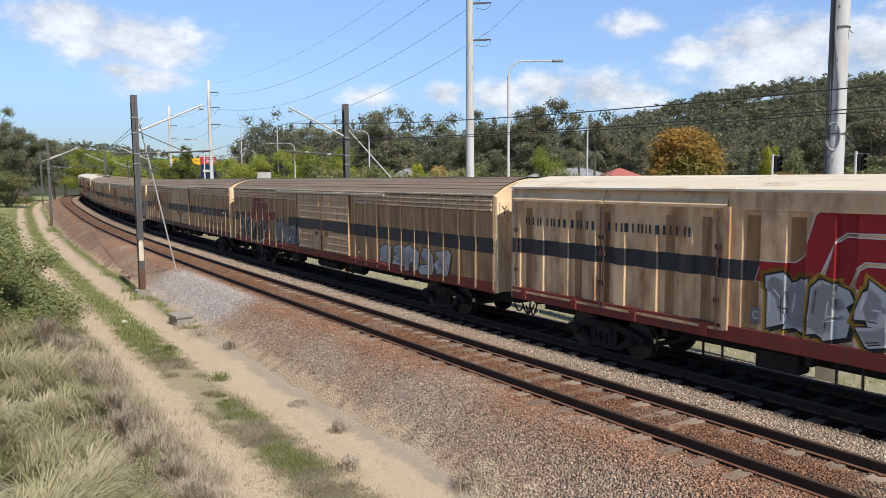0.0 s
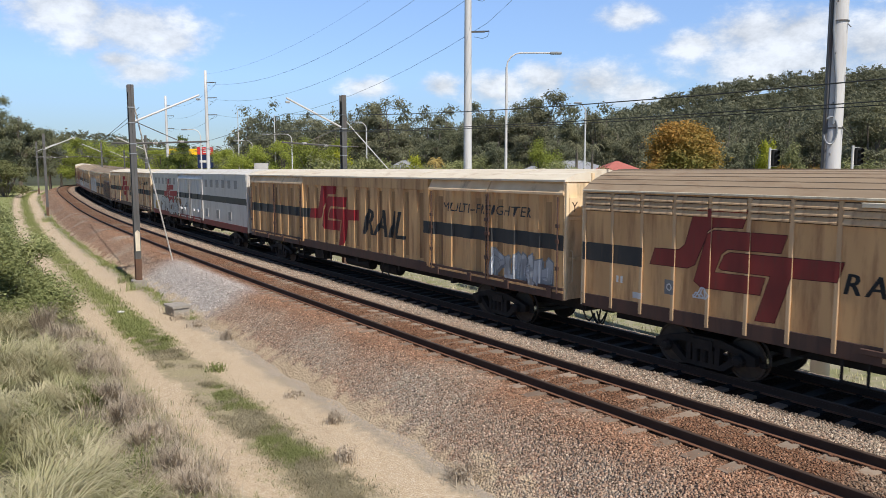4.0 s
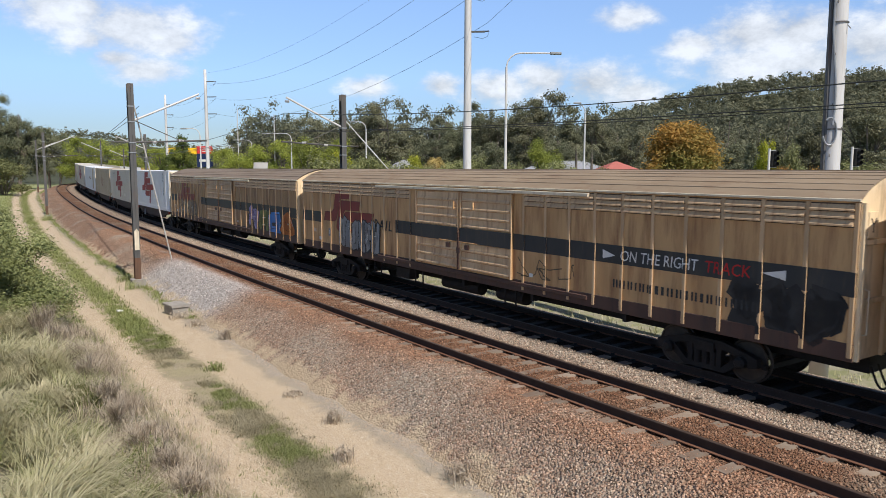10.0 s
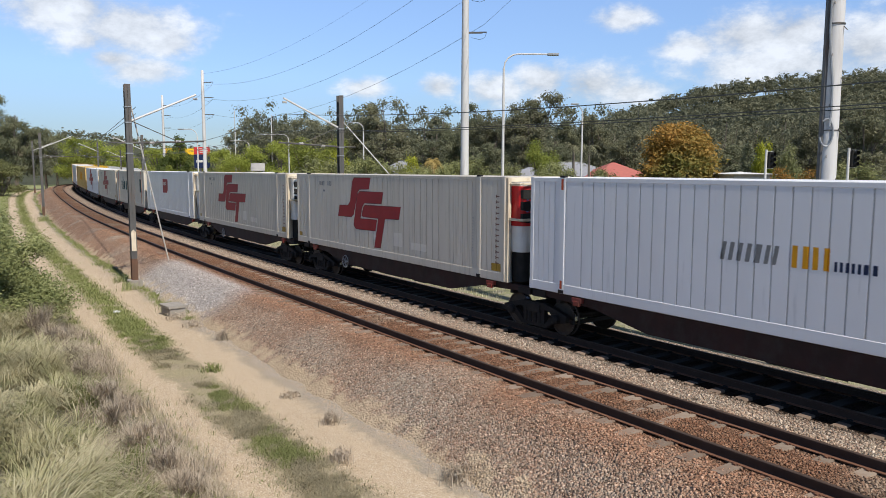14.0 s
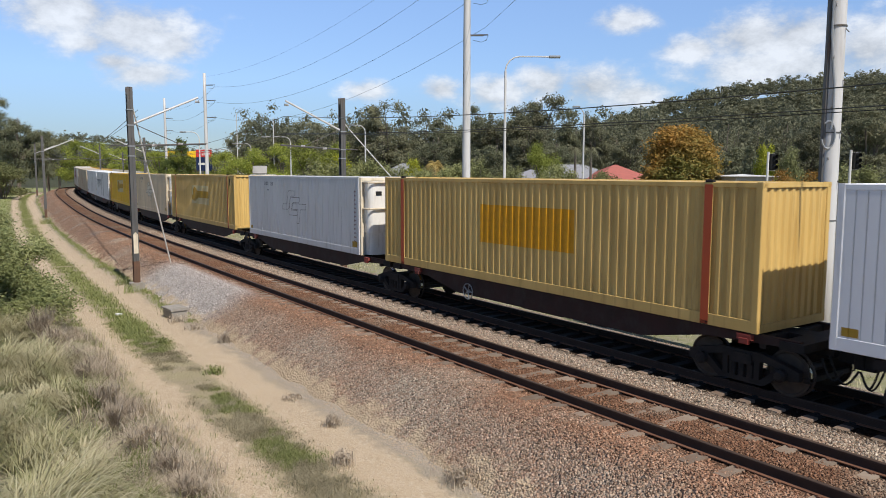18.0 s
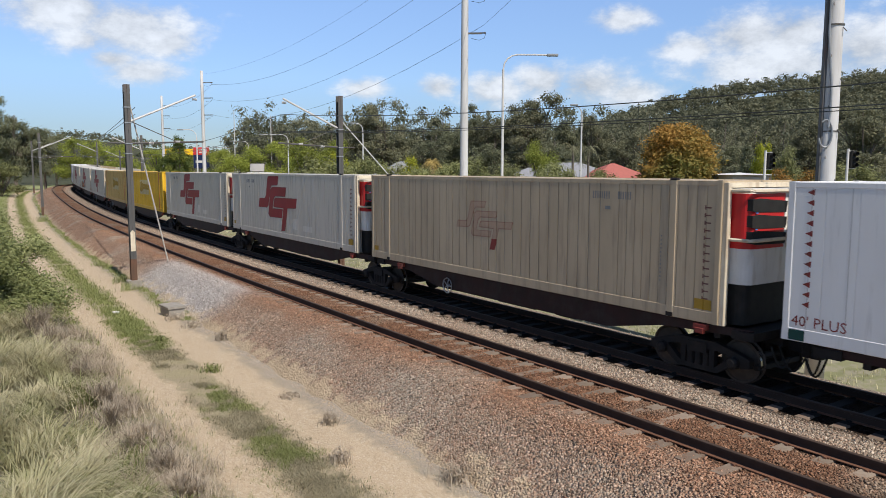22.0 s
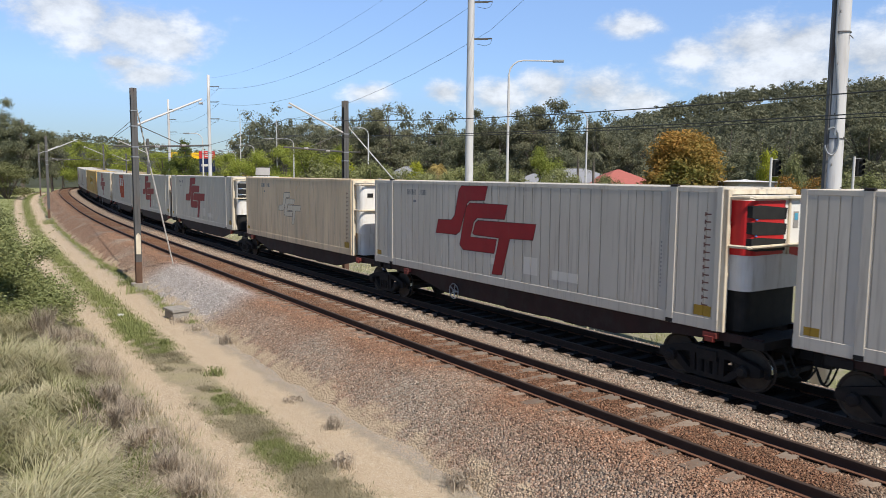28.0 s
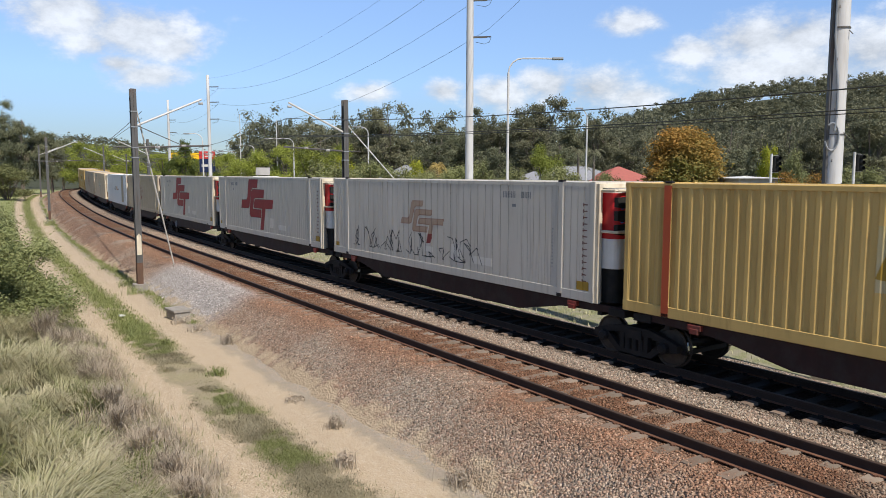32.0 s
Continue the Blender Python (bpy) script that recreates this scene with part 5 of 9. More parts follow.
def van_running_gear(v, sill_mat, L):
    W = VAN_W
    for y0, y1 in ((-W - 0.012, -W + 0.06), (W - 0.06, W + 0.012)):
        sh = Shape()
        sh.box(-L / 2, L / 2, y0, y1, 1.03, 1.36, 0.012)
        part("sill", sh, sill_mat, v)
    sh = Shape()
    sh.box(-L / 2 + 0.2, L / 2 - 0.2, -0.35, 0.35, 0.62, 1.05)
    for x in (-6.5, -3.2, 0.0, 3.2, 6.5):
        sh.box(x - 0.06, x + 0.06, -1.3, 1.3, 0.82, 1.05)
    sh.tube((-1.8, -0.7, 0.68), (0.2, -0.7, 0.68), 0.2, 0.2, 10)
    sh.tube((1.2, -0.75, 0.72), (2.4, -0.75, 0.72), 0.21, 0.21, 12)
    sh.box(-4.4, -3.5, -1.1, -0.7, 0.55, 0.95, 0.04)
    part("underframe", sh, "grime", v)
    for x in (-8.55, 8.55):
        add_bogie(v, x)
    for x, way in ((-L / 2, -1), (L / 2, 1)):
        add_coupler(v, x, way)
    for x in (-2.4, 2.4, -5.2):
        st = Shape()
        st.box(x - 0.25, x - 0.21, -W - 0.005, -W + 0.035, 0.62, 1.05)
        st.box(x + 0.21, x + 0.25, -W - 0.005, -W + 0.035, 0.62, 1.05)
        st.box(x - 0.25, x + 0.25, -W - 0.02, -W + 0.05, 0.60, 0.64)
        part("step", st, "grime", v)


def van_end(v, way, mat, z_top, outline, L):
    """An end wall with corner posts, centre posts and hand rails."""
    W = VAN_W
    x = way * L / 2
    sh = Shape()
    pts = [(-W, 1.05)] + outline + [(W, 1.05)]
    sh.prism(pts, "x", min(x, x - way * 0.05), max(x, x - way * 0.05))
    e = part("end_wall", sh, mat, v)
    for y in (-W + 0.06, -0.45, 0.45, W - 0.06):
        p = Shape()
        zt = z_top if abs(y) > 1 else z_top + 0.25
        p.box(min(x, x + way * 0.07), max(x, x + way * 0.07), y - 0.05, y + 0.05, 1.05, zt, 0.01)
        part("end_post", p, mat, e)
    for z in (2.1, 3.15):
        p = Shape()
        p.box(min(x, x + way * 0.05), max(x, x + way * 0.05), -W + 0.1, W - 0.1, z - 0.05, z + 0.05, 0.01)
        part("end_rail", p, mat, e)
    g = Shape()
    g.pipe([(x + way * 0.02, -W + 0.22, 1.5), (x + way * 0.10, -W + 0.22, 1.52), (x + way * 0.10, -W + 0.22, 2.3), (x + way * 0.02, -W + 0.22, 2.32)], 0.013, 5)
    part("grab_rail", g, "unit_cream", e)
    if way > 0:
        pl = Shape()
        pl.box(x + 0.002, x + 0.072, -W + 0.115, -W + 0.46, 3.24, 3.68)
        part("letter_plate", pl, mat, e)
        q = Shape()
        for poly in moved(WORD_Y, 0, 0, 0.26):
            q.face([(x + 0.075, -W + 0.18 + px, 3.32 + pz) for px, pz in poly])
        part("letter", q, "sill_brown", e, "stencilled letter Y")


def louvre_van(body="tan", sill="sill_brown", logo="maroon", word=True, slogan=False, white_half=False):
    """A louvred van with a curved roof, side posts, a louvre band and two sliding doors."""
    v = thing("louvred_van", "", "goods wagon", group="louvred vans")
    L, W = LOUVRE_L, VAN_W
    ribs = [-L / 2 + 0.06 + i * 0.882 for i in range(11)] + [L / 2 - 0.06 - i * 0.882 for i in range(11)]
    ribs.sort()
    prof = rib_profile(L, -W, ribs, 0.045, 0.03)
    flat = flat_profile(L, -W)
    part("side_wall", wall(flat, 1.05, 3.88), body, v, "tan sheet side, stained by rust")
    far = wall(rib_profile(L, -W, ribs, 0.045, 0.03), 1.05, 3.88, mirror=True)
    part("side_wall", far, body, v)
    rib = Shape()
    rib.box(-0.045, 0.045, -W - 0.03, -W, 1.10, 3.84, 0.012)
    rm = rib.mesh("side_post")
    rm.materials.append(MAT["rib_pale"])
    for x in ribs:
        ob = new("side_post", rm)
        ob.parent, ob.location = v, (x, 0, 0)
    lo = Shape()
    lo.prism([(-W - 0.006, 0.012), (-W - 0.056, 0.0), (-W - 0.056, 0.03), (-W - 0.006, 0.118)], "x", -0.390, 0.390)
    lm = lo.mesh("louvre_slat")
    lm.materials.append(MAT["rib_pale"])
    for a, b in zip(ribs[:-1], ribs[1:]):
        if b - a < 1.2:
            # dark sheet whose colour stands for the shade in the gaps between slats
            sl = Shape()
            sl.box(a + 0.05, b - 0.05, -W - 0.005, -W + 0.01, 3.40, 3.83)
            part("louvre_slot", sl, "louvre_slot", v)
            for i in range(3):
                ob = new("louvre_slat", lm)
                ob.parent, ob.location = v, ((a + b) / 2, 0, 3.42 + i * 0.135)
    # doors
    for x0, x1 in ((-2.5, -0.04), (0.04, 2.5)):
        d = Shape()
        d.box(x0, x1, -W - 0.05, -W - 0.006, 1.32, 3.72, 0.01)
        door = part("sliding_door", d, body, v)
        lip = Shape()
        for z in (1.38, 1.65, 1.92, 2.66, 2.92, 3.18, 3.44):
            lip.prism([(-W - 0.05, z), (-W - 0.084, z + 0.005), (-W - 0.084, z + 0.045), (-W - 0.058, z + 0.085), (-W - 0.053, z + 0.235), (-W - 0.05, z + 0.24)], "x", x0 + 0.1, x1 - 0.1)
        for x in (x0 + 0.03, x1 - 0.03):
            lip.box(x - 0.03, x + 0.03, -W - 0.085, -W - 0.05, 1.33, 3.71)
        part("door_rib", lip, "rib_pale", door)
        hd = Shape()
        c = -0.55 if x0 < 0 else 0.45
        hd.box(c - 0.09, c + 0.09, -W - 0.13, -W - 0.08, 1.98, 2.14, 0.01)
        part("door_handle", hd, "label_yellow" if white_half else "sill_brown", door, "latch plate")
        gb = Shape()
        gb.pipe([(c - 0.5, -W - 0.10, 2.20), (c + 0.5, -W - 0.10, 2.20)], 0.012, 5)
        part("grab_bar", gb, body, door)
        hk = Shape()
        hk.tube((c + 0.3, -W - 0.1, 3.2), (c + 0.3, -W - 0.1, 3.42), 0.02, 0.02, 6)
        part("hook", hk, body, door)
    bar = Shape()
    for x in (-0.03, 0.03):
        bar.tube((x, -W - 0.11, 1.35), (x, -W - 0.11, 2.6), 0.016, 0.016, 6)
    bar.box(-0.08, 0.08, -W - 0.12, -W - 0.09, 1.85, 2.02)
    part("locking_bar", bar, "sill_brown", v)
    tr = Shape()
    tr.box(-5.2, 5.4, -W - 0.10, -W - 0.005, 3.74, 3.83, 0.01)
    part("door_track", tr, "unit_cream", v, "rusted door track")
    for o in ((-L / 2, L / 2),):
        gt = Shape()
        gt.box(o[0], o[1], -W - 0.055, -W + 0.01, 3.86, 3.91, 0.008)
        gt.box(o[0], o[1], W - 0.01, W + 0.055, 3.86, 3.91, 0.008)
        part("gutter", gt, "unit_cream", v)
    roof = Shape()
    line = arch(W + 0.04, 3.90, 0.50, 14)
    n = len(line)
    for x in np.linspace(-L / 2 - 0.02, L / 2 + 0.02, 32):
        for y, z in line:
            roof.v.append((float(x), y, z))
    for i in range(31):
        for j in range(n - 1):
            roof.f.append((i * n + j, i * n + j + 1, (i + 1) * n + j + 1, (i + 1) * n + j)[::-1])
    top = "tan_roof_grimy" if body == "tan_grimy" else "tan_roof"
    rf = part("roof", roof, top, v, "curved dusty brown roof")
    for i in range(1, 14):
        sm = Shape()
        y, z = line[i]
        sm.box(-L / 2, L / 2, y - 0.014, y + 0.014, z - 0.01, z + 0.008)
        part("roof_seam", sm, top, rf)
    for way in (-1, 1):
        van_end(v, way, "end_sunlit_sooty", 3.84, arch(W, 3.88, 0.48, 10), L)
    van_running_gear(v, sill, L)
    # paint
    if white_half:
        edges = [-L / 2] + [x - 0.0451 for x in ribs if abs(x) > 2.6] + [x + 0.0451 for x in ribs if abs(x) > 2.6] + [L / 2]
        edges = sorted(e for e in edges if abs(e) <= L / 2)
        for xa, xb in zip(edges[:-1], edges[1:]):
            if xb - xa > 0.02:
                paint("white_panel", [rect(xa, xb, 1.37, 2.19)], prof, "white_panel", v, "white lower half", 0.003)
        for x0, x1 in ((-2.5, -0.04), (0.04, 2.5)):
            paint("white_panel", [rect(x0, x1, 1.37, 2.19)], flat_profile(L, -W - 0.086), "white_panel", v, "white door foot", 0.003)
    bands = [rect(-L / 2, -9.95, 2.19, 2.63), rect(-3.93, L / 2, 2.19, 2.63)] if logo else [rect(-L / 2, L / 2, 2.19, 2.63)]
    dodge = []
    for p in bands:
        a, b = p[0][0], p[1][0]
        for lo_, hi in ((a, min(b, -2.5)), (max(a, 2.5), b)):
            if hi > lo_:
                dodge.append(rect(lo_, hi, 2.19, 2.63))
    for q in dodge:
        paint("stripe", [q], prof, "stripe", v, "black band", 0.006)
    for q in (rect(-2.5, -0.04, 2.19, 2.63), rect(0.04, 2.5, 2.19, 2.63)):
        paint("stripe", [q], flat_profile(L, -W - 0.086), "stripe", v, "black band", 0.004)
    if logo:
        for q in logo_at(-9.7, 1.40, 0.84, 1.04):
            paint("emblem", [q], prof, logo, v, "part of a faded red interlocked emblem", 0.008)
    if logo:
        for q in logo_at(-9.7, 1.40, 0.84, 1.04):
            paint("emblem_edge", [grown(q, 0.018)], prof, "logo_edge", v, "thin dark edge of the emblem", 0.0065)
    if word:
        for k, ch in enumerate(WORD_LETTERS):
            paint("lettering", bold(moved(ch, -5.5 + (0.0, 0.40, 0.84, 1.06)[k], 2.2, 0.38, 0.95), 0.014), prof, "ink", v, "black letter of the word RAIL", 0.007)
    if slogan:
        d = 0.33 if slogan == "bright" else 0.18
        paint("lettering", moved(WORD_TRACK, 6.76 - d, 2.28, 0.25, 0.86), prof, "chip_white" if slogan == "bright" else "slogan_worn", v, "pale slogan ON THE RIGHT on the black band", 0.009)
        paint("lettering", moved(WORD_TRACK2, 9.05 - d, 2.28, 0.25, 0.92), prof, "unit_red" if slogan == "bright" else "logo", v, "red slogan word TRACK on the black band", 0.009)
        paint("slogan_mark", [[(6.2 - d, 2.28), (6.6 - d, 2.38), (6.2 - d, 2.50)]], prof, "chip_white", v, off=0.009)
        paint("slogan_mark", [[(10.35 - d, 2.42), (10.85 - d, 2.32), (10.85 - d, 2.52)]], prof, "chip_white", v, off=0.009)
        for k, q in enumerate(bars(6.55 - d, 1.63, 0.19, (0.75, 0.75, 0.75, 0.25, 0.75, 0.75, 0.5, 0.4, 0.85, 0.85, 0.4, 0.75, 0.4, 0.75, 0.75, 0.25, 0.75, 0.85, 1.0, 0.25, 0.75, 0.75), 0.42)):
            paint("letter_bar", [q], prof, "ink", v, off=0.009)
    if logo:
        warning_plate(v, prof, -9.2, 1.83)
    track = Shape()
    track.box(-5.1, 5.4, -W - 0.07, -W - 0.014, 1.20, 1.30, 0.01)
    part("lower_door_track", track, sill, v)
    for q in bars(-L / 2 + 1.1, 1.75, 0.16, (1.2,)) + bars(3.2, 1.5, 0.10, (1.6,)) + bars(-L / 2 + 1.6, 1.45, 0.14, (2.0,)):
        paint("stencil", [q], prof, "chip_white" if not white_half else "ink", v, off=0.009)
    return v, prof


def freighter_van(roof_mat="pale_roof", body="cream_van", words=("rail", "freighter"), address=False, sill="sill_brown", logo_x=-4.15, silver=False):
    """A high-sided van: hooded double doors at each end and tall recessed panels between, or the other way round."""
    v = thing("high_sided_van", "", "goods wagon", group="high-sided vans")
    L, W = VAN_L, VAN_W
    mid0, mid1 = (-4.92, 5.33) if not silver else (-3.29, 3.05)

    def recesses(x0, x1, pitch, width, deep):
        n = round((x1 - x0) / pitch)
        out = []
        for i in range(n):
            c = x0 + (x1 - x0) * (i + 0.5) / n
            out += [(c - width / 2, -W), (c - width / 2 + 0.05, -W + deep), (c + width / 2 - 0.05, -W + deep), (c + width / 2, -W)]
        return out

    post = 0.07
    door = lambda x0, x1: recesses(x0, x1, 0.98, 0.62, 0.08)
    plain = lambda x0, x1: []
    tall = lambda x0, x1: recesses(x0, x1, 0.9, 0.40, 0.075)
    recess_strips = [(mid0 + post, mid1 - post, 0.9, 0.40, 0.075, 1.45, 3.62), (-L / 2 + 0.15, mid0 - post, 0.98, 0.62, 0.08, 1.35, 3.55), (mid1 + post, L / 2 - 0.15, 0.98, 0.62, 0.08, 1.35, 3.55)] if not silver else []
    first, middle, last = (door, tall, door) if not silver else (plain, lambda a, b: recesses(a, b, 1.58, 0.95, 0.05), plain)
    prof = [(-L / 2, -W)] + first(-L / 2 + 0.15, mid0 - post)
    prof += [(mid0 - post, -W), (mid0 - post + 0.001, -W - 0.05), (mid0 + post - 0.001, -W - 0.05), (mid0 + post, -W)] + middle(mid0 + post, mid1 - post)
    prof += [(mid1 - post, -W), (mid1 - post + 0.001, -W - 0.05), (mid1 + post - 0.001, -W - 0.05), (mid1 + post, -W)] + last(mid1 + post, L / 2 - 0.15) + [(L / 2, -W)]
    part("side_wall", wall(prof, 1.25, 3.78), body, v)
    part("side_wall", wall(prof, 1.05, 3.84, mirror=True), body, v)
    # strips on the recess floors: rust, and the recesses' shade put into the colour
    for k, (x0, x1, pitch, width, deep, za, zb) in enumerate(recess_strips):
        n = round((x1 - x0) / pitch)
        for i in range(n):
            if k > 0 and i % 3 == 1:
                continue
            c = x0 + (x1 - x0) * (i + 0.5) / n
            q = width / 2 - 0.055 if k == 0 else width / 5
            st = Shape()
            st.face([(c - q, -W + deep - 0.003, za), (c + q, -W + deep - 0.003, za), (c + q, -W + deep - 0.003, zb), (c - q, -W + deep - 0.003, zb)])
            part("stained_recess", st, "rust_and_recess_shade", v, "rust-stained recess with its shade painted in")
    hoods = ((-L / 2, mid0), (mid1, L / 2)) if not silver else ((mid0, mid1),)
    rails = ((mid0, mid1),) if not silver else ((-L / 2, mid0), (mid1, L / 2))
    for x0, x1 in rails:
        top = Shape()
        top.box(x0 + 0.03, x1 - 0.03, -W - 0.012, -W + 0.10, 3.72, 4.10, 0.01)
        part("cant_rail", top, body, v)
    for x0, x1 in hoods:
        xm = (x0 + x1) / 2
        for a, b in ((x0 + 0.02, xm - 0.02), (xm + 0.02, x1 - 0.02)):
            hood = Shape()
            hood.prism([(-W + 0.14, 4.12), (-W - 0.03, 3.80), (-W - 0.03, 3.74), (-W + 0.14, 3.74)], "x", a, b)
            part("door_hood", hood, "hood_rust" if not silver else "silver", v, "slanting hood over a door, rusty in places")
        for x in (xm - 0.05, xm + 0.05, x0 + 0.2, x1 - 0.2):
            lb = Shape()
            lb.tube((x, -W - 0.04, 1.2), (x, -W - 0.04, 3.7), 0.02, 0.02, 6)
            bar = part("locking_bar", lb, "sill_brown" if not silver else "silver_dark", v)
            for z in (1.8, 2.5, 2.9):
                cl = Shape()
                cl.box(x - 0.05, x + 0.05, -W - 0.07, -W - 0.02, z, z + 0.1)
                part("bar_guide", cl, "sill_brown" if not silver else "silver_dark", bar)
        for x in np.linspace(x0 + 0.5, x1 - 0.5, 4):
            ft = Shape()
            ft.box(float(x) - 0.1, float(x) + 0.1, -W - 0.05, -W + 0.02, 1.06, 1.30, 0.01)
            part("door_foot", ft, sill, v)
        ft = Shape()
        ft.box(x0, x1, -W - 0.02, -W + 0.02, 1.22, 1.28)
        part("door_threshold", ft, body, v)
    roof = Shape()
    yo, zo = W + 0.03, 4.11
    roof.prism([(-yo, zo - 0.03), (-yo, zo + 0.02), (-W * 0.75, zo + 0.17), (0, zo + 0.30), (W * 0.75, zo + 0.17), (yo, zo + 0.02), (yo, zo - 0.03)], "x", -L / 2 - 0.03, L / 2 + 0.03)
    rf = part("roof", roof, roof_mat, v)
    for x in np.arange(-L / 2 + 2.2, L / 2, 4.7):
        sm = Shape()
        sm.prism([(-yo, zo + 0.022), (-W * 0.75, zo + 0.174), (0, zo + 0.304), (0, zo + 0.312), (-W * 0.75, zo + 0.182), (-yo, zo + 0.030)], "x", float(x) - 0.03, float(x) + 0.03)
        part("roof_seam", sm, roof_mat, rf)
    for way in (-1, 1):
        van_end(v, way, "silver" if silver else "end_sunlit_sooty", 4.05, [(-W, 4.08), (0, 4.38), (W, 4.08)], L)
    van_running_gear(v, sill, L)
    if silver:
        xs = [-10.70 + 1.19 * k for k in range(6)] + [3.61 + 1.19 * k for k in range(6)]
        for k, x in enumerate(xs):
            for z0, z1, keep in ((3.30, 3.82, True), (1.50, 2.05, k in (6, 8, 10))):
                if keep:
                    fr, pn = Shape(), Shape()
                    fr.box(x, x + 0.62, -W - 0.012, -W + 0.01, z0, z1, 0.0)
                    pn.box(x + 0.035, x + 0.585, -W - 0.016, -W - 0.011, z0 + 0.035, z1 - 0.035)
                    part("recessed_panel", pn, "silver_dark", part("panel_frame", fr, "silver", v), "grey recessed panel")
        y = Shape()
        y.box(-10.64, -9.57, -W - 0.020, -W - 0.005, 1.40, 2.05)
        y = part("label_plate", y, "label_yellow", v, "yellow label plate")
        w = Shape()
        w.box(-10.04, -9.71, -W - 0.032, -W - 0.024, 1.62, 1.92)
        part("marker_plate", w, "chip_white", y)
        for x in (-2.5, -1.5, 0.8, 1.9):
            h = Shape()
            h.box(x, x + 0.28, -W - 0.09, -W - 0.005, 1.72, 1.86, 0.02)
            part("door_handle", h, "white_panel", v)
    k = 0.95 if not silver else 0.84
    z0, z1 = (2.32, 2.72) if not silver else (2.50, 2.84)
    gap0 = logo_x + 0.1
    gap1 = 4.85 if "rail" in words else logo_x + 3.9 * k
    for q in (rect(-L / 2, gap0, z0, z1), [(gap1, z0), (L / 2, z0), (L / 2, z1), (gap1 + 0.15, z1)]):
        paint("stripe", [q], prof, "stripe", v, "black band", 0.005)
    foot = 1.32 if not silver else 1.55
    if silver or "none" in words:
        paint("emblem_edge", [grown(q, 0.022) for q in logo_at(logo_x, foot, k)], prof, "chip_white", v, "pale edge of the emblem", 0.0065)
    for q in logo_at(logo_x, foot, k):
        paint("emblem", [q], prof, "logo", v, "part of a red interlocked emblem", 0.008)
    if "rail" in words:
        paint("lettering", bold(moved(WORD_RAIL, 0.62, 1.98, 0.98, 1.10), 0.035), prof, "ink", v, "large black word RAIL", 0.008)
    if "freighter" in words:
        paint("lettering", moved(WORD_FREIGHTER, 6.1, 3.10, 0.28, 1.32), prof, "ink", v, "black word MULTI-FREIGHTER", 0.008)
    if "freighter_rear" in words:
        paint("lettering", moved(WORD_FREIGHTER, -11.4, 3.10, 0.28, 1.32), prof, "ink", v, "black word MULTI-FREIGHTER", 0.008)
    if address:
        x0, w = address
        wd = (0.8, 0.8, 0.8, 0.25, 0.8, 0.8, 0.5, 0.4, 0.9, 0.9, 0.4, 0.8, 0.4, 0.8, 0.8, 0.25, 0.8, 0.9, 1.1, 0.25, 0.8, 0.8)
        s = w / (sum(wd) + 0.27 * 21)
        for q in bars(0.0, 3.10, 0.21, [q * s * 0.8 / 0.21 for q in wd], 0.43 * s / 0.21):
            paint("letter_bar", [[(x + x0, z) for x, z in q]], prof, "ink", v, off=0.008)
    return v, prof

# ---------- containers ----------
BOX_L, BOX_W, BOX_H, DECK = 14.70, 1.25, 3.00, 1.22


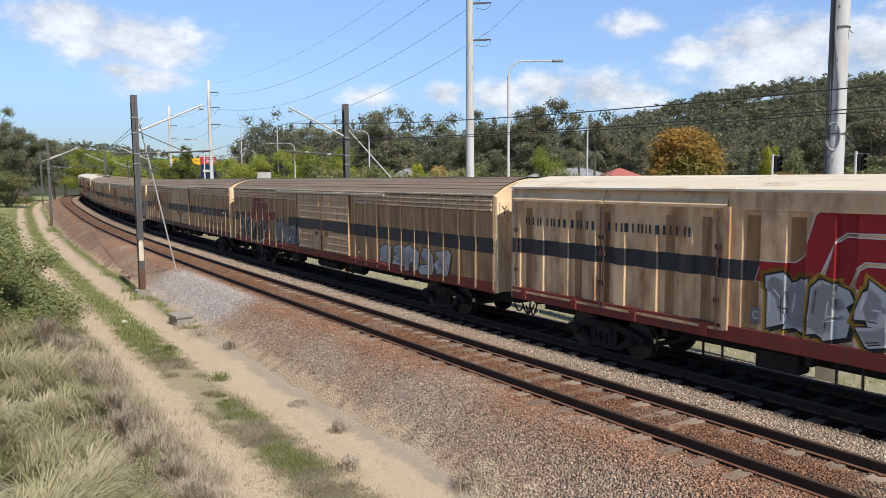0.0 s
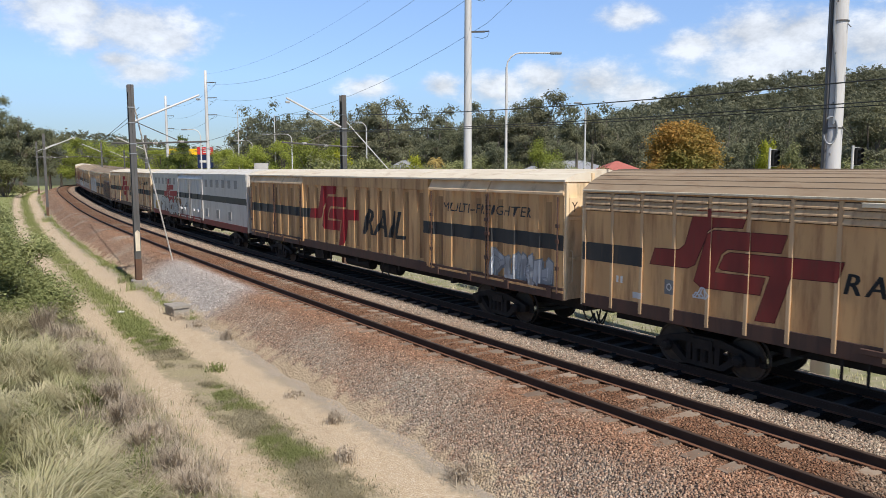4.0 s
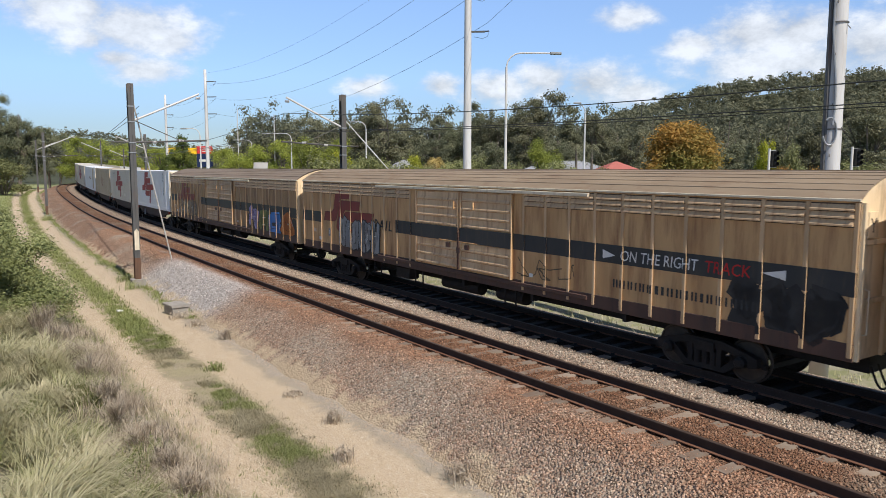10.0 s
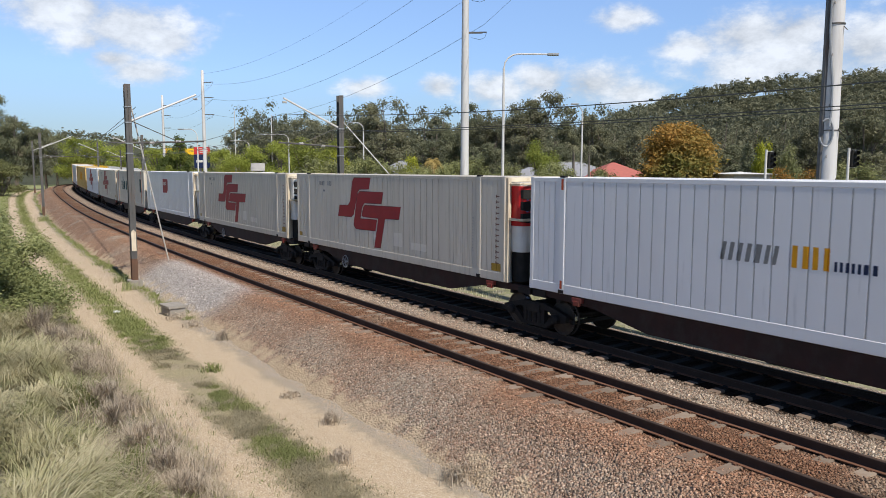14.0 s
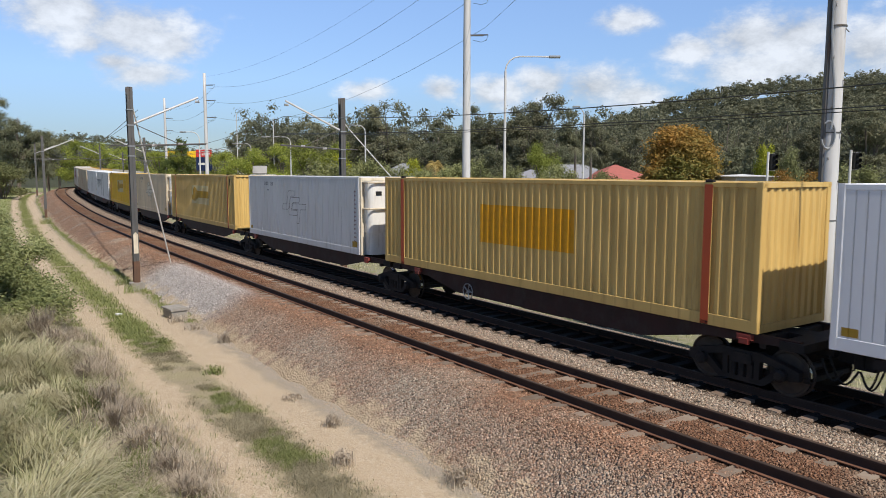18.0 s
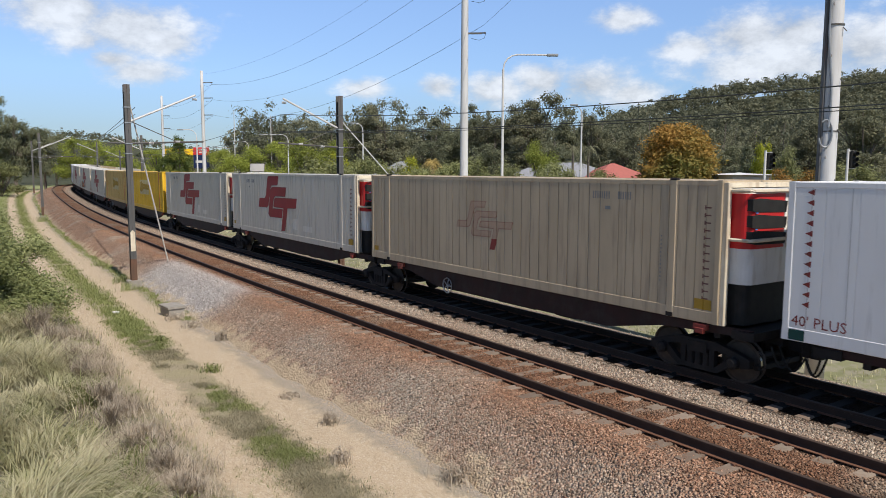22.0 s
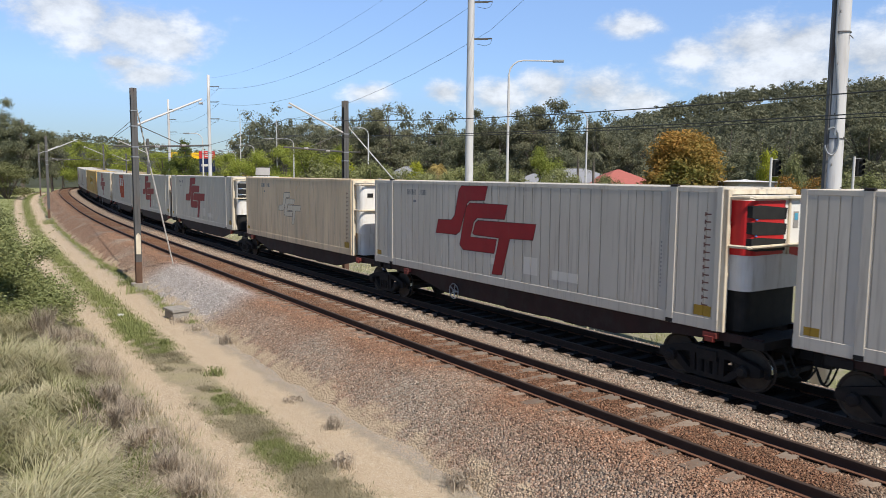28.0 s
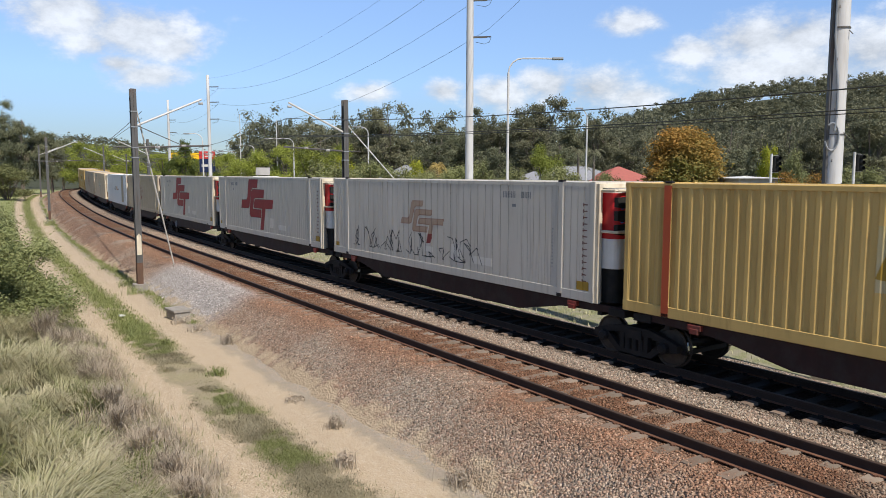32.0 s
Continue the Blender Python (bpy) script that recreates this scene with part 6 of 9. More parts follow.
def reefer_unit(c, L, style):
    """The cooling unit at a container's front end, in its steel frame."""
    x0 = L / 2
    fr = Shape()
    for y in (-1.17, 1.17):
        fr.box(x0, x0 + 0.12, y - 0.06, y + 0.06, 0.0, 2.96, 0.012)
    fr.box(x0, x0 + 0.12, -1.2, 1.2, 2.86, 2.96)
    unit = part("cooling_unit", fr, "unit_cream", c, {"red": "cooling unit with a red grille over a white fairing", "white": "white cooling unit with a red side panel", "dark": "white cooling unit with dark grilles", "plain": "open white cooling unit with grilles"}[style])
    for z in (1.80, 2.80):
        rl = Shape()
        rl.pipe([(x0 + 0.06, -1.15, z), (x0 + 0.56, -1.15, z), (x0 + 0.60, -1.10, z), (x0 + 0.60, 1.10, z), (x0 + 0.56, 1.15, z), (x0 + 0.06, 1.15, z)], 0.038, 6)
        part("guard_rail", rl, "unit_cream", unit)

    def front(y0, y1, deep):
        """The fairing's plan between two sides: rounded at the corners."""
        pts = [(x0 + 0.02, y1), (x0 + 0.02, y0)]
        for k in range(6):
            q = k * math.pi / 10
            pts.append((x0 + deep - 0.22 + 0.22 * math.sin(q), y0 + 0.22 - 0.22 * math.cos(q)))
        for k in range(6):
            q = math.pi / 2 - k * math.pi / 10
            pts.append((x0 + deep - 0.22 + 0.22 * math.sin(q), y1 - 0.22 + 0.22 * math.cos(q)))
        return pts

    body = Shape()
    body.prism(front(-1.06, 1.06, 0.52), "z", 0.88, 2.84)
    part("fairing", body, "unit_white", unit)
    low = Shape()
    low.prism(front(-0.98, 0.98, 0.42), "z", 0.02, 0.87)
    part("lower_housing", low, "black" if style != "white" else "unit_white", unit)
    if style in ("red", "dark"):
        tone = "unit_red" if style == "red" else "unit_white"
        g = Shape()
        g.prism(front(-1.07, 0.30, 0.54), "z", 1.62, 2.74)
        gr = part("grille", g, tone, unit)
        sw = Shape()
        for k in range(8):
            a, b = 0.28 + k * 0.1, 0.28 + (k + 1) * 0.1
            lo, hi = 1.62 - 0.10 * math.sin(k / 7 * 1.6), 1.76 - 0.06 * k / 7
            sw.box(x0 + 0.3, x0 + 0.534, a, b, lo, hi)
        part("sweep", sw, tone, unit)
        for k in range(3):
            z = 1.72 + 0.33 * k
            s = Shape()
            s.prism([(-1.04, z + 0.02), (-0.90, z - 0.01), (0.16, z - 0.03), (0.20, z + 0.20), (-0.80, z + 0.27), (-1.04, z + 0.25)], "x", x0 + 0.28, x0 + 0.552)
            slot = part("louvre", s, "black", gr)
            if k:
                lp = Shape()
                lp.box(x0 + 0.553, x0 + 0.562, -0.93, -0.86, z - 0.035, z - 0.012)
                part("marker_lamp", lp, "tag_blue", slot, "tiny blue marker lamp")
        fr2 = Shape()
        fr2.box(x0 + 0.3, x0 + 0.556, 0.26, 0.34, 1.60, 2.80, 0.01)
        part("mullion", fr2, "unit_cream", unit)
    elif style == "white":
        g = Shape()
        g.box(x0 + 0.30, x0 + 0.535, -0.35, 0.55, 1.75, 2.70, 0.02)
        part("panel", g, "unit_red", unit, "red panel")
        k = Shape()
        k.box(x0 + 0.40, x0 + 0.535, -0.80, -0.55, 2.30, 2.46)
        part("gauge", k, "black", unit)
    else:
        for i in range(6):
            k = Shape()
            k.box(x0 + 0.40, x0 + 0.535, -0.2, 0.8, 1.70 + i * 0.17, 1.80 + i * 0.17)
            part("louvre", k, "black", unit)
    gd = Shape()
    gd.box(x0 + 0.40, x0 + 0.53, 0.48, 0.66, 2.15, 2.50)
    gd = part("control_panel", gd, "silver_dark", unit)
    ds = Shape()
    ds.box(x0 + 0.42, x0 + 0.535, 0.51, 0.63, 2.32, 2.46)
    part("display", ds, "tag_teal", gd)


def container(paint_mat, side="groove", end="red", L=BOX_L, logo=None, fine=True):
    """A container, its foot at z = 0, front end at +x. Returns it and its side profile."""
    c = thing("container", "", "container")
    W, H = BOX_W, BOX_H
    h = L / 2
    if side == "groove":
        prof = groove_profile(-h + 0.12, -h + 1.55, -W, 0.20, 0.018, 0.022)[:-1] + groove_profile(-h + 1.55, h - 3.0, -W, 0.365)[:-1] + groove_profile(h - 3.0, h - 0.12, -W, 0.24, 0.018, 0.022)
    elif side == "wave":
        prof = wave_profile(-h + 0.12, h - 0.12, -W, 0.28, 0.045, 0.30, 0.17)
    else:
        prof = groove_profile(-h + 0.12, h - 0.12, -W, 0.60, 0.010, 0.020)
    part("side_panel", wall(prof, 0.24, H - 0.10), paint_mat, c)
    part("side_panel", wall(prof, 0.24, H - 0.10, mirror=True), paint_mat, c)
    if side == "groove":
        g = Shape()
        for (xa, ya), (xb, yb) in zip(prof[:-1], prof[1:]):
            if ya > -W + 0.005 and yb > -W + 0.005:
                g.face([(xa, ya - 0.003, 0.25), (xb, yb - 0.003, 0.25), (xb, yb - 0.003, H - 0.11), (xa, ya - 0.003, H - 0.11)])
        part("panel_joint", g, "groove_pale" if paint_mat == "white_clean" else "groove", c, "grimy joints between the panels")
    rails = Shape()
    for y0, y1 in ((-W - 0.006, -W + 0.06), (W - 0.06, W + 0.006)):
        rails.box(-h, h, y0, y1, H - 0.11, H, 0.012)
    part("top_rail", rails, paint_mat, c)
    rails = Shape()
    for y0, y1 in ((-W - 0.008, -W + 0.06), (W - 0.06, W + 0.008)):
        rails.box(-h, h, y0, y1, 0.0, 0.25, 0.012)
    part("bottom_rail", rails, paint_mat, c)
    for x in (-h, h - 0.14):
        for y in (-W - 0.01, W - 0.13):
            p = Shape()
            p.box(x, x + 0.14, y, y + 0.14, 0.0, H + 0.005, 0.015)
            part("corner_post", p, paint_mat, c)
    for x in (-h + 1.22, h - 1.22) if side != "smooth" and L > 13 else ():
        p = Shape()
        p.box(x - 0.09, x + 0.09, -W - 0.014, -W + 0.02, 0.0, H, 0.01)
        part("lifting_post", p, paint_mat, c)
        q = Shape()
        q.box(x - 0.09, x + 0.09, -W - 0.02, -W + 0.08, H - 0.02, H + 0.05, 0.02)
        part("casting", q, "grime", c)
        q = Shape()
        q.box(x - 0.09, x + 0.09, -W - 0.022, -W + 0.08, 0.0, 0.10, 0.01)
        part("casting", q, "grime", c)
    rf = Shape()
    rf.box(-h + 0.02, h - 0.02, -W + 0.05, W - 0.05, H - 0.06, H - 0.015)
    rf.box(-h + 0.05, h - 0.05, -W + 0.05, W - 0.05, 0.08, 0.14)
    part("roof", rf, paint_mat, c)
    for way in (-1, 1):
        x = way * (h - 0.03)
        ep = wave_profile(-W + 0.12, W - 0.12, 0.0, 0.25, 0.04, 0.30, 0.17)
        sh = Shape()
        for (ya, da), (yb, db) in zip(ep[:-1], ep[1:]):
            q = [(x - way * da, ya, 0.16), (x - way * db, yb, 0.16), (x - way * db, yb, H - 0.06), (x - way * da, ya, H - 0.06)]
            sh.face(q if way > 0 else q[::-1])
        sh.box(min(x, x + way * 0.03), max(x, x + way * 0.03), -W, W, 0.0, 0.17)
        sh.box(min(x, x + way * 0.03), max(x, x + way * 0.03), -W, W, H - 0.10, H)
        part("end_panel", sh, paint_mat, c)
    if end != "none":
        reefer_unit(c, L, end)
    if fine:
        sx = 3.75 if logo == "faint" else -h + 2.3
        q = [rect(h - 0.38, h - 0.25, 0.50 + 0.16 * i, 0.53 + 0.16 * i) for i in range(13)]
        q += [rect(h - 0.41, h - 0.375, 0.47 + 0.16 * i, 0.56 + 0.16 * i) for i in range(13)]
        if paint_mat == "cream":
            for x0, x1, z0, z1 in ((1.15, 1.72, 0.50, 0.98), (2.3, 3.25, 0.48, 0.72), (-0.35, 0.1, 0.62, 0.8)):
                paint("repair_patch", [rect(x0, x1, z0, z1)], prof, "cream_patch", c, "small pale repair patch", 0.0035)
        tagged(paint("ladder_mark", q, prof, "ladder_ink", c, "column of small dark red marks", 0.004), kind="stuff")
        tagged(paint("stencil", [rect(h - 1.52, h - 1.49, 0.75 + 0.09 * i, 0.79 + 0.09 * i) for i in range(12)], prof, "ink_grey", c, "small upright stencilled line", 0.004), kind="stuff")
        for q in (rect(h - 0.60, h - 0.16, 0.28, 0.50), rect(-h + 0.20, -h + 0.50, 0.28, 0.44)):
            paint("label", [q], prof, "label_yellow", c, "yellow label", 0.005)
        for q in bars(sx, 2.53, 0.18, (0.6, 0.6, 0.6, 0.6), 0.2) + bars(sx + 0.8, 2.53, 0.18, (0.6, 0.6, 0.6), 0.2) + bars(sx + 0.4, 2.28, 0.08, (2.2,)):
            paint("letter_bar", [q], prof, "ink_grey", c, off=0.004)
    if logo:
        mat, edge = {"red": ("logo", "logo_edge"), "faint": ("logo_faint", None), "outline": ("logo_pale", None)}[logo]
        k = {"red": 1.0, "faint": 0.56, "outline": 0.57}[logo]
        pieces = [[((x - 6.54) * k + (-0.62 if logo == "faint" else -0.2), (z - 1.6) * k + 1.6) for x, z in q] if k < 1 else [(x - h, z) for x, z in q] for q in LOGO]
        if edge:
            paint("emblem_edge", [grown(q, 0.02) for q in pieces], flat_profile(L, -W), edge, c, off=0.0035)
            paint_each("emblem", pieces, flat_profile(L, -W), mat, c, "part of a large red interlocked emblem", 0.006)
        elif logo == "faint":
            paint_each("emblem", [grown(q, -0.02) for q in pieces], prof, mat, c, "worn brown ghost of an emblem", 0.004)
            paint_each("emblem_fill", [grown(q, -0.055) for q in pieces], prof, "logo_ghost", c, "paler inside of a worn emblem", 0.0055)
            leg = [((x - 6.54) * k - 0.62, (z - 1.6) * k + 1.6) for x, z in ((7.72, 0.93), (7.54, 0.37), (7.10, 0.34), (7.27, 0.91))]
            paint("emblem_foot", [leg], prof, "maroon", c, "still red foot of the emblem", 0.007)
        else:
            for q in pieces:
                line = []
                for (ax, az), (bx, bz) in zip(q, q[1:] + q[:1]):
                    d = math.hypot(bx - ax, bz - az) or 1
                    nx, nz = -(bz - az) / d * 0.012, (bx - ax) / d * 0.012
                    line.append([(ax - nx, az - nz), (bx - nx, bz - nz), (bx + nx, bz + nz), (ax + nx, az + nz)])
                if paint_mat == "cream_stained":
                    paint("emblem", [q], prof, mat, c, "faint pale emblem, thinly outlined", 0.004)
                paint("emblem_outline", line, prof, "outline", c, "thin dark outline of an emblem", off=0.006)
    return c, prof


def stripes(c, prof, L=BOX_L):
    h = L / 2
    for x in (-h + 1.22, h - 1.22):
        paint("post_stripe", [rect(x - 0.10, x + 0.10, 0.02, BOX_H - 0.05)], flat_profile(L, -BOX_W - 0.018), "orange_red", c, "orange-red vertical stripe", 0.004)


KINDS = {}


def paint_each(name, polys, prof, mat, parent, label="", off=0.004):
    """Like paint, each piece a part of its own."""
    for q in polys:
        paint(name, [q], prof, mat, parent, label, off)


def make_kinds():
    def keep(key, pair, label, group):
        tagged(pair[0], label, "container", group)
        KINDS[key] = pair[0]

    cream_label = "cream grooved container with a large red emblem and cooling unit"
    keep("A", container("cream", logo="red"), cream_label, "cream emblem containers")
    d, p = container("white_clean", end="dark", logo="red", fine=False)
    for i in range(7):
        for x in (5.27, 5.37):
            paint("letter_bar", [rect(x, x + 0.045, 2.62 - 0.245 * i, 2.80 - 0.245 * i)], p, "ink", d, off=0.005)
    paint("letter_bar", [rect(4.93, 5.18, 2.20, 2.28)], p, "ink_grey", d, off=0.005)
    paint("label", [rect(-BOX_L / 2 + 0.20, -BOX_L / 2 + 0.50, 0.28, 0.44)], p, "label_yellow", d, "yellow label", 0.005)
    keep("B", (d, p), "clean white container with a large red emblem and dark cooling unit", "white emblem containers")
    keep("C", container("cream_dirty", logo="faint"), "grimy cream container with a worn brown emblem and red cooling unit", "worn containers")
    d, p = container("white_clean", end="red", fine=False)
    for q in bars(-1.5, 1.38, 0.37, (0.75, 0.8, 0.35, 0.7), 0.24):
        paint("brand_mark", [[(x + 0.15 * (z - 1.38), z) for x, z in q]], p, "ink_grey", d, "grey lettering")
    for q in bars(0.04, 1.37, 0.42, (0.75, 0.75), 0.2):
        paint("brand_mark", [q], p, "orange", d, "orange lettering")
    for q in bars(0.84, 1.38, 0.18, (0.3, 0.9, 0.9, 1.3), 0.25):
        paint("brand_mark", [q], p, "sign_navy", d, "navy lettering")
    for x in (-BOX_L / 2 + 1.22, BOX_L / 2 - 1.22):
        for z0, z1 in ((0.12, 0.34), (2.68, 2.96)):
            paint("post_stripe", [rect(x - 0.04, x + 0.04, z0, z1)], flat_profile(BOX_L, -BOX_W - 0.016), "orange_red", d, "short red stripe", 0.004)
    paint("dirty_band", [rect(3.75, 5.25, 0.26, 2.88)], p, "cream_dirty", d, "grimy upright band", 0.0035)
    tagged(paint("ladder_mark", [rect(6.72, 6.80, 0.5 + 0.2 * i, 0.57 + 0.2 * i) for i in range(12)], p, "ink", d, "column of small black dots", 0.005), kind="stuff")
    keep("D", (d, p), "clean white container with small grey and orange lettering", "white containers")
    keep("E", container("cream", end="dark", logo="red"), "cream container with red emblem and white cooling unit", "cream emblem containers")
    d, p = container("white", end="white", fine=False)
    paint("brand_mark", [[(-1.5, 1.45), (-0.2, 1.45), (0.1, 1.75), (0.1, 2.45), (-1.5, 2.45)]], p, "logo", d, "red block")
    paint_each("brand_mark", bars(-1.3, 2.0, 0.24, (0.9, 0.9, 0.9), 0.3), p, "chip_white", d, off=0.008)
    keep("F", (d, p), "white container with a small red block and white cooling unit", "white containers")
    d, p = container("cream", side="wave", end="none", fine=False)
    stripes(d, p)
    paint_each("brand_mark", bars(-4.5, 1.25, 0.80, (0.95, 0.75, 0.75, 0.22, 0.95, 0.75, 0.45, 0.35, 0.7, 0.6), 0.22), p, "dark_green", d, "large dark green lettering")
    paint_each("brand_mark", [rect(-3.62, -3.44, 2.05, 2.45), rect(5.2, 6.0, 1.2, 2.3)], p, "dark_green", d)
    keep("G", (d, p), "pale corrugated container with large dark green lettering", "corrugated containers")
    d, p = container("yellow", side="wave", end="none", fine=False)
    stripes(d, p)
    paint("brand_mark", [rect(-1.73, 2.21, 1.13, 2.25)], p, "orange", d, "orange block")
    keep("Y1", (d, p), "dull yellow corrugated container with an orange block", "yellow containers")
    for key, mat in (("Y2", "yellow"), ("Y3", "yellow_bright")):
        d, p = container(mat, side="wave", end="none", fine=False)
        stripes(d, p)
        paint("worn_patch", [rect(-1.72, 2.2, 1.16, 2.32)], p, "yellow_worn", d, "pale patch of a worn-off decal", 0.003)
        paint_each("brand_mark", [[(-1.72, 1.40), (-1.5, 2.05), (-1.0, 2.25), (-0.4, 2.0), (-0.4, 1.5), (-1.1, 1.3)], rect(-0.3, 2.2, 1.55, 1.98)], p, "label_yellow", d, "dull yellow worn decal", 0.006)
        paint("post_stripe", [rect(BOX_L / 2 - 0.9, BOX_L / 2 - 0.8, 2.4, 2.8)], p, "black", d)
        keep(key, (d, p), "yellow corrugated container with orange stripes and a worn decal", "yellow containers")
    keep("W", container("white_worn", end="white", logo="outline", fine=True, L=12.5), "white container with a grey outlined emblem and red-panelled cooling unit", "white containers")
    keep("V", container("cream_stained", end="white", logo="outline", L=12.5), "grimy cream container with a grey outlined emblem and white cooling unit", "worn containers")
    d, p = container("white", side="smooth", end="plain", L=12.2, fine=False)
    h = 6.1
    paint_each("panel_seam", [rect(-h + 0.45 + 0.72 * i, -h + 0.465 + 0.72 * i, 0.26, 2.9) for i in range(17) if -h + 0.465 + 0.72 * i < h - 0.2], p, "logo_grey", d, off=0.0022)
    paint_each("worn_patch", [rect(-1.2, -0.62, 0.26, 2.82), rect(0.46, 1.04, 0.26, 2.84)], p, "logo_grey", d, "grey upright band", 0.003)
    r = random.Random(4)
    torn = [rect(-5.5 + i * 0.157, -5.345 + i * 0.157, 2.0 - r.uniform(0.05, 1.0) * r.random() - 0.7 * (i % 5 == 2), 2.11) for i in range(25)]
    paint_each("brand_mark", torn, p, "ink_grey", d, "torn grey lettering", 0.005)
    paint("lettering", moved(WORD_PLUS, 4.66, 0.36, 0.23), p, "maroon", d, "lettering 40' PLUS", 0.005)
    for q in [rect(5.14, 5.25, 1.12 + 0.21 * i, 1.26 + 0.21 * i) for i in range(8)]:
        paint("letter_bar", [q], p, "ink", d, off=0.005)
    tagged(paint("ladder_mark", [[(5.62, 0.70 + 0.185 * i), (5.52, 0.76 + 0.185 * i), (5.52, 0.72 + 0.185 * i), (5.43, 0.72 + 0.185 * i), (5.43, 0.68 + 0.185 * i), (5.52, 0.68 + 0.185 * i), (5.52, 0.64 + 0.185 * i)] for i in range(12)], p, "maroon", d, "column of small red marks", 0.005), kind="stuff")
    paint("label", [rect(5.16, 5.44, 0.66, 0.98)], p, "label_yellow", d, "yellow label", 0.006)
    keep("R1", (d, p), "white smooth-sided cooled container with torn grey lettering", "white containers")
    d, p = container("white", side="smooth", end="none", L=12.2, fine=False)
    paint_each("panel_seam", [rect(-h + 0.45 + 0.72 * i, -h + 0.465 + 0.72 * i, 0.26, 2.9) for i in range(17) if -h + 0.465 + 0.72 * i < h - 0.2], p, "logo_grey", d, off=0.0022)
    paint_each("worn_patch", [rect(a, a + 0.19, 0.26, 2.88) for a in (-1.1, -0.62, 0.66, 1.12)], p, "logo_grey", d, "grey upright band", 0.003)
    for q in [rect(5.64, 5.74, 1.14 + 0.19 * i, 1.26 + 0.19 * i) for i in range(8)]:
        paint("letter_bar", [q], p, "ink_grey", d, off=0.005)
    paint("label", [rect(5.36, 5.66, 0.67, 0.99)], p, "label_yellow", d, "yellow label", 0.006)
    paint("lettering", moved(WORD_PLUS, -h + 0.18, 0.30, 0.20), p, "maroon", d, "red lettering 40' PLUS", 0.005)
    tagged(paint("ladder_mark", [[(-h + 0.36, 0.72 + 0.19 * i), (-h + 0.50, 0.66 + 0.19 * i), (-h + 0.50, 0.78 + 0.19 * i)] for i in range(12)], p, "maroon", d, "column of small red arrows", 0.005), kind="stuff")
    paint("label", [rect(-h + 0.14, -h + 0.45, 0.02, 0.22)], flat_profile(12.2, -BOX_W - 0.010), "dark_green", d, "green corner patch", 0.004)
    keep("R2", (d, p), "white smooth-sided container with two grey bands", "white containers")
    d, p = container("cream", logo="red")
    spray(-5.0, -0.9, 0.20, 1.10, 4, p, ["tag_orange"], "tag_brown", d, 12, "orange spray-painted shapes with a blue edge", halo="tag_teal")
    keep("AG", (d, p), "cream container with a red emblem and orange spray paint", "cream emblem containers")
    d, p = container("white", end="dark", logo="red")
    scribble(d, p, -6.6, -4.4, 0.9, 2.5, 21)
    keep("BG", (d, p), "white container with a red emblem and thin black scrawls", "white emblem containers")
    d, p = container("cream", side="wave", end="none", fine=False)
    paint("brand_mark", [[(-1.49, 1.52), (-0.68, 0.63), (1.66, 0.65), (1.68, 2.16), (1.0, 2.87), (-1.46, 2.88)]], p, "orange_red", d, "large red block")
    paint_each("brand_mark", bars(-1.28, 1.80, 0.78, (0.72, 0.72, 0.72), 0.22), p, "chip_white", d, "white marks on the red block", 0.008)
    e = Shape()
    e.box(BOX_L / 2 + 0.004, BOX_L / 2 + 0.010, -0.9, 0.1, 1.7, 2.6)
    part("brand_mark", e, "orange_red", d, "red block on the end")
    keep("S", (d, p), "white corrugated container with a large red block", "corrugated containers")
    d, p = container("cream", logo="faint")
    scribble(d, p, -5.6, 2.8, 0.45, 1.20, 31, 19, "ink")
    keep("CG", (d, p), "cream container with a worn emblem and grey outlined spray paint", "worn containers")


def scribble(c, prof, x0, x1, z0, z1, seed, count=6, mat="ink_grey"):
    """Thin outlined scrawl, unreadable."""
    r = random.Random(seed)
    lines = []
    w = (x1 - x0) / count
    for i in range(count):
        x, z = x0 + i * w, z0 + r.uniform(0, 0.3) * (z1 - z0)
        for k in range(6):
            nx = min(max(x + r.uniform(-0.7, 0.9) * w, x0), x1)
            nz = min(max(z + r.uniform(-0.9, 0.9) * (z1 - z0), z0), z1)
            d = math.hypot(nx - x, nz - z) or 1
            ex, ez = -(nz - z) / d * 0.014, (nx - x) / d * 0.014
            lines.append([(x - ex, z - ez), (nx - ex, nz - ez), (nx + ex, nz + ez), (x + ex, z + ez)])
            x, z = nx, nz
    paint("spray_painting", lines, prof, mat, c, "thin scrawl of spray paint", 0.007)


make_kinds()

# ---------- container wagons ----------


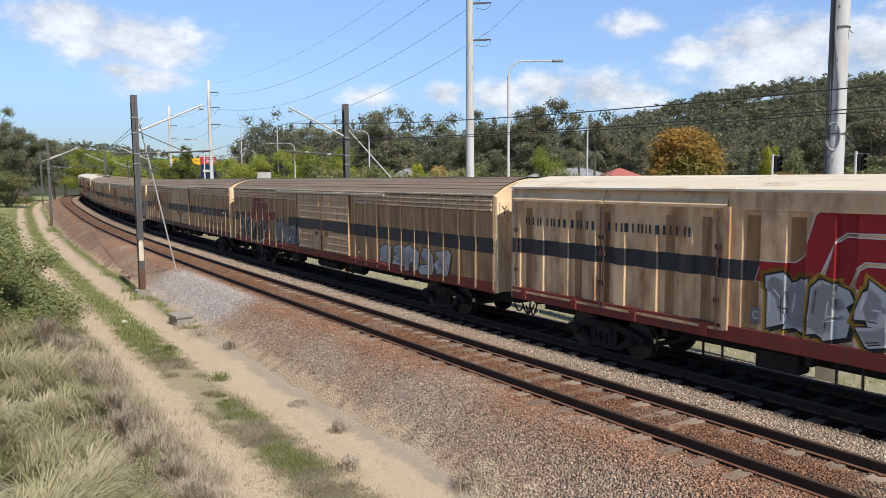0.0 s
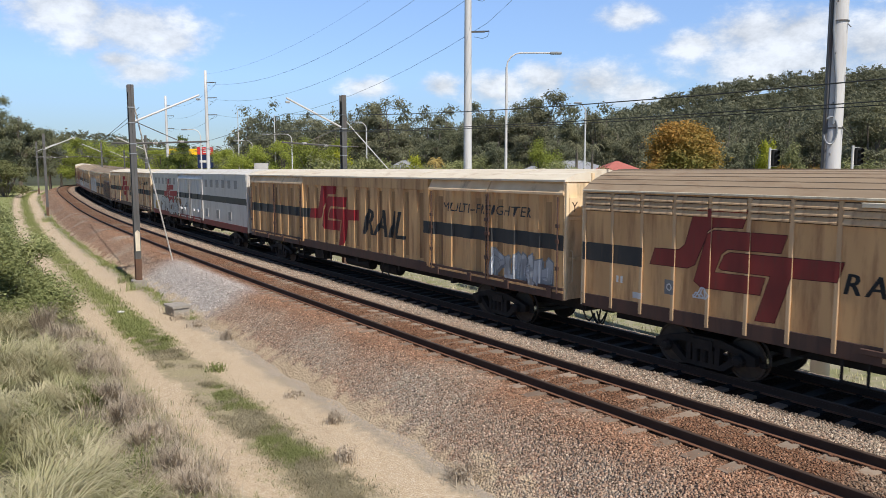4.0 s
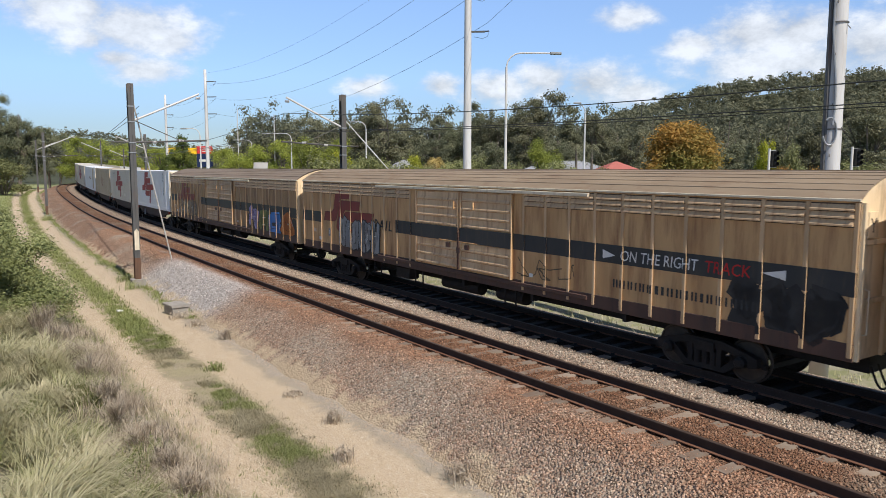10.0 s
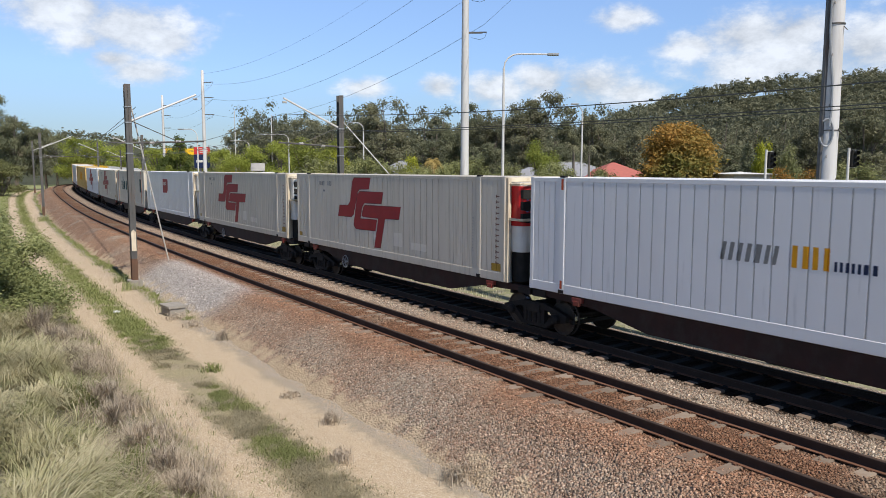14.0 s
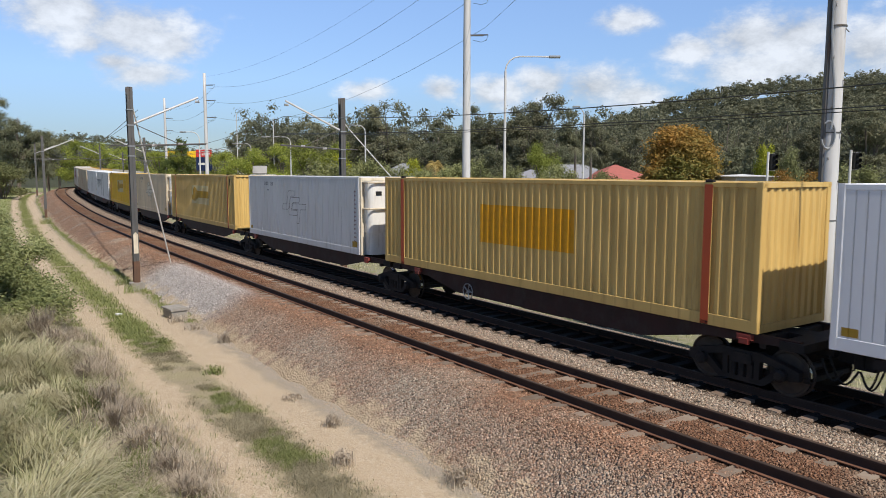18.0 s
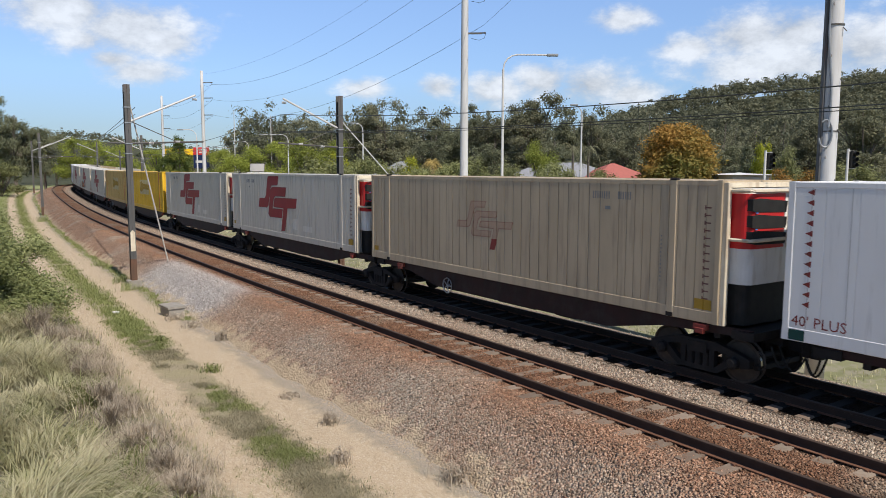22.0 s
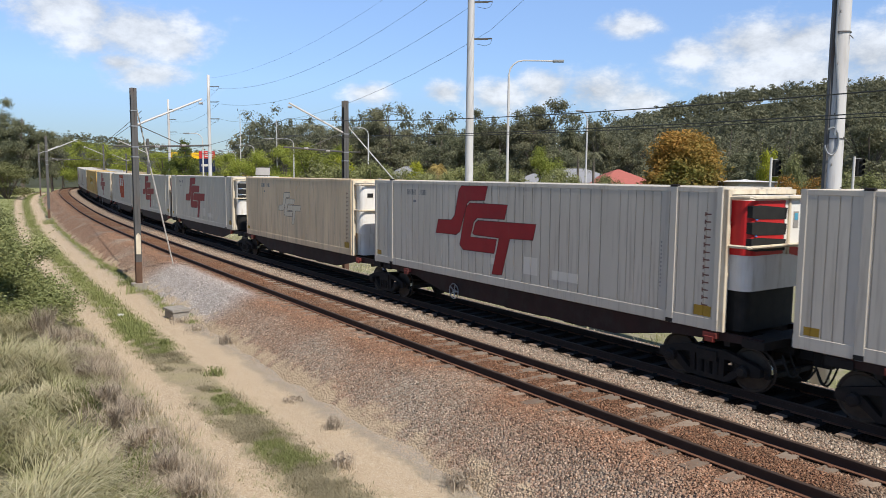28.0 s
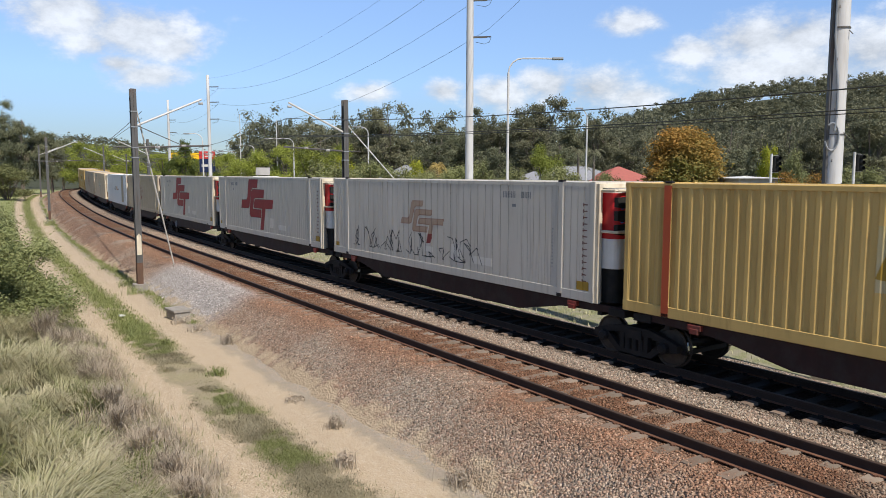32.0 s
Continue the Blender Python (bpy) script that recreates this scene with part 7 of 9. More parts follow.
def platform(front, rear, L=15.9, wheel=True, inset=2.0):
    """One platform of an articulated container wagon. front, rear: 'end' for a free end, 'joint' where a bogie is shared."""
    w = thing("container_wagon", "red-brown skeletal container wagon platform", "goods wagon", group="container wagons")
    a, b = -L / 2 + (0.5 if rear == "end" else 0.0), L / 2 - (0.5 if front == "end" else 0.0)
    for y0, y1 in ((-1.16, -1.04), (1.04, 1.16)):
        sh = Shape()
        sh.prism([(a + 0.2, 1.06), (a + 0.2, 1.20), (b - 0.2, 1.20), (b - 0.2, 1.06), (b - inset - 0.3, 0.97), (b - inset - 2.0, 0.64), (a + inset + 2.0, 0.64), (a + inset + 0.3, 0.97)], "y", y0, y1)
        part("side_sill", sh, "flat_red", w)
    sh = Shape()
    sh.box(a, b, -0.30, 0.30, 0.82, 1.16, 0.02)
    for x in np.linspace(a + 1.0, b - 1.0, 7):
        sh.box(float(x) - 0.07, float(x) + 0.07, -1.1, 1.1, 0.92, 1.16)
    sh.box(a + 0.1, a + 0.6, -1.2, 1.2, 1.0, 1.17)
    sh.box(b - 0.6, b - 0.1, -1.2, 1.2, 1.0, 1.17)
    part("centre_sill", sh, "grime", w)
    for x in (-6.13, 6.13):
        q = Shape()
        q.box(x - 0.16, x + 0.16, -1.27, -1.05, 1.06, 1.18, 0.01)
        q.box(x - 0.10, x + 0.10, -1.29, -1.2, 0.98, 1.10, 0.01)
        part("twist_lock", q, "sill_red", w, "red container lock")
    eq = Shape()
    eq.tube((-1.2, -0.75, 0.70), (0.4, -0.75, 0.70), 0.19, 0.19, 10)
    eq.box(1.4, 2.1, -0.95, -0.6, 0.55, 0.9, 0.03)
    part("brake_gear", eq, "grime", w)
    if wheel:
        hw = Shape()
        n = 16
        for i in range(n):
            t0, t1 = 2 * math.pi * i / n, 2 * math.pi * (i + 1) / n
            hw.tube((-3.3 + 0.24 * math.cos(t0), -1.22, 0.76 + 0.24 * math.sin(t0)), (-3.3 + 0.24 * math.cos(t1), -1.22, 0.76 + 0.24 * math.sin(t1)), 0.018, 0.018, 5)
        for i in range(5):
            t = 2 * math.pi * i / 5
            hw.tube((-3.3, -1.22, 0.76), (-3.3 + 0.24 * math.cos(t), -1.22, 0.76 + 0.24 * math.sin(t)), 0.02, 0.02, 5)
        hw.tube((-3.3, -1.23, 0.76), (-3.3, -1.14, 0.76), 0.06, 0.06, 10)
        part("hand_brake_wheel", hw, "galv", w, "grey hand-brake wheel")
    if rear == "end":
        add_bogie(w, -L / 2 + inset)
        add_coupler(w, a, -1)
    else:
        add_bogie(w, -L / 2)
    if front == "end":
        add_bogie(w, L / 2 - inset)
        add_coupler(w, b, 1)
    return w


FIRST, MIDDLE, LAST = platform("end", "joint"), platform("joint", "joint", wheel=False), platform("joint", "end")
PAIR = platform("end", "end", L=26.2, wheel=True, inset=3.2)

# ---------- the consist, front to rear ----------
# where each wagon's rear end stands along the line at 0 s; the train comes 25 to 27 m nearer each second
MOVES = []


def run(t):
    return 25.089 * t + 0.8565 * t * t / 32 + 0.0768 * t ** 3 / 1024


def add_vans():
    def put(v, rear, label, L=LOUVRE_L):
        tagged(v, label)
        MOVES.append((v, rear - L / 2, 8.55, 0.0))

    v, p = freighter_van(address=(-11.2, 5.3), words=("none",), logo_x=-4.28, sill="sill_red")
    warning_plate(v, p, -4.28, 1.65)
    spray(-4.0, 1.6, 1.34, 2.52, 7, p, ["tag_silver"], "tag_black", v, 1, "large silver block shapes edged in black and yellow", fat=0.30, rim="label_yellow")
    put(v, 14.15, "cream high-sided van, rust-stained, with red emblem and silver spray paint", VAN_L)
    v, p = louvre_van(body="tan_grimy", sill="sill_red")
    spray(-11.1, -7.0, 1.15, 2.35, 6, p, ["tag_black"], "tag_silver", v, 2, "black spray-painted shapes with white edges and dots", fat=0.25)
    spray(-5.8, 0.3, 1.2, 2.45, 4, p, ["tag_grey"], "tag_black", v, 3, "large grey spray-painted blocks edged in black", fat=0.34)
    spray(4.9, 9.5, 1.15, 2.15, 5, p, ["tag_silver"], "tag_brown", v, 4, "faded silver spray-painted blocks", fat=0.22)
    put(v, 38.62, "tan louvred van with silver and black spray paint")
    v, p = louvre_van(body="tan_grimy", slogan="worn")
    put(v, 63.15, "tan louvred van with a slogan on its black band")
    v, p = louvre_van(sill="sill_red")
    spray(4.4, 6.4, 1.25, 2.85, 2, p, ["tag_grey"], "tag_black", v, 5, "grey spray-painted figure", fat=0.24)
    panel = paint("spray_painting", [rect(6.55, 11.5, 1.26, 2.68)], p, "tag_grey", v, "grey spray-painted block with pale edged shapes", 0.006)
    paint("fill", [rect(6.62, 11.42, 1.33, 2.61)], p, "tag_silver", panel, off=0.007)
    spray(6.8, 11.3, 1.35, 2.58, 4, p, ["tag_grey"], "tag_black", v, 6, "silver spray-painted blocks", fat=0.2)
    put(v, 87.60, "tan louvred van with maroon emblem, word RAIL and silver spray paint")
    v, p = louvre_van(slogan="worn")
    scribble(v, p, -8.6, -8.0, 1.7, 2.15, 71, 3, "tag_white")
    scribble(v, p, -4.2, -3.4, 1.5, 1.9, 72, 3, "tag_white")
    scribble(v, p, 4.5, 6.0, 1.6, 2.0, 73, 4, "tag_white")
    scribble(v, p, 6.6, 8.6, 1.95, 2.25, 74, 5, "tag_white")
    put(v, 112.09, "grimy tan louvred van with a worn slogan and small white scrawls")
    v, p = freighter_van(words=("rail", "freighter"), roof_mat="pale_roof", body="tan")
    spray(8.6, 11.2, 1.2, 2.1, 4, p, ["tag_silver"], "tag_grey", v, 8, "faded silver spray-painted blocks", fat=0.2)
    put(v, 136.16, "brown-stained high-sided van with red emblem and word RAIL", VAN_L)
    v, p = freighter_van(words=("none",), roof_mat="roof_white", body="silver", silver=True, logo_x=-7.69, sill="sill_red")
    spray(-8.7, -2.5, 1.12, 2.40, 5, p, ["tag_silver"], "tag_black", v, 9, "silver spray-painted shapes on a brown patch", halo="tag_rust", fat=0.2)
    scribble(v, p, -1.6, -0.4, 1.9, 2.2, 75, 4, "tag_black")
    put(v, 160.23, "silver-grey insulated van with recessed panels and spray paint", VAN_L)
    v, p = freighter_van(words=("rail", "freighter"), logo_x=-4.1)
    warning_plate(v, p, -4.5, 1.65)
    put(v, 184.55, "cream high-sided van, rusty hoods, red emblem and word RAIL", VAN_L)
    v, p = louvre_van(word=False)
    block = paint("spray_painting", drips(-10.65, -3.05, 1.15, 3.22, 9), p, "tag_white", v, "white spray-painted block with a dripping top", 0.0085)
    paint_each("mark", [[(x, 2.35), (x + 0.45, 2.35), (x + 0.18, 2.85)] for x in (-9.6, -7.9, -6.4, -5.0, -3.9)], p, "tag_black", block, off=0.010)
    paint_each("mark", [rect(-10.5, -9.8, 1.25, 1.4), rect(-10.45, -9.9, 1.55, 1.8)], p, "label_yellow", block, off=0.010)
    cloud(4.9, 11.6, 1.12, 3.0, p, "tag_wine", v, "wine-red sprayed cloud", random.Random(31), "tag_silver")
    sprayed_word(WORD_POSER, 5.55, 1.30, 1.28, 1.02, p, "tag_dim", "tag_black", v, "dim grey sprayed word POSER on a wine-red cloud")
    put(v, 209.0, "tan louvred van with white and wine-red spray paint")
    v, p = louvre_van(sill="sill_red", white_half=True, slogan="bright", logo="logo")
    put(v, 233.43, "tan and white louvred van with red sill and a slogan")
    v, p = freighter_van(address=(6.2, 3.95), words=("rail", "freighter_rear"), sill="sill_red", logo_x=-4.15)
    paint("white_panel", [rect(-6.2, -4.2, 1.30, 2.3)], p, "tag_white", v, "pale painted-over patch", 0.0045)
    paint("white_panel", [rect(-1.2, 4.6, 1.30, 2.20)], p, "tag_white", v, "pale painted-over patch", 0.0045)
    spray(-11.1, -6.3, 1.30, 2.5, 5, p, ["tag_violet"], "tag_black", v, 13, "violet spray-painted shapes edged in blue", fat=0.24, rim="tag_blue")
    spray(-4.5, -0.6, 1.30, 2.15, 5, p, ["tag_brown_pale"], "maroon", v, 14, "dull brown spray-painted shapes edged in red on black", fat=0.22, halo="tag_black")
    spray(-0.1, 5.4, 1.22, 2.35, 5, p, ["tag_white", "tag_green", "tag_blue"], "tag_black", v, 15, "white, green and blue spray-painted blobs", fat=0.24)
    spray(5.6, 11.5, 1.18, 2.42, 5, p, ["tag_silver"], "tag_black", v, 16, "large silver shapes edged in black on blue", halo="tag_blue", fat=0.22, rim="tag_teal")
    put(v, 257.6, "cream high-sided van covered in colourful spray paint", VAN_L)
    v, p = louvre_van(slogan="bright")
    spray(-8.3, -5.1, 1.25, 2.50, 6, p, ["tag_grey"], "tag_black", v, 17, "grey spray-painted bubbles edged in black and white", fat=0.3)
    spray(9.3, 11.7, 1.2, 2.3, 3, p, ["tag_black"], "tag_black", v, 18, "black spray-painted blobs", fat=0.3)
    scribble(v, p, 2.7, 4.9, 1.5, 2.0, 76, 4, "tag_brown")
    put(v, 282.0, "grimy tan louvred van with grey and black spray paint")
    v, p = louvre_van(body="tan_grimy", logo="maroon", word=False)
    spray(-9.8, -5.1, 1.35, 2.35, 6, p, ["tag_brown_pale"], "tag_brown", v, 19, "dull brown spray-painted blocks", fat=0.2)
    spray(5.1, 8.1, 1.15, 2.45, 2, p, ["tag_violet", "tag_green"], "tag_black", v, 20, "violet and olive spray-painted blocks on black", halo="tag_black", fat=0.24)
    spray(8.1, 11.5, 1.15, 2.45, 2, p, ["tag_blue", "tag_orange"], "tag_black", v, 23, "blue and orange spray-painted blocks on black", halo="tag_black", fat=0.26)
    put(v, 306.38, "tan louvred van with bright blue and violet spray paint")


def drips(x0, x1, z0, z1, n):
    """A block with a wavy top."""
    r = random.Random(77)
    w = (x1 - x0) / n
    out = [(x0, z0), (x1, z0 + 0.03)]
    for i in range(n):
        a, hi = x1 - i * w, z1 - r.uniform(0.0, 0.25)
        out += [(a, z1 - 0.34), (a - w * 0.2, hi), (a - w * 0.8, hi)]
    return [out + [(x0, z1 - 0.34)]]


add_vans()

BOXES = [("B", 322.67), ("A", 338.66), ("C", 354.15), ("D", 370.04), ("A", 385.86), ("E", 401.9), ("F", 418.0), ("G", 434.02), ("A", 449.9), ("B", 465.9),
         ("Y1", 482.05), ("W", 496.62), ("Y2", 513.81), ("V", 528.14), ("Y3", 545.25), ("R1", 559.04), ("R2", 571.76), ("C", 587.88), ("A", 603.93), ("A", 619.71),
         ("Y3", 635.6), ("Y2", 651.49), ("A", 667.68), ("AG", 683.68), ("A", 699.5), ("BG", 715.3), ("A", 731.05), ("A", 747.42), ("V", 761.92), ("E", 779.17),
         ("A", 794.93), ("S", 810.70), ("A", 827.12), ("Y2", 842.89), ("CG", 858.58), ("A", 874.59), ("A", 890.75), ("C", 906.6), ("D", 922.5), ("V", 938.4),
         ("C", 954.3), ("Y2", 970.2), ("C", 986.1), ("A", 1002.0), ("Y2", 1018.0)]


def add_boxes():
    used = set()
    for kind, rear in BOXES:
        src = KINDS[kind]
        ob = src if kind not in used else copy_thing(src, Matrix())
        used.add(kind)
        half = 6.1 if kind in ("R1", "R2") else 6.25 if kind in ("V", "W") else BOX_L / 2
        MOVES.append((ob, rear - half, 7.0, DECK))
    free = {"FIRST": FIRST, "MIDDLE": MIDDLE, "LAST": LAST}
    taken = set()
    start = 306.71
    packs = [385.86, 465.79, 545.48, 571.76, 651.49, 731.05, 810.75, 890.75, 970.2, 1049.7]
    for end in packs:
        if end - start < 40:
            MOVES.append((PAIR, (start + end) / 2, 9.9, 0.0))
        else:
            step = (end - start) / 5
            for i in range(5):
                key = "FIRST" if i == 0 else "LAST" if i == 4 else "MIDDLE"
                ob = free[key] if key not in taken else copy_thing(free[key], Matrix())
                taken.add(key)
                MOVES.append((ob, start + (i + 0.5) * step, 7.9, 0.0))
        start = end


add_boxes()


def motions():
    """Runs every wagon and container along the far track."""
    for ob, mid, half, z in MOVES:
        rows = []
        for t in range(33):
            s = mid - run(t)
            a, b = spot(np.array(s - half), GAP), spot(np.array(s + half), GAP)
            c = (a + b) / 2
            fall = math.degrees(math.atan2(b[2] - a[2], 2 * half))
            rows.append((float(t), pose(c[0], c[1], z + c[2], 0, fall, math.degrees(math.atan2(a[1] - b[1], a[0] - b[0])))))
        walk(ob, rows)

# ---------- line-side masts, wires and poles ----------


def place(s, o, z=0.0, turn=0.0):
    """A pose on the line: x along it away from the camera, y to its left."""
    p = spot(np.array(float(s)), o, z)
    return pose(p[0], p[1], p[2], 0, 0, math.degrees(heading(s)) + turn)


def ground_at(x, y):
    j = int(np.argmin((LX - x) ** 2 + (LY - y) ** 2))
    o = (x - LX[j]) * math.sin(LT[j]) - (y - LY[j]) * math.cos(LT[j])
    P = np.array([[x, y, 0.0]])
    return float(ground_height(np.array([SPAN[j]]), np.array([o]), P)[0])


def catenary_mast(s, o, foot, top=8.25, near=False):
    """A steel H-section mast with an inclined arm towards its track."""
    side = 1 if o > 0 else -1          # the tracks lie to the left (+y) of masts on the right
    m = thing("catenary_mast", "dark steel mast with a pale inclined arm and insulators" if not near else "dark steel mast, rusty foot, with pale arm and guy wire", "catenary mast", place(s, o), "catenary masts")
    sh = Shape()
    w = 0.15
    for x in (-w, w - 0.02):
        sh.box(x, x + 0.02, -0.13, 0.13, foot + 1.0, top)
    sh.box(-w, w, -0.01, 0.01, foot + 1.0, top)
    part("post", sh, "mast_steel", m)
    ft = Shape()
    for x in (-w, w - 0.02):
        ft.box(x, x + 0.02, -0.132, 0.132, foot - 0.1, foot + 1.0)
    ft.box(-w, w, -0.012, 0.012, foot - 0.1, foot + 1.0)
    part("post_foot", ft, "mast_rust", m)
    base = Shape()
    base.box(-0.3, 0.3, -0.3, 0.3, foot - 0.4, foot + 0.0, 0.03)
    part("base", base, "concrete", m)
    arm = Shape()
    arm.tube((0, side * 0.13, 6.6), (0, side * 3.1, 7.95), 0.05, 0.05, 8)
    part("arm", arm, "pole", m, "pale galvanised arm")
    br = Shape()
    br.tube((0, side * 0.13, 5.6), (0, side * 3.4, 5.75), 0.045, 0.045, 6)
    br.tube((0, side * 0.13, 6.6), (0, side * 2.1, 5.75), 0.02, 0.02, 6)
    br.tube((0, -side * 0.9, 5.6), (0, side * 0.13, 5.6), 0.03, 0.03, 6)
    part("registration_arm", br, "mast_steel", m)
    for y, z in ((3.05, 7.75), (1.0, 5.62), (2.2, 5.72)):
        ins = Shape()
        for k in range(4):
            ins.tube((0, side * y - 0.1 + 0.055 * k, z), (0, side * y - 0.07 + 0.055 * k, z), 0.06, 0.06, 10)
        part("insulator", ins, "porcelain", m)
    for z in (5.55, 5.1, 6.5, 7.2):
        band = Shape()
        band.box(-w - 0.02, w + 0.02, -0.15, 0.15, z, z + 0.05)
        part("clamp", band, "galv", m)
    if near:
        pl = Shape()
        pl.box(-w - 0.012, -w - 0.006, -0.1, 0.1, 0.62, 1.5)
        pl.prism([(-0.1, 1.5), (0.1, 1.5), (0.0, 1.62)], "x", -w - 0.012, -w - 0.006)
        part("marker_plate", pl, "unit_cream", m, "pale marker plate")
    return m


def wire(name, pts, r, label, mat="wire"):
    sh = Shape()
    sh.pipe(pts, r, 5)
    return tagged(part(name, sh, mat), label, "wire")


def sagging(a, b, sag, n=12):
    a, b = Vector(a), Vector(b)
    return [tuple(a.lerp(b, i / n) - Vector((0, 0, 4 * sag * (i / n) * (1 - i / n)))) for i in range(n + 1)]


def span_wire(s0, s1, o0, o1, z0, z1, sag, r=0.012, label="overhead wire of the electrified track"):
    n = 14
    pts = []
    for i in range(n + 1):
        k = i / n
        p = spot(np.array(s0 + (s1 - s0) * k), o0 + (o1 - o0) * k, z0 + (z1 - z0) * k - 4 * sag * k * (1 - k))
        pts.append(tuple(p))
    wire("overhead_wire", pts, r, label)


def build_line():
    catenary_mast(34.5, -3.65, -0.75, near=True)
    catenary_mast(33.6, 6.6, -0.9)
    for s in (91, 146, 196, 246):
        catenary_mast(s, -3.7, -0.9)
        catenary_mast(s - 2, 6.6, -0.9)
    marks = [-24.0, 34.0, 86.0, 141.0, 196.0, 251.0]
    for a, b in zip(marks[:-1], marks[1:]):
        span_wire(a, b, GAP, GAP, 7.2, 7.2, 1.15, 0.014)
        span_wire(a, b, GAP, GAP, 6.35, 6.35, 0.7, 0.012)
        span_wire(a, b, GAP + 0.25, GAP - 0.2, 6.3, 6.3, 0.72, 0.010)
        for k in (0.2, 0.4, 0.6, 0.8):
            s = a + (b - a) * k
            q = 4 * k * (1 - k)
            wire("dropper", [tuple(spot(np.array(s), GAP, 7.2 - 1.15 * q)), tuple(spot(np.array(s), GAP, 6.35 - 0.7 * q))], 0.006, "thin dropper between two overhead wires")
        if a > 0:
            span_wire(a, b, -0.6 if a > 40 else -3.4, -0.6, 7.2, 7.2, 0.9, 0.014)
            span_wire(a, b, -0.4 if a > 40 else -3.4, -0.4, 6.4 if a > 40 else 6.9, 6.3, 0.4, 0.012)
    # guys of the two near masts
    a = spot(np.array(34.5), -3.55, 7.5)
    b = spot(np.array(36.6), -1.59, -0.28)
    wire("guy_wire", [tuple(a), tuple(b)], 0.036, "pale guy wire anchoring a mast", "roof_white")
    a = spot(np.array(34.0), 6.5, 7.4)
    b = spot(np.array(30.0), 12.2, -0.5)
    wire("guy_wire", [tuple(a), tuple(b)], 0.028, "guy wire anchoring a mast", "pole")
    # strainer on the near mast, where the near track's wires end
    st = thing("wire_strainer", "pulley strainer with insulators on a mast", "wire strainer", place(34.9, -3.65, 6.85))
    sh = Shape()
    sh.tube((0.1, -0.05, 0), (0.1, 0.05, 0), 0.16, 0.16, 14)
    part("pulley", sh, "porcelain", st)
    sh = Shape()
    sh.box(-0.2, 0.2, -0.02, 0.02, -0.03, 0.03)
    part("bracket", sh, "mast_steel", st)


def power_pole(x, y, top, r, arms, label, cable=False, turn=0.0):
    z = ground_at(x, y)
    p = thing("power_pole", label, "power pole", pose(x, y, z, 0, 0, turn), "power poles")
    sh = Shape()
    sh.pipe([(0, 0, (top - z) * i / 6) for i in range(7)], r * 1.12, 20, r * 0.77)
    part("shaft", sh, "pole", p, smooth=True)
    for h in arms:
        a = Shape()
        a.box(0, 1.05, -0.05, 0.05, h - z - 0.05, h - z + 0.05)
        arm = part("crossarm", a, "mast_steel", p)
        i = Shape()
        i.lathe([(0.94 + 0.03 * k, 0.055 if k % 2 else 0.03) for k in range(13)], h - z + 0.02)
        part("insulator", i, "mast_steel", arm)
        w = Shape()
        w.pipe([(1.3, 0, h - z), (1.2, -0.3, h - z - 0.35), (0.9, -0.5, h - z - 0.5), (0.4, -0.3, h - z - 0.35)], 0.012, 5)
        part("jumper_wire", w, "wire", arm)
    if cable:
        c = Shape()
        c.box(-r - 0.03, -r * 0.6, -0.12, 0.06, 0.5, top - z - 0.5, 0.02)
        part("conduit", c, "mast_steel", p, "dark cable conduit")
        q = Shape()
        q.pipe([(-r * 0.8, -r * 0.75, t) for t in (10.2, 9.6, 8.8)] + [(-r * 0.6, -r * 0.9, 8.2), (-r * 0.35, -r - 0.02, 7.6), (-r * 0.3, -r - 0.03, 6.9), (-r * 0.5, -r - 0.05, 6.5)], 0.028, 7)
        loop = [(-r * 0.75 + 0.20 * math.sin(t) * 0.8, -r - 0.04, 6.35 + 0.34 * math.cos(t)) for t in np.linspace(-0.6, 4.4, 14)]
        q.pipe(loop, 0.024, 7)
        part("cable_loop", q, "galv", p, "grey loop of cable")
        for h in (4.2, 6.4, 9.0, 11.0):
            b = Shape()
            b.tube((0, 0, h), (0, 0, h + 0.03), r * 1.09, r * 1.09, 20)
            part("strap", b, "mast_steel", p)
        for k in range(9):
            b = Shape()
            s_ = 1 if k % 2 else -0.6
            b.tube((r * 0.7 * s_, -r * 0.7, 4.6 + k * 0.62), (r * 0.95 * s_, -r * 1.1, 4.5 + k * 0.62), 0.012, 0.012, 5)
            part("climbing_peg", b, "mast_steel", p)
    return p


def street_lamp(x, y, top, reach, way, label="grey street lamp with a curved arm"):
    """way: the compass turn of its arm, degrees."""
    z = ground_at(x, y)
    p = thing("street_lamp", label, "street lamp", pose(x, y, z, 0, 0, way), "street lamps")
    h = top - z
    sh = Shape()
    sh.tube((0, 0, 0), (0, 0, h - 0.9), 0.11, 0.075, 10)
    part("post", sh, "pole", p)
    a = Shape()
    pts = [(0, 0, h - 0.9)] + [(0.9 - 0.9 * math.cos(t), 0, h - 0.9 + 0.9 * math.sin(t)) for t in (0.4, 0.8, 1.2, 1.57)] + [(reach * 0.6, 0, h), (reach - 0.5, 0, h - 0.02)]
    a.pipe(pts, 0.05, 7)
    part("arm", a, "pole", p)
    q = Shape()
    q.box(reach - 0.6, reach + 0.1, -0.13, 0.13, h - 0.10, h + 0.06, 0.04)
    part("lamp_head", q, "galv", p)
    return p


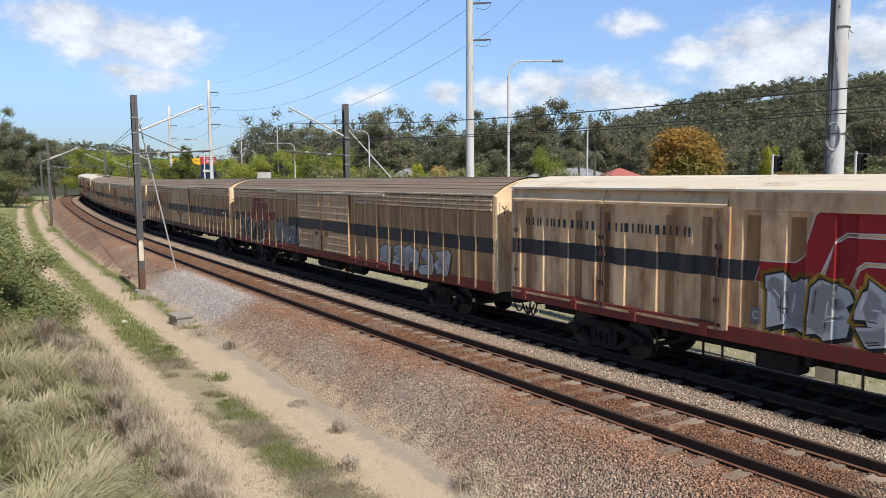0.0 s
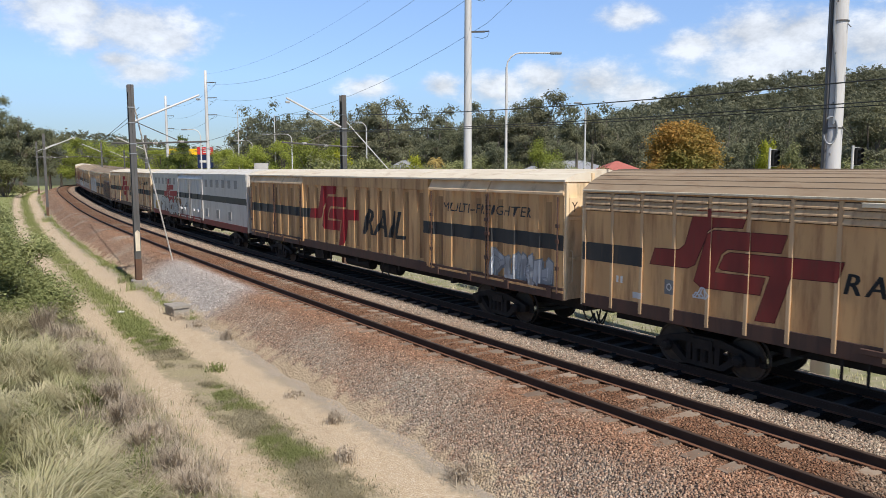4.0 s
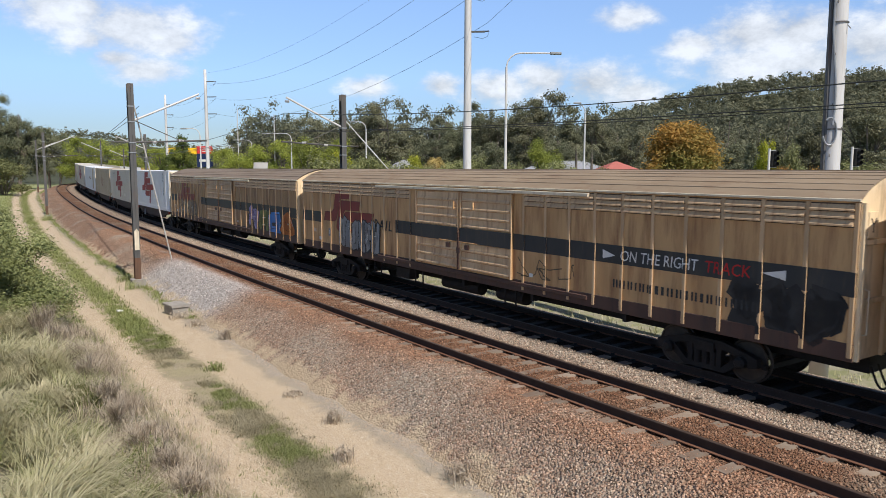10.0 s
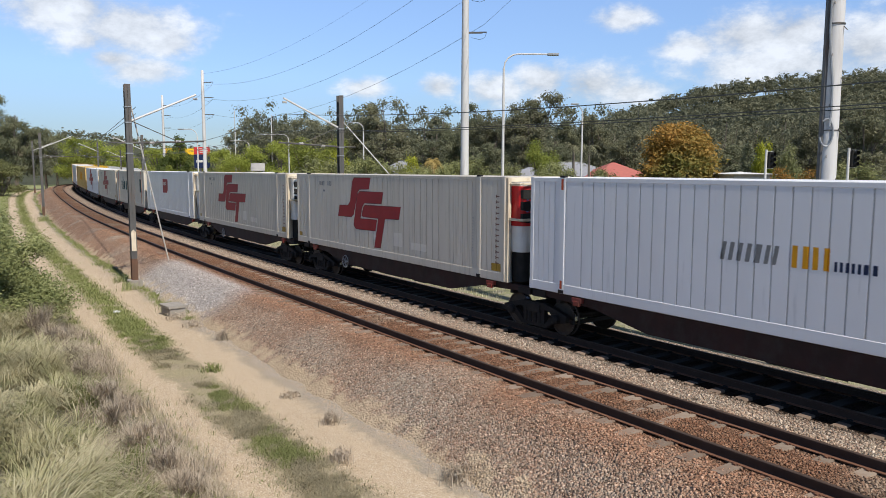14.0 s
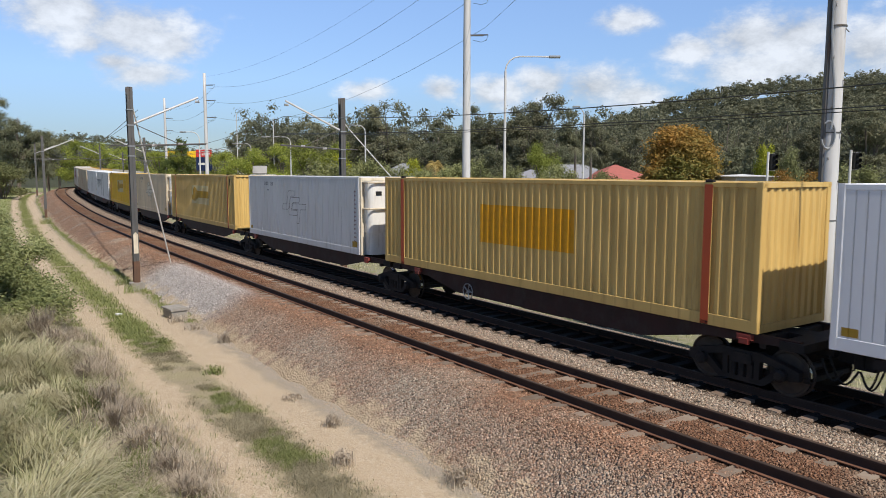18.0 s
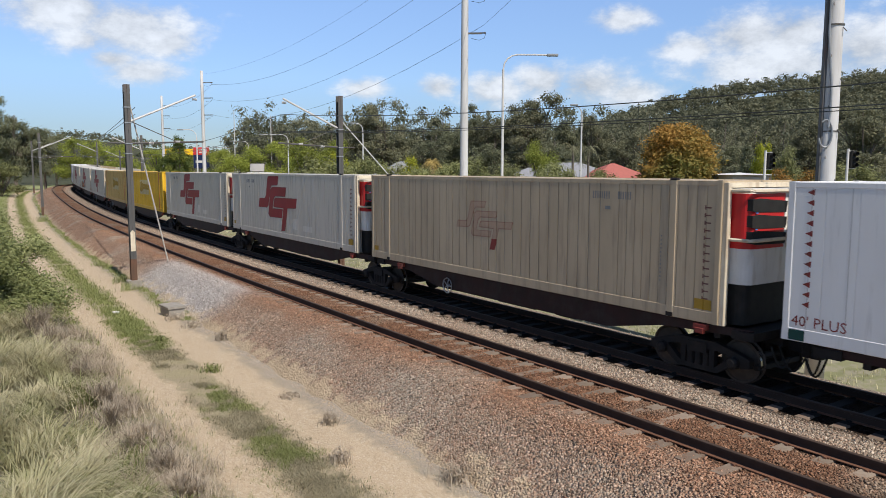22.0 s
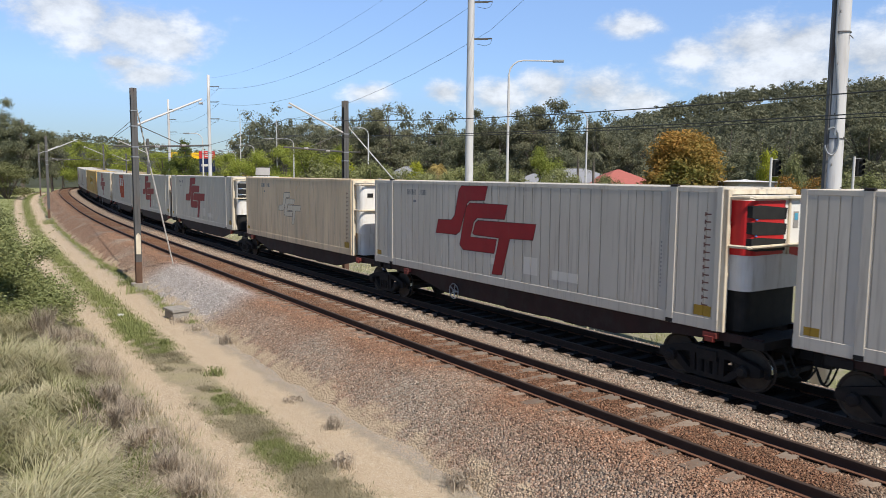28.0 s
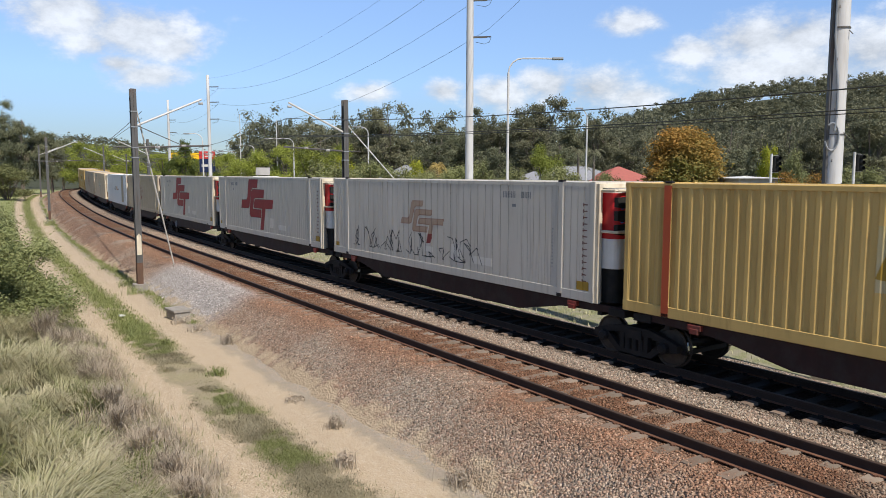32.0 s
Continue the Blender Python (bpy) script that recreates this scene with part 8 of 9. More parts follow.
def traffic_light(x, y, top):
    z = ground_at(x, y)
    p = thing("traffic_light", "pale post with a black three-aspect traffic light", "traffic light", pose(x, y, z, 0, 0, 20), "traffic lights")
    h = top - z
    sh = Shape()
    sh.tube((0, 0, 0), (0, 0, h), 0.07, 0.07, 10)
    part("post", sh, "pole", p)
    b = Shape()
    b.box(0.10, 0.45, -0.18, 0.18, h - 1.05, h - 0.12, 0.03)
    head = part("signal_head", b, "black", p)
    for k in range(3):
        v = Shape()
        v.tube((0.28, -0.18, h - 0.27 - 0.3 * k), (0.28, -0.36, h - 0.27 - 0.3 * k), 0.12, 0.12, 12, False)
        part("visor", v, "black", head)
    c = Shape()
    c.box(0.0, 0.5, -0.02, 0.02, h - 0.14, h - 0.10)
    c.box(0.0, 0.5, -0.02, 0.02, h - 1.08, h - 1.04)
    part("bracket", c, "pole", p)


def house(x, y, w, d, eave, ridge, turn, roof, label):
    z = ground_at(x, y)
    p = thing("house", label, "house", pose(x, y, z, 0, 0, turn), "houses beyond the line")
    e, r = eave - z, ridge - z
    sh = Shape()
    sh.box(-w / 2, w / 2, -d / 2, d / 2, -0.2, e)
    part("wall", sh, "wall", p)
    rf = Shape()
    a, b = w / 2 + 0.5, d / 2 + 0.5
    k = max(w / 2 - d / 2, 0.2)
    lo = [(-a, -b, e), (a, -b, e), (a, b, e), (-a, b, e)]
    hi = [(-k, 0, r), (k, 0, r)]
    rf.face([lo[0], lo[1], hi[1], hi[0]]), rf.face([lo[1], lo[2], hi[1]]), rf.face([lo[2], lo[3], hi[0], hi[1]]), rf.face([lo[3], lo[0], hi[0]]), rf.face(lo[::-1])
    part("roof", rf, roof, p)
    rd = Shape()
    rd.box(-k, k, -0.12, 0.12, r - 0.05, r + 0.03)
    part("ridge_cap", rd, roof, p)
    for i in (-1, 1):
        wn = Shape()
        wn.box(i * w / 4 - 0.9, i * w / 4 + 0.9, -d / 2 - 0.03, -d / 2 + 0.02, e - 1.8, e - 0.6)
        win = part("window", wn, "roof_white", p)
        gl = Shape()
        gl.box(i * w / 4 - 0.82, i * w / 4 + 0.82, -d / 2 - 0.04, -d / 2 - 0.031, e - 1.72, e - 0.68)
        part("pane", gl, "glass_dark", win)


def roadside_sign(x, y):
    z = ground_at(x, y)
    p = thing("roadside_sign", "tall red, yellow and navy advertising sign", "sign", pose(x, y, z, 0, 0, 12))
    for a in (-2.0, 2.0):
        q = Shape()
        q.tube((a, 0, 0), (a, 0, 8.0 - z), 0.14, 0.14, 8)
        part("post", q, "mast_steel", p)
    for nm, mat, x0, x1, z0, z1 in (("panel", "sign_yellow", -4.1, 0.9, 6.9, 8.0), ("panel", "sign_red", 0.95, 3.6, 7.0, 8.3), ("panel", "sign_navy", 0.95, 3.6, 4.6, 6.95)):
        q = Shape()
        q.box(x0, x1, -0.15, 0.15, z0 - z, z1 - z, 0.02)
        part(nm, q, mat, p)
    q = Shape()
    for k in range(3):
        q.box(1.9, 3.3, -0.165, -0.155, 7.9 - 0.3 * k - z, 8.05 - 0.3 * k - z)
    q.box(1.3, 2.9, -0.165, -0.155, 5.6 - z, 6.0 - z)
    part("lettering", q, "roof_white", p, "white unreadable lettering")


def build_poles():
    big = power_pole(9.75, 18.6, 20.0, 0.21, (19.2, 17.5), "thick pale power pole with a dark conduit", cable=True, turn=-8)
    power_pole(1.45, 46.0, 19.2, 0.25, (17.4, 14.95, 12.75), "pale power pole with crossarms", turn=-5)
    power_pole(-28.5, 89.0, 16.1, 0.22, (14.7, 12.9, 10.9), "pale power pole with crossarms", turn=-5)
    power_pole(-45.0, 120.0, 16.2, 0.22, (14.6, 13.0, 11.0), "pale power pole with crossarms", turn=-5)
    for za, zb, zc in ((20.6, 17.9, 14.5), (19.4, 15.5, 12.7), (17.9, 13.25, 10.9)):
        wire("power_line", sagging((10.9, 18.5, za), (2.6, 46, zb), 0.3), 0.009, "thin dark overhead power line")
        wire("power_line", sagging((2.6, 46, zb), (-27.3, 89, zc), 2.3), 0.011, "thin dark overhead power line")
        wire("power_line", sagging((-27.3, 89, zc), (-43.8, 120, zc), 0.8), 0.011, "thin dark overhead power line")
    wire("power_line", sagging((1.5, 46, 18.95), (-28.5, 89, 15.7), 1.8), 0.007, "thin dark overhead power line")
    street_lamp(4.0, 48, 11.8, 3.4, 0)
    street_lamp(13.3, 70, 10.6, 1.0, 180, "grey post with a short curved top")
    street_lamp(-10.0, 95, 10.4, 1.9, 180)
    street_lamp(-22.7, 110, 9.6, 4.2, 180)
    street_lamp(-33.8, 130, 9.4, 3.2, 180)
    street_lamp(-40.0, 140, 8.6, 3.0, 180)
    street_lamp(-29.5, 89.5, 9.2, 2.2, 180)
    for x, y, t in ((-27.5, 120, 13.1), (-36.2, 130, 14.6)):
        z = ground_at(x, y)
        p = thing("slim_post", "slim grey steel post", "post", pose(x, y, z))
        sh = Shape()
        sh.tube((0, 0, 0), (0, 0, t - z), 0.11, 0.06, 8)
        part("shaft", sh, "pole", p)
    traffic_light(18.5, 42, 5.6)
    traffic_light(22.1, 40, 5.65)
    roadside_sign(-44.5, 130)
    house(24.3, 104, 8.5, 8, 3.3, 5.5, 8, "roof_red", "house with a red tiled roof")
    house(18.5, 108, 13, 9, 3.6, 5.6, 5, "roof_grey", "house with a grey roof")
    house(11.8, 98, 7, 7, 3.2, 4.8, 0, "roof_grey", "small house with a grey roof")
    house(-5.2, 100, 8, 7, 3.4, 5.6, 10, "roof_grey", "house with a grey roof among trees")
    house(22.7, 56, 3.0, 4, 4.15, 4.3, 6, "unit_white", "low building with a white sheet roof")
    p = thing("equipment_panel", "tilted panel on posts over a white cabinet", "equipment", pose(-19.9, 80, ground_at(-19.9, 80), 0, 0, 10))
    q = Shape()
    q.prism([(-0.3, 4.75), (0.3, 5.55), (0.35, 5.5), (-0.25, 4.7)], "x", -0.75, 0.75)
    part("panel", q, "silver_dark", p)
    q = Shape()
    for a in (-0.6, 0.6):
        q.tube((a, 0, 0), (a, 0, 5.1), 0.06, 0.06, 6)
    part("post", q, "pole", p)
    q = Shape()
    q.box(-1.0, 1.7, -0.8, 0.8, 2.4, 4.6, 0.05)
    part("cabinet", q, "unit_white", p)
    b = thing("concrete_block", "weathered concrete cable pit with loose stones on it", "concrete block", place(27.0, -3.75, -1.05, 6))
    q = Shape()
    q.box(-0.45, 0.45, -0.30, 0.30, -0.1, 0.22, 0.03)
    part("pit", q, "concrete", b)
    q = Shape()
    q.box(-0.5, 0.5, -0.35, 0.35, 0.22, 0.31, 0.02)
    part("lid", q, "concrete", b)
    l = thing("litter", "crumpled white wrapper on the grass", "litter", place(28.2, -5.55, -1.08, 30))
    q = Shape()
    q.prism([(-0.12, -0.06), (0.1, -0.09), (0.14, 0.05), (-0.02, 0.10)], "z", 0.0, 0.07)
    part("wrapper", q, "unit_white", l)


build_line()
build_poles()

# ---------- plants ----------


def raw_mesh(name, V, F, mat):
    me = bpy.data.meshes.new(name)
    V, F = np.asarray(V, np.float32), np.asarray(F, np.int32)
    me.vertices.add(len(V))
    me.vertices.foreach_set("co", V.ravel())
    me.loops.add(F.size)
    me.loops.foreach_set("vertex_index", F.ravel())
    k = F.shape[1]
    me.polygons.add(len(F))
    me.polygons.foreach_set("loop_start", np.arange(0, F.size, k, dtype=np.int32))
    me.polygons.foreach_set("loop_total", np.full(len(F), k, dtype=np.int32))
    me.update()
    me.validate()
    me.materials.append(mat)
    return me


def leaf_cloud(centres, radii, n, size, r, up=0.3):
    """n leaves, as small kites, in ellipsoids; denser towards their skins."""
    centres, radii = np.asarray(centres, float), np.asarray(radii, float)
    w = (radii.prod(1)) ** 0.67
    which = r.choice(len(centres), n, p=w / w.sum())
    d = r.normal(size=(n, 3))
    d /= np.linalg.norm(d, axis=1)[:, None]
    rad = np.abs(r.normal(0.72, 0.28, n))
    P = centres[which] + d * rad[:, None] * radii[which]
    nrm = d + r.normal(size=(n, 3)) * 0.7 + np.array([0, 0, up])
    nrm /= np.linalg.norm(nrm, axis=1)[:, None]
    a = np.cross(nrm, r.normal(size=(n, 3)))
    a /= np.linalg.norm(a, axis=1)[:, None] + 1e-9
    b = np.cross(nrm, a)
    sz = size * r.uniform(0.6, 1.4, n)[:, None]
    V = np.stack([P - a * sz, P + b * sz * 0.45, P + a * sz, P - b * sz * 0.45], 1).reshape(-1, 3)
    F = np.arange(4 * n).reshape(n, 4)
    return V, F


def tree_kind(name, mat, n, size, seed, style):
    """One tree 10 m high: trunk and limbs, and a crown of leaves in uneven clumps. Returns the two meshes."""
    r = np.random.RandomState(seed)
    C, R = [], []
    tr = Shape()
    if style == "gum":
        fork = r.uniform(2.4, 3.6)
        tr.pipe([(0, 0, -0.3), (0.1, 0.05, fork * 0.5), (0.05, 0, fork)], 0.26, 8, 0.18)
        for limb in range(9):
            a = limb * 2.4 + r.uniform(-0.4, 0.4)
            reach, z = r.uniform(0.7, 2.5), r.uniform(4.6, 8.8)
            elbow = (reach * 0.45 * math.cos(a), reach * 0.45 * math.sin(a), fork + (z - fork) * 0.5)
            tip = (reach * math.cos(a), reach * math.sin(a), z)
            tr.pipe([(0.05, 0, fork - 0.2), elbow, tip], 0.11, 5, 0.04)
            for k in range(6):
                b_, q = r.uniform(0, 6.28), r.uniform(0.3, 1.35)
                c = (tip[0] + q * math.cos(b_), tip[1] + q * math.sin(b_), z + r.uniform(-1.5, 1.0))
                C.append(c), R.append((r.uniform(0.55, 1.1), r.uniform(0.55, 1.1), r.uniform(0.38, 0.7)))
                tr.tube(elbow if k % 2 else tip, c, 0.035, 0.015, 4)
        for k in range(12):
            a, z = r.uniform(0, 6.28), r.uniform(2.2, 4.8)
            c = (1.9 * math.cos(a) * r.uniform(0.5, 1.2), 1.9 * math.sin(a) * r.uniform(0.5, 1.2), z)
            C.append(c), R.append((r.uniform(0.6, 1.1), r.uniform(0.6, 1.1), r.uniform(0.4, 0.8)))
            tr.tube((0.05, 0, fork * 0.8), c, 0.04, 0.015, 4)
    elif style == "round":
        tr.tube((0, 0, -0.3), (0, 0, 3.0), 0.25, 0.18, 8)
        for k in range(18):
            a, z = r.uniform(0, 6.28), r.uniform(2.4, 8.6)
            rr = 2.7 * math.sqrt(max(0.05, 1 - ((z - 5.0) / 4.6) ** 2)) * r.uniform(0.45, 1.0)
            c = (rr * math.cos(a), rr * math.sin(a), z)
            C.append(c), R.append((r.uniform(0.9, 1.5), r.uniform(0.9, 1.5), r.uniform(0.8, 1.3)))
            tr.tube((0, 0, 2.6), c, 0.09, 0.03, 5)
    elif style == "cone":
        tr.tube((0, 0, -0.3), (0, 0, 8.5), 0.22, 0.05, 8)
        for k in range(26):
            z = 1.2 + 8.2 * k / 26
            a = k * 2.4
            rr = 2.4 * (1 - (z - 0.8) / 9.6) * r.uniform(0.5, 1.0)
            c = (rr * math.cos(a), rr * math.sin(a), z)
            C.append(c), R.append((0.35 + 0.5 * (1 - z / 11), 0.35 + 0.5 * (1 - z / 11), 0.7))
            tr.tube((0, 0, z - 0.3), c, 0.05, 0.02, 5)
    elif style == "oval":
        tr.tube((0, 0, -0.3), (0, 0, 3.0), 0.28, 0.2, 8)
        for k in range(60):
            a, z = k * 2.4, 0.9 + 8.1 * k / 59
            rr = 2.9 * math.sqrt(max(0.02, 1 - ((z - 2.2) / 7.4) ** 2)) * r.uniform(0.55, 0.95)
            c = (rr * math.cos(a), rr * math.sin(a), z)
            C.append(c), R.append((r.uniform(0.8, 1.2), r.uniform(0.8, 1.2), r.uniform(0.7, 1.1)))
            tr.tube((0, 0, 2.0), c, 0.05, 0.02, 5)
    else:                              # bush: leaves down to the ground
        for k in range(22):
            a, z = r.uniform(0, 6.28), r.uniform(0.8, 8.6)
            rr = 4.2 * math.sqrt(max(0.05, 1 - (z / 10.0) ** 2)) * r.uniform(0.35, 1.0)
            c = (rr * math.cos(a), rr * math.sin(a), z)
            C.append(c), R.append((r.uniform(1.0, 1.7), r.uniform(1.0, 1.7), r.uniform(0.9, 1.6)))
            tr.tube((0.2 * math.cos(a), 0.2 * math.sin(a), -0.3), c, 0.07, 0.03, 5)
    V, F = leaf_cloud(C, R, n, size, r)
    tm = tr.mesh("trunk")
    tm.materials.append(MAT["bark"])
    return tm, raw_mesh("crown", V, F, MAT[mat])


TREES = {
    "gum": [tree_kind("gum", "gum", 17000, 0.112, k, "gum") for k in (11, 12, 13)],
    "gum_dark": [tree_kind("gum", "gum_dark", 17000, 0.112, k, "gum") for k in (14, 15)],
    "wattle": [tree_kind("wattle", "wattle", 11000, 0.12, k, "round") for k in (15, 16)],
    "shrub": [tree_kind("shrub", "shrub_far", 6000, 0.19, k, "bush") for k in (17, 18)],
    "lime": [tree_kind("lime", "lime", 4500, 0.19, 19, "round")],
    "pine": [tree_kind("pine", "gum_dark", 7000, 0.15, 20, "cone")],
    "cypress": [tree_kind("cypress", "cypress", 13000, 0.11, 24, "cone")],
    "autumn": [tree_kind("autumn", "autumn", 30000, 0.13, 21, "oval")],
    "autumn_orange": [tree_kind("autumn_orange", "autumn_orange", 5000, 0.15, 22, "round")],
}
SPREAD = {"gum": 7.0, "gum_dark": 7.0, "wattle": 6.8, "shrub": 9.0, "lime": 6.8, "pine": 5.2, "cypress": 5.2, "autumn": 7.2, "autumn_orange": 6.8}
WORDS = {"gum": ("tall grey-green gum tree with an open crown", "gum_tree", "tree"), "gum_dark": ("dark green gum tree with an open crown", "gum_tree", "tree"),
         "wattle": ("rounded yellow-green tree beyond the line", "broadleaf_tree", "tree"), "shrub": ("dense grey-green shrub beyond the line", "shrub", "shrub"), "lime": ("small bright yellow-green tree beyond the line", "broadleaf_tree", "tree"),
         "pine": ("dark green conical tree beyond the line", "conifer", "tree"), "cypress": ("bushy olive-green conical tree before a sign", "conifer", "tree"), "autumn": ("dense green tree turning orange and brown", "broadleaf_tree", "tree"), "autumn_orange": ("small orange-leaved tree beyond the line", "broadleaf_tree", "tree")}


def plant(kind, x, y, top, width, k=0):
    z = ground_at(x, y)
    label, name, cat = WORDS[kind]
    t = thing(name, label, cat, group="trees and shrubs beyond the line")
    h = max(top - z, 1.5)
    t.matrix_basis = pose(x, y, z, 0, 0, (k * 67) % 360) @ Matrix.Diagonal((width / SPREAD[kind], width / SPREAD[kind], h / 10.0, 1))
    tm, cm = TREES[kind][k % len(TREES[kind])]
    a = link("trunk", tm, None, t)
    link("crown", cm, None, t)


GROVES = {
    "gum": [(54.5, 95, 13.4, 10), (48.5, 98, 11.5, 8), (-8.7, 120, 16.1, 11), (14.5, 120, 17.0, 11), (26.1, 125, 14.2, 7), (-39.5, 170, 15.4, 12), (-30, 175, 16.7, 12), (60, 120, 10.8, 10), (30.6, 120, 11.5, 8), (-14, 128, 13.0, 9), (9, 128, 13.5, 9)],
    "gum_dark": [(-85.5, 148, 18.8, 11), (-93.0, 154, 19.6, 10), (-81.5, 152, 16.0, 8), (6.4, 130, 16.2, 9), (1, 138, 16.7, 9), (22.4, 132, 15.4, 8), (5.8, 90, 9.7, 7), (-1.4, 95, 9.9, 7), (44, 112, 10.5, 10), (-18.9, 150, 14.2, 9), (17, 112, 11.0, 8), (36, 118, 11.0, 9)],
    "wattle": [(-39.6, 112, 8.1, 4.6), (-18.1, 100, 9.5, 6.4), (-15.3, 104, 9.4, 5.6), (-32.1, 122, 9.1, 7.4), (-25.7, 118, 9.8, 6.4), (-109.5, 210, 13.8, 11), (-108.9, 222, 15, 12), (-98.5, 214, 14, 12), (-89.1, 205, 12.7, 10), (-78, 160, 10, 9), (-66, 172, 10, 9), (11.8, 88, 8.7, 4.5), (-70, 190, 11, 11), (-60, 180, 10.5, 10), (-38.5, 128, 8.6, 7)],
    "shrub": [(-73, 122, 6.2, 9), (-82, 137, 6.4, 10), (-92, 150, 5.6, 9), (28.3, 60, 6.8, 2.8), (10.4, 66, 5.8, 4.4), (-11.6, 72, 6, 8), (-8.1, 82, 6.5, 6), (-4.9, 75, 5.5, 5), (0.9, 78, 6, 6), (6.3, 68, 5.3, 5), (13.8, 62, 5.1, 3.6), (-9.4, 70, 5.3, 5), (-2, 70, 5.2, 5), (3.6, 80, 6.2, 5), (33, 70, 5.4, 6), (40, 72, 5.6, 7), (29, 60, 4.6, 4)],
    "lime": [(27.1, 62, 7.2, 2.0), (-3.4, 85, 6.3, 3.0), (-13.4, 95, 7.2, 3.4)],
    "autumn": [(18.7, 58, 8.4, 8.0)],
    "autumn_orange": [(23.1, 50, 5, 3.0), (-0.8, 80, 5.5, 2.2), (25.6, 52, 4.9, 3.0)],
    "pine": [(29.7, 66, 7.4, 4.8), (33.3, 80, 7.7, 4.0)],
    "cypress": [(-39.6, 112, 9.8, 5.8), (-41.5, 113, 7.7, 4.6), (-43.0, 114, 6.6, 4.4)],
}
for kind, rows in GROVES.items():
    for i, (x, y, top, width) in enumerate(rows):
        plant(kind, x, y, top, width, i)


def palm(x, y, top, reach, mat, label, seed):
    """A feather palm: a ringed trunk and arching fronds of many leaflets."""
    r = np.random.RandomState(seed)
    z = ground_at(x, y)
    p = thing("palm_tree", label, "tree", pose(x, y, z), "trees and shrubs beyond the line")
    h = top - z - reach * 0.45
    sh = Shape()
    sh.pipe([(0, 0, -0.2), (0.05, 0, h * 0.5), (0, 0, h)], 0.17, 8, 0.12)
    part("trunk", sh, "bark", p)
    for k in range(16):
        a, rise = k * 2.4, r.uniform(0.1, 0.95)
        d, n = Vector((math.cos(a), math.sin(a), 0)), 9
        spine = [Vector((0, 0, h)) + d * reach * t * (1 - 0.25 * rise) + Vector((0, 0, reach * (rise * 1.4 * t - 1.25 * t * t))) for t in (i / n for i in range(n + 1))]
        f = Shape()
        f.pipe(spine, 0.02, 4, 0.006)
        side = Vector((-d.y, d.x, 0))
        for i in range(1, n):
            for w in (-1, 1):
                b, q = spine[i], (spine[i + 1] - spine[i]).normalized()
                tip = b + side * w * reach * 0.22 + q * reach * 0.14 - Vector((0, 0, reach * 0.12))
                f.face([b, b + q * 0.09, tip])
        part("frond", f, mat, p)


palm(13.6, 76, 7.6, 1.9, "gum", "green feather palm among the gardens", 3)
palm(16.4, 82, 7.4, 1.8, "gum", "green feather palm among the gardens", 4)
palm(-0.9, 78, 5.9, 1.5, "palm_gold", "small palm with golden fronds", 5)


def woods_material():
    m = leaf_material("woodland", (0.095, 0.100, 0.062), (0.235, 0.23, 0.145))
    nt = m.node_tree
    N, K = nt.nodes.new, nt.links.new
    mix = [n for n in nt.nodes if n.type == "MIX"][0]
    tc, n1 = N("ShaderNodeTexCoord"), N("ShaderNodeTexNoise")
    n1.inputs["Scale"].default_value, n1.inputs["Detail"].default_value = 0.09, 3.0
    K(tc.outputs["Object"], n1.inputs["Vector"])
    rr = N("ShaderNodeMapRange")
    rr.inputs["From Min"].default_value, rr.inputs["From Max"].default_value = 0.35, 0.68
    K(n1.outputs["Fac"], rr.inputs["Value"])
    m2 = N("ShaderNodeMix")
    m2.data_type = "RGBA"
    K(rr.outputs[0], m2.inputs["Factor"])
    m2.inputs["A"].default_value = (0.085, 0.092, 0.058, 1)
    m2.inputs["B"].default_value = (0.205, 0.20, 0.12, 1)
    m3 = N("ShaderNodeMix")
    m3.data_type = "RGBA"
    m3.inputs["Factor"].default_value = 0.5
    K(mix.outputs["Result"], m3.inputs["A"]), K(m2.outputs["Result"], m3.inputs["B"])
    hs = [n for n in nt.nodes if n.type == "HUE_SAT"][0]
    K(m3.outputs["Result"], hs.inputs["Color"])
    return m


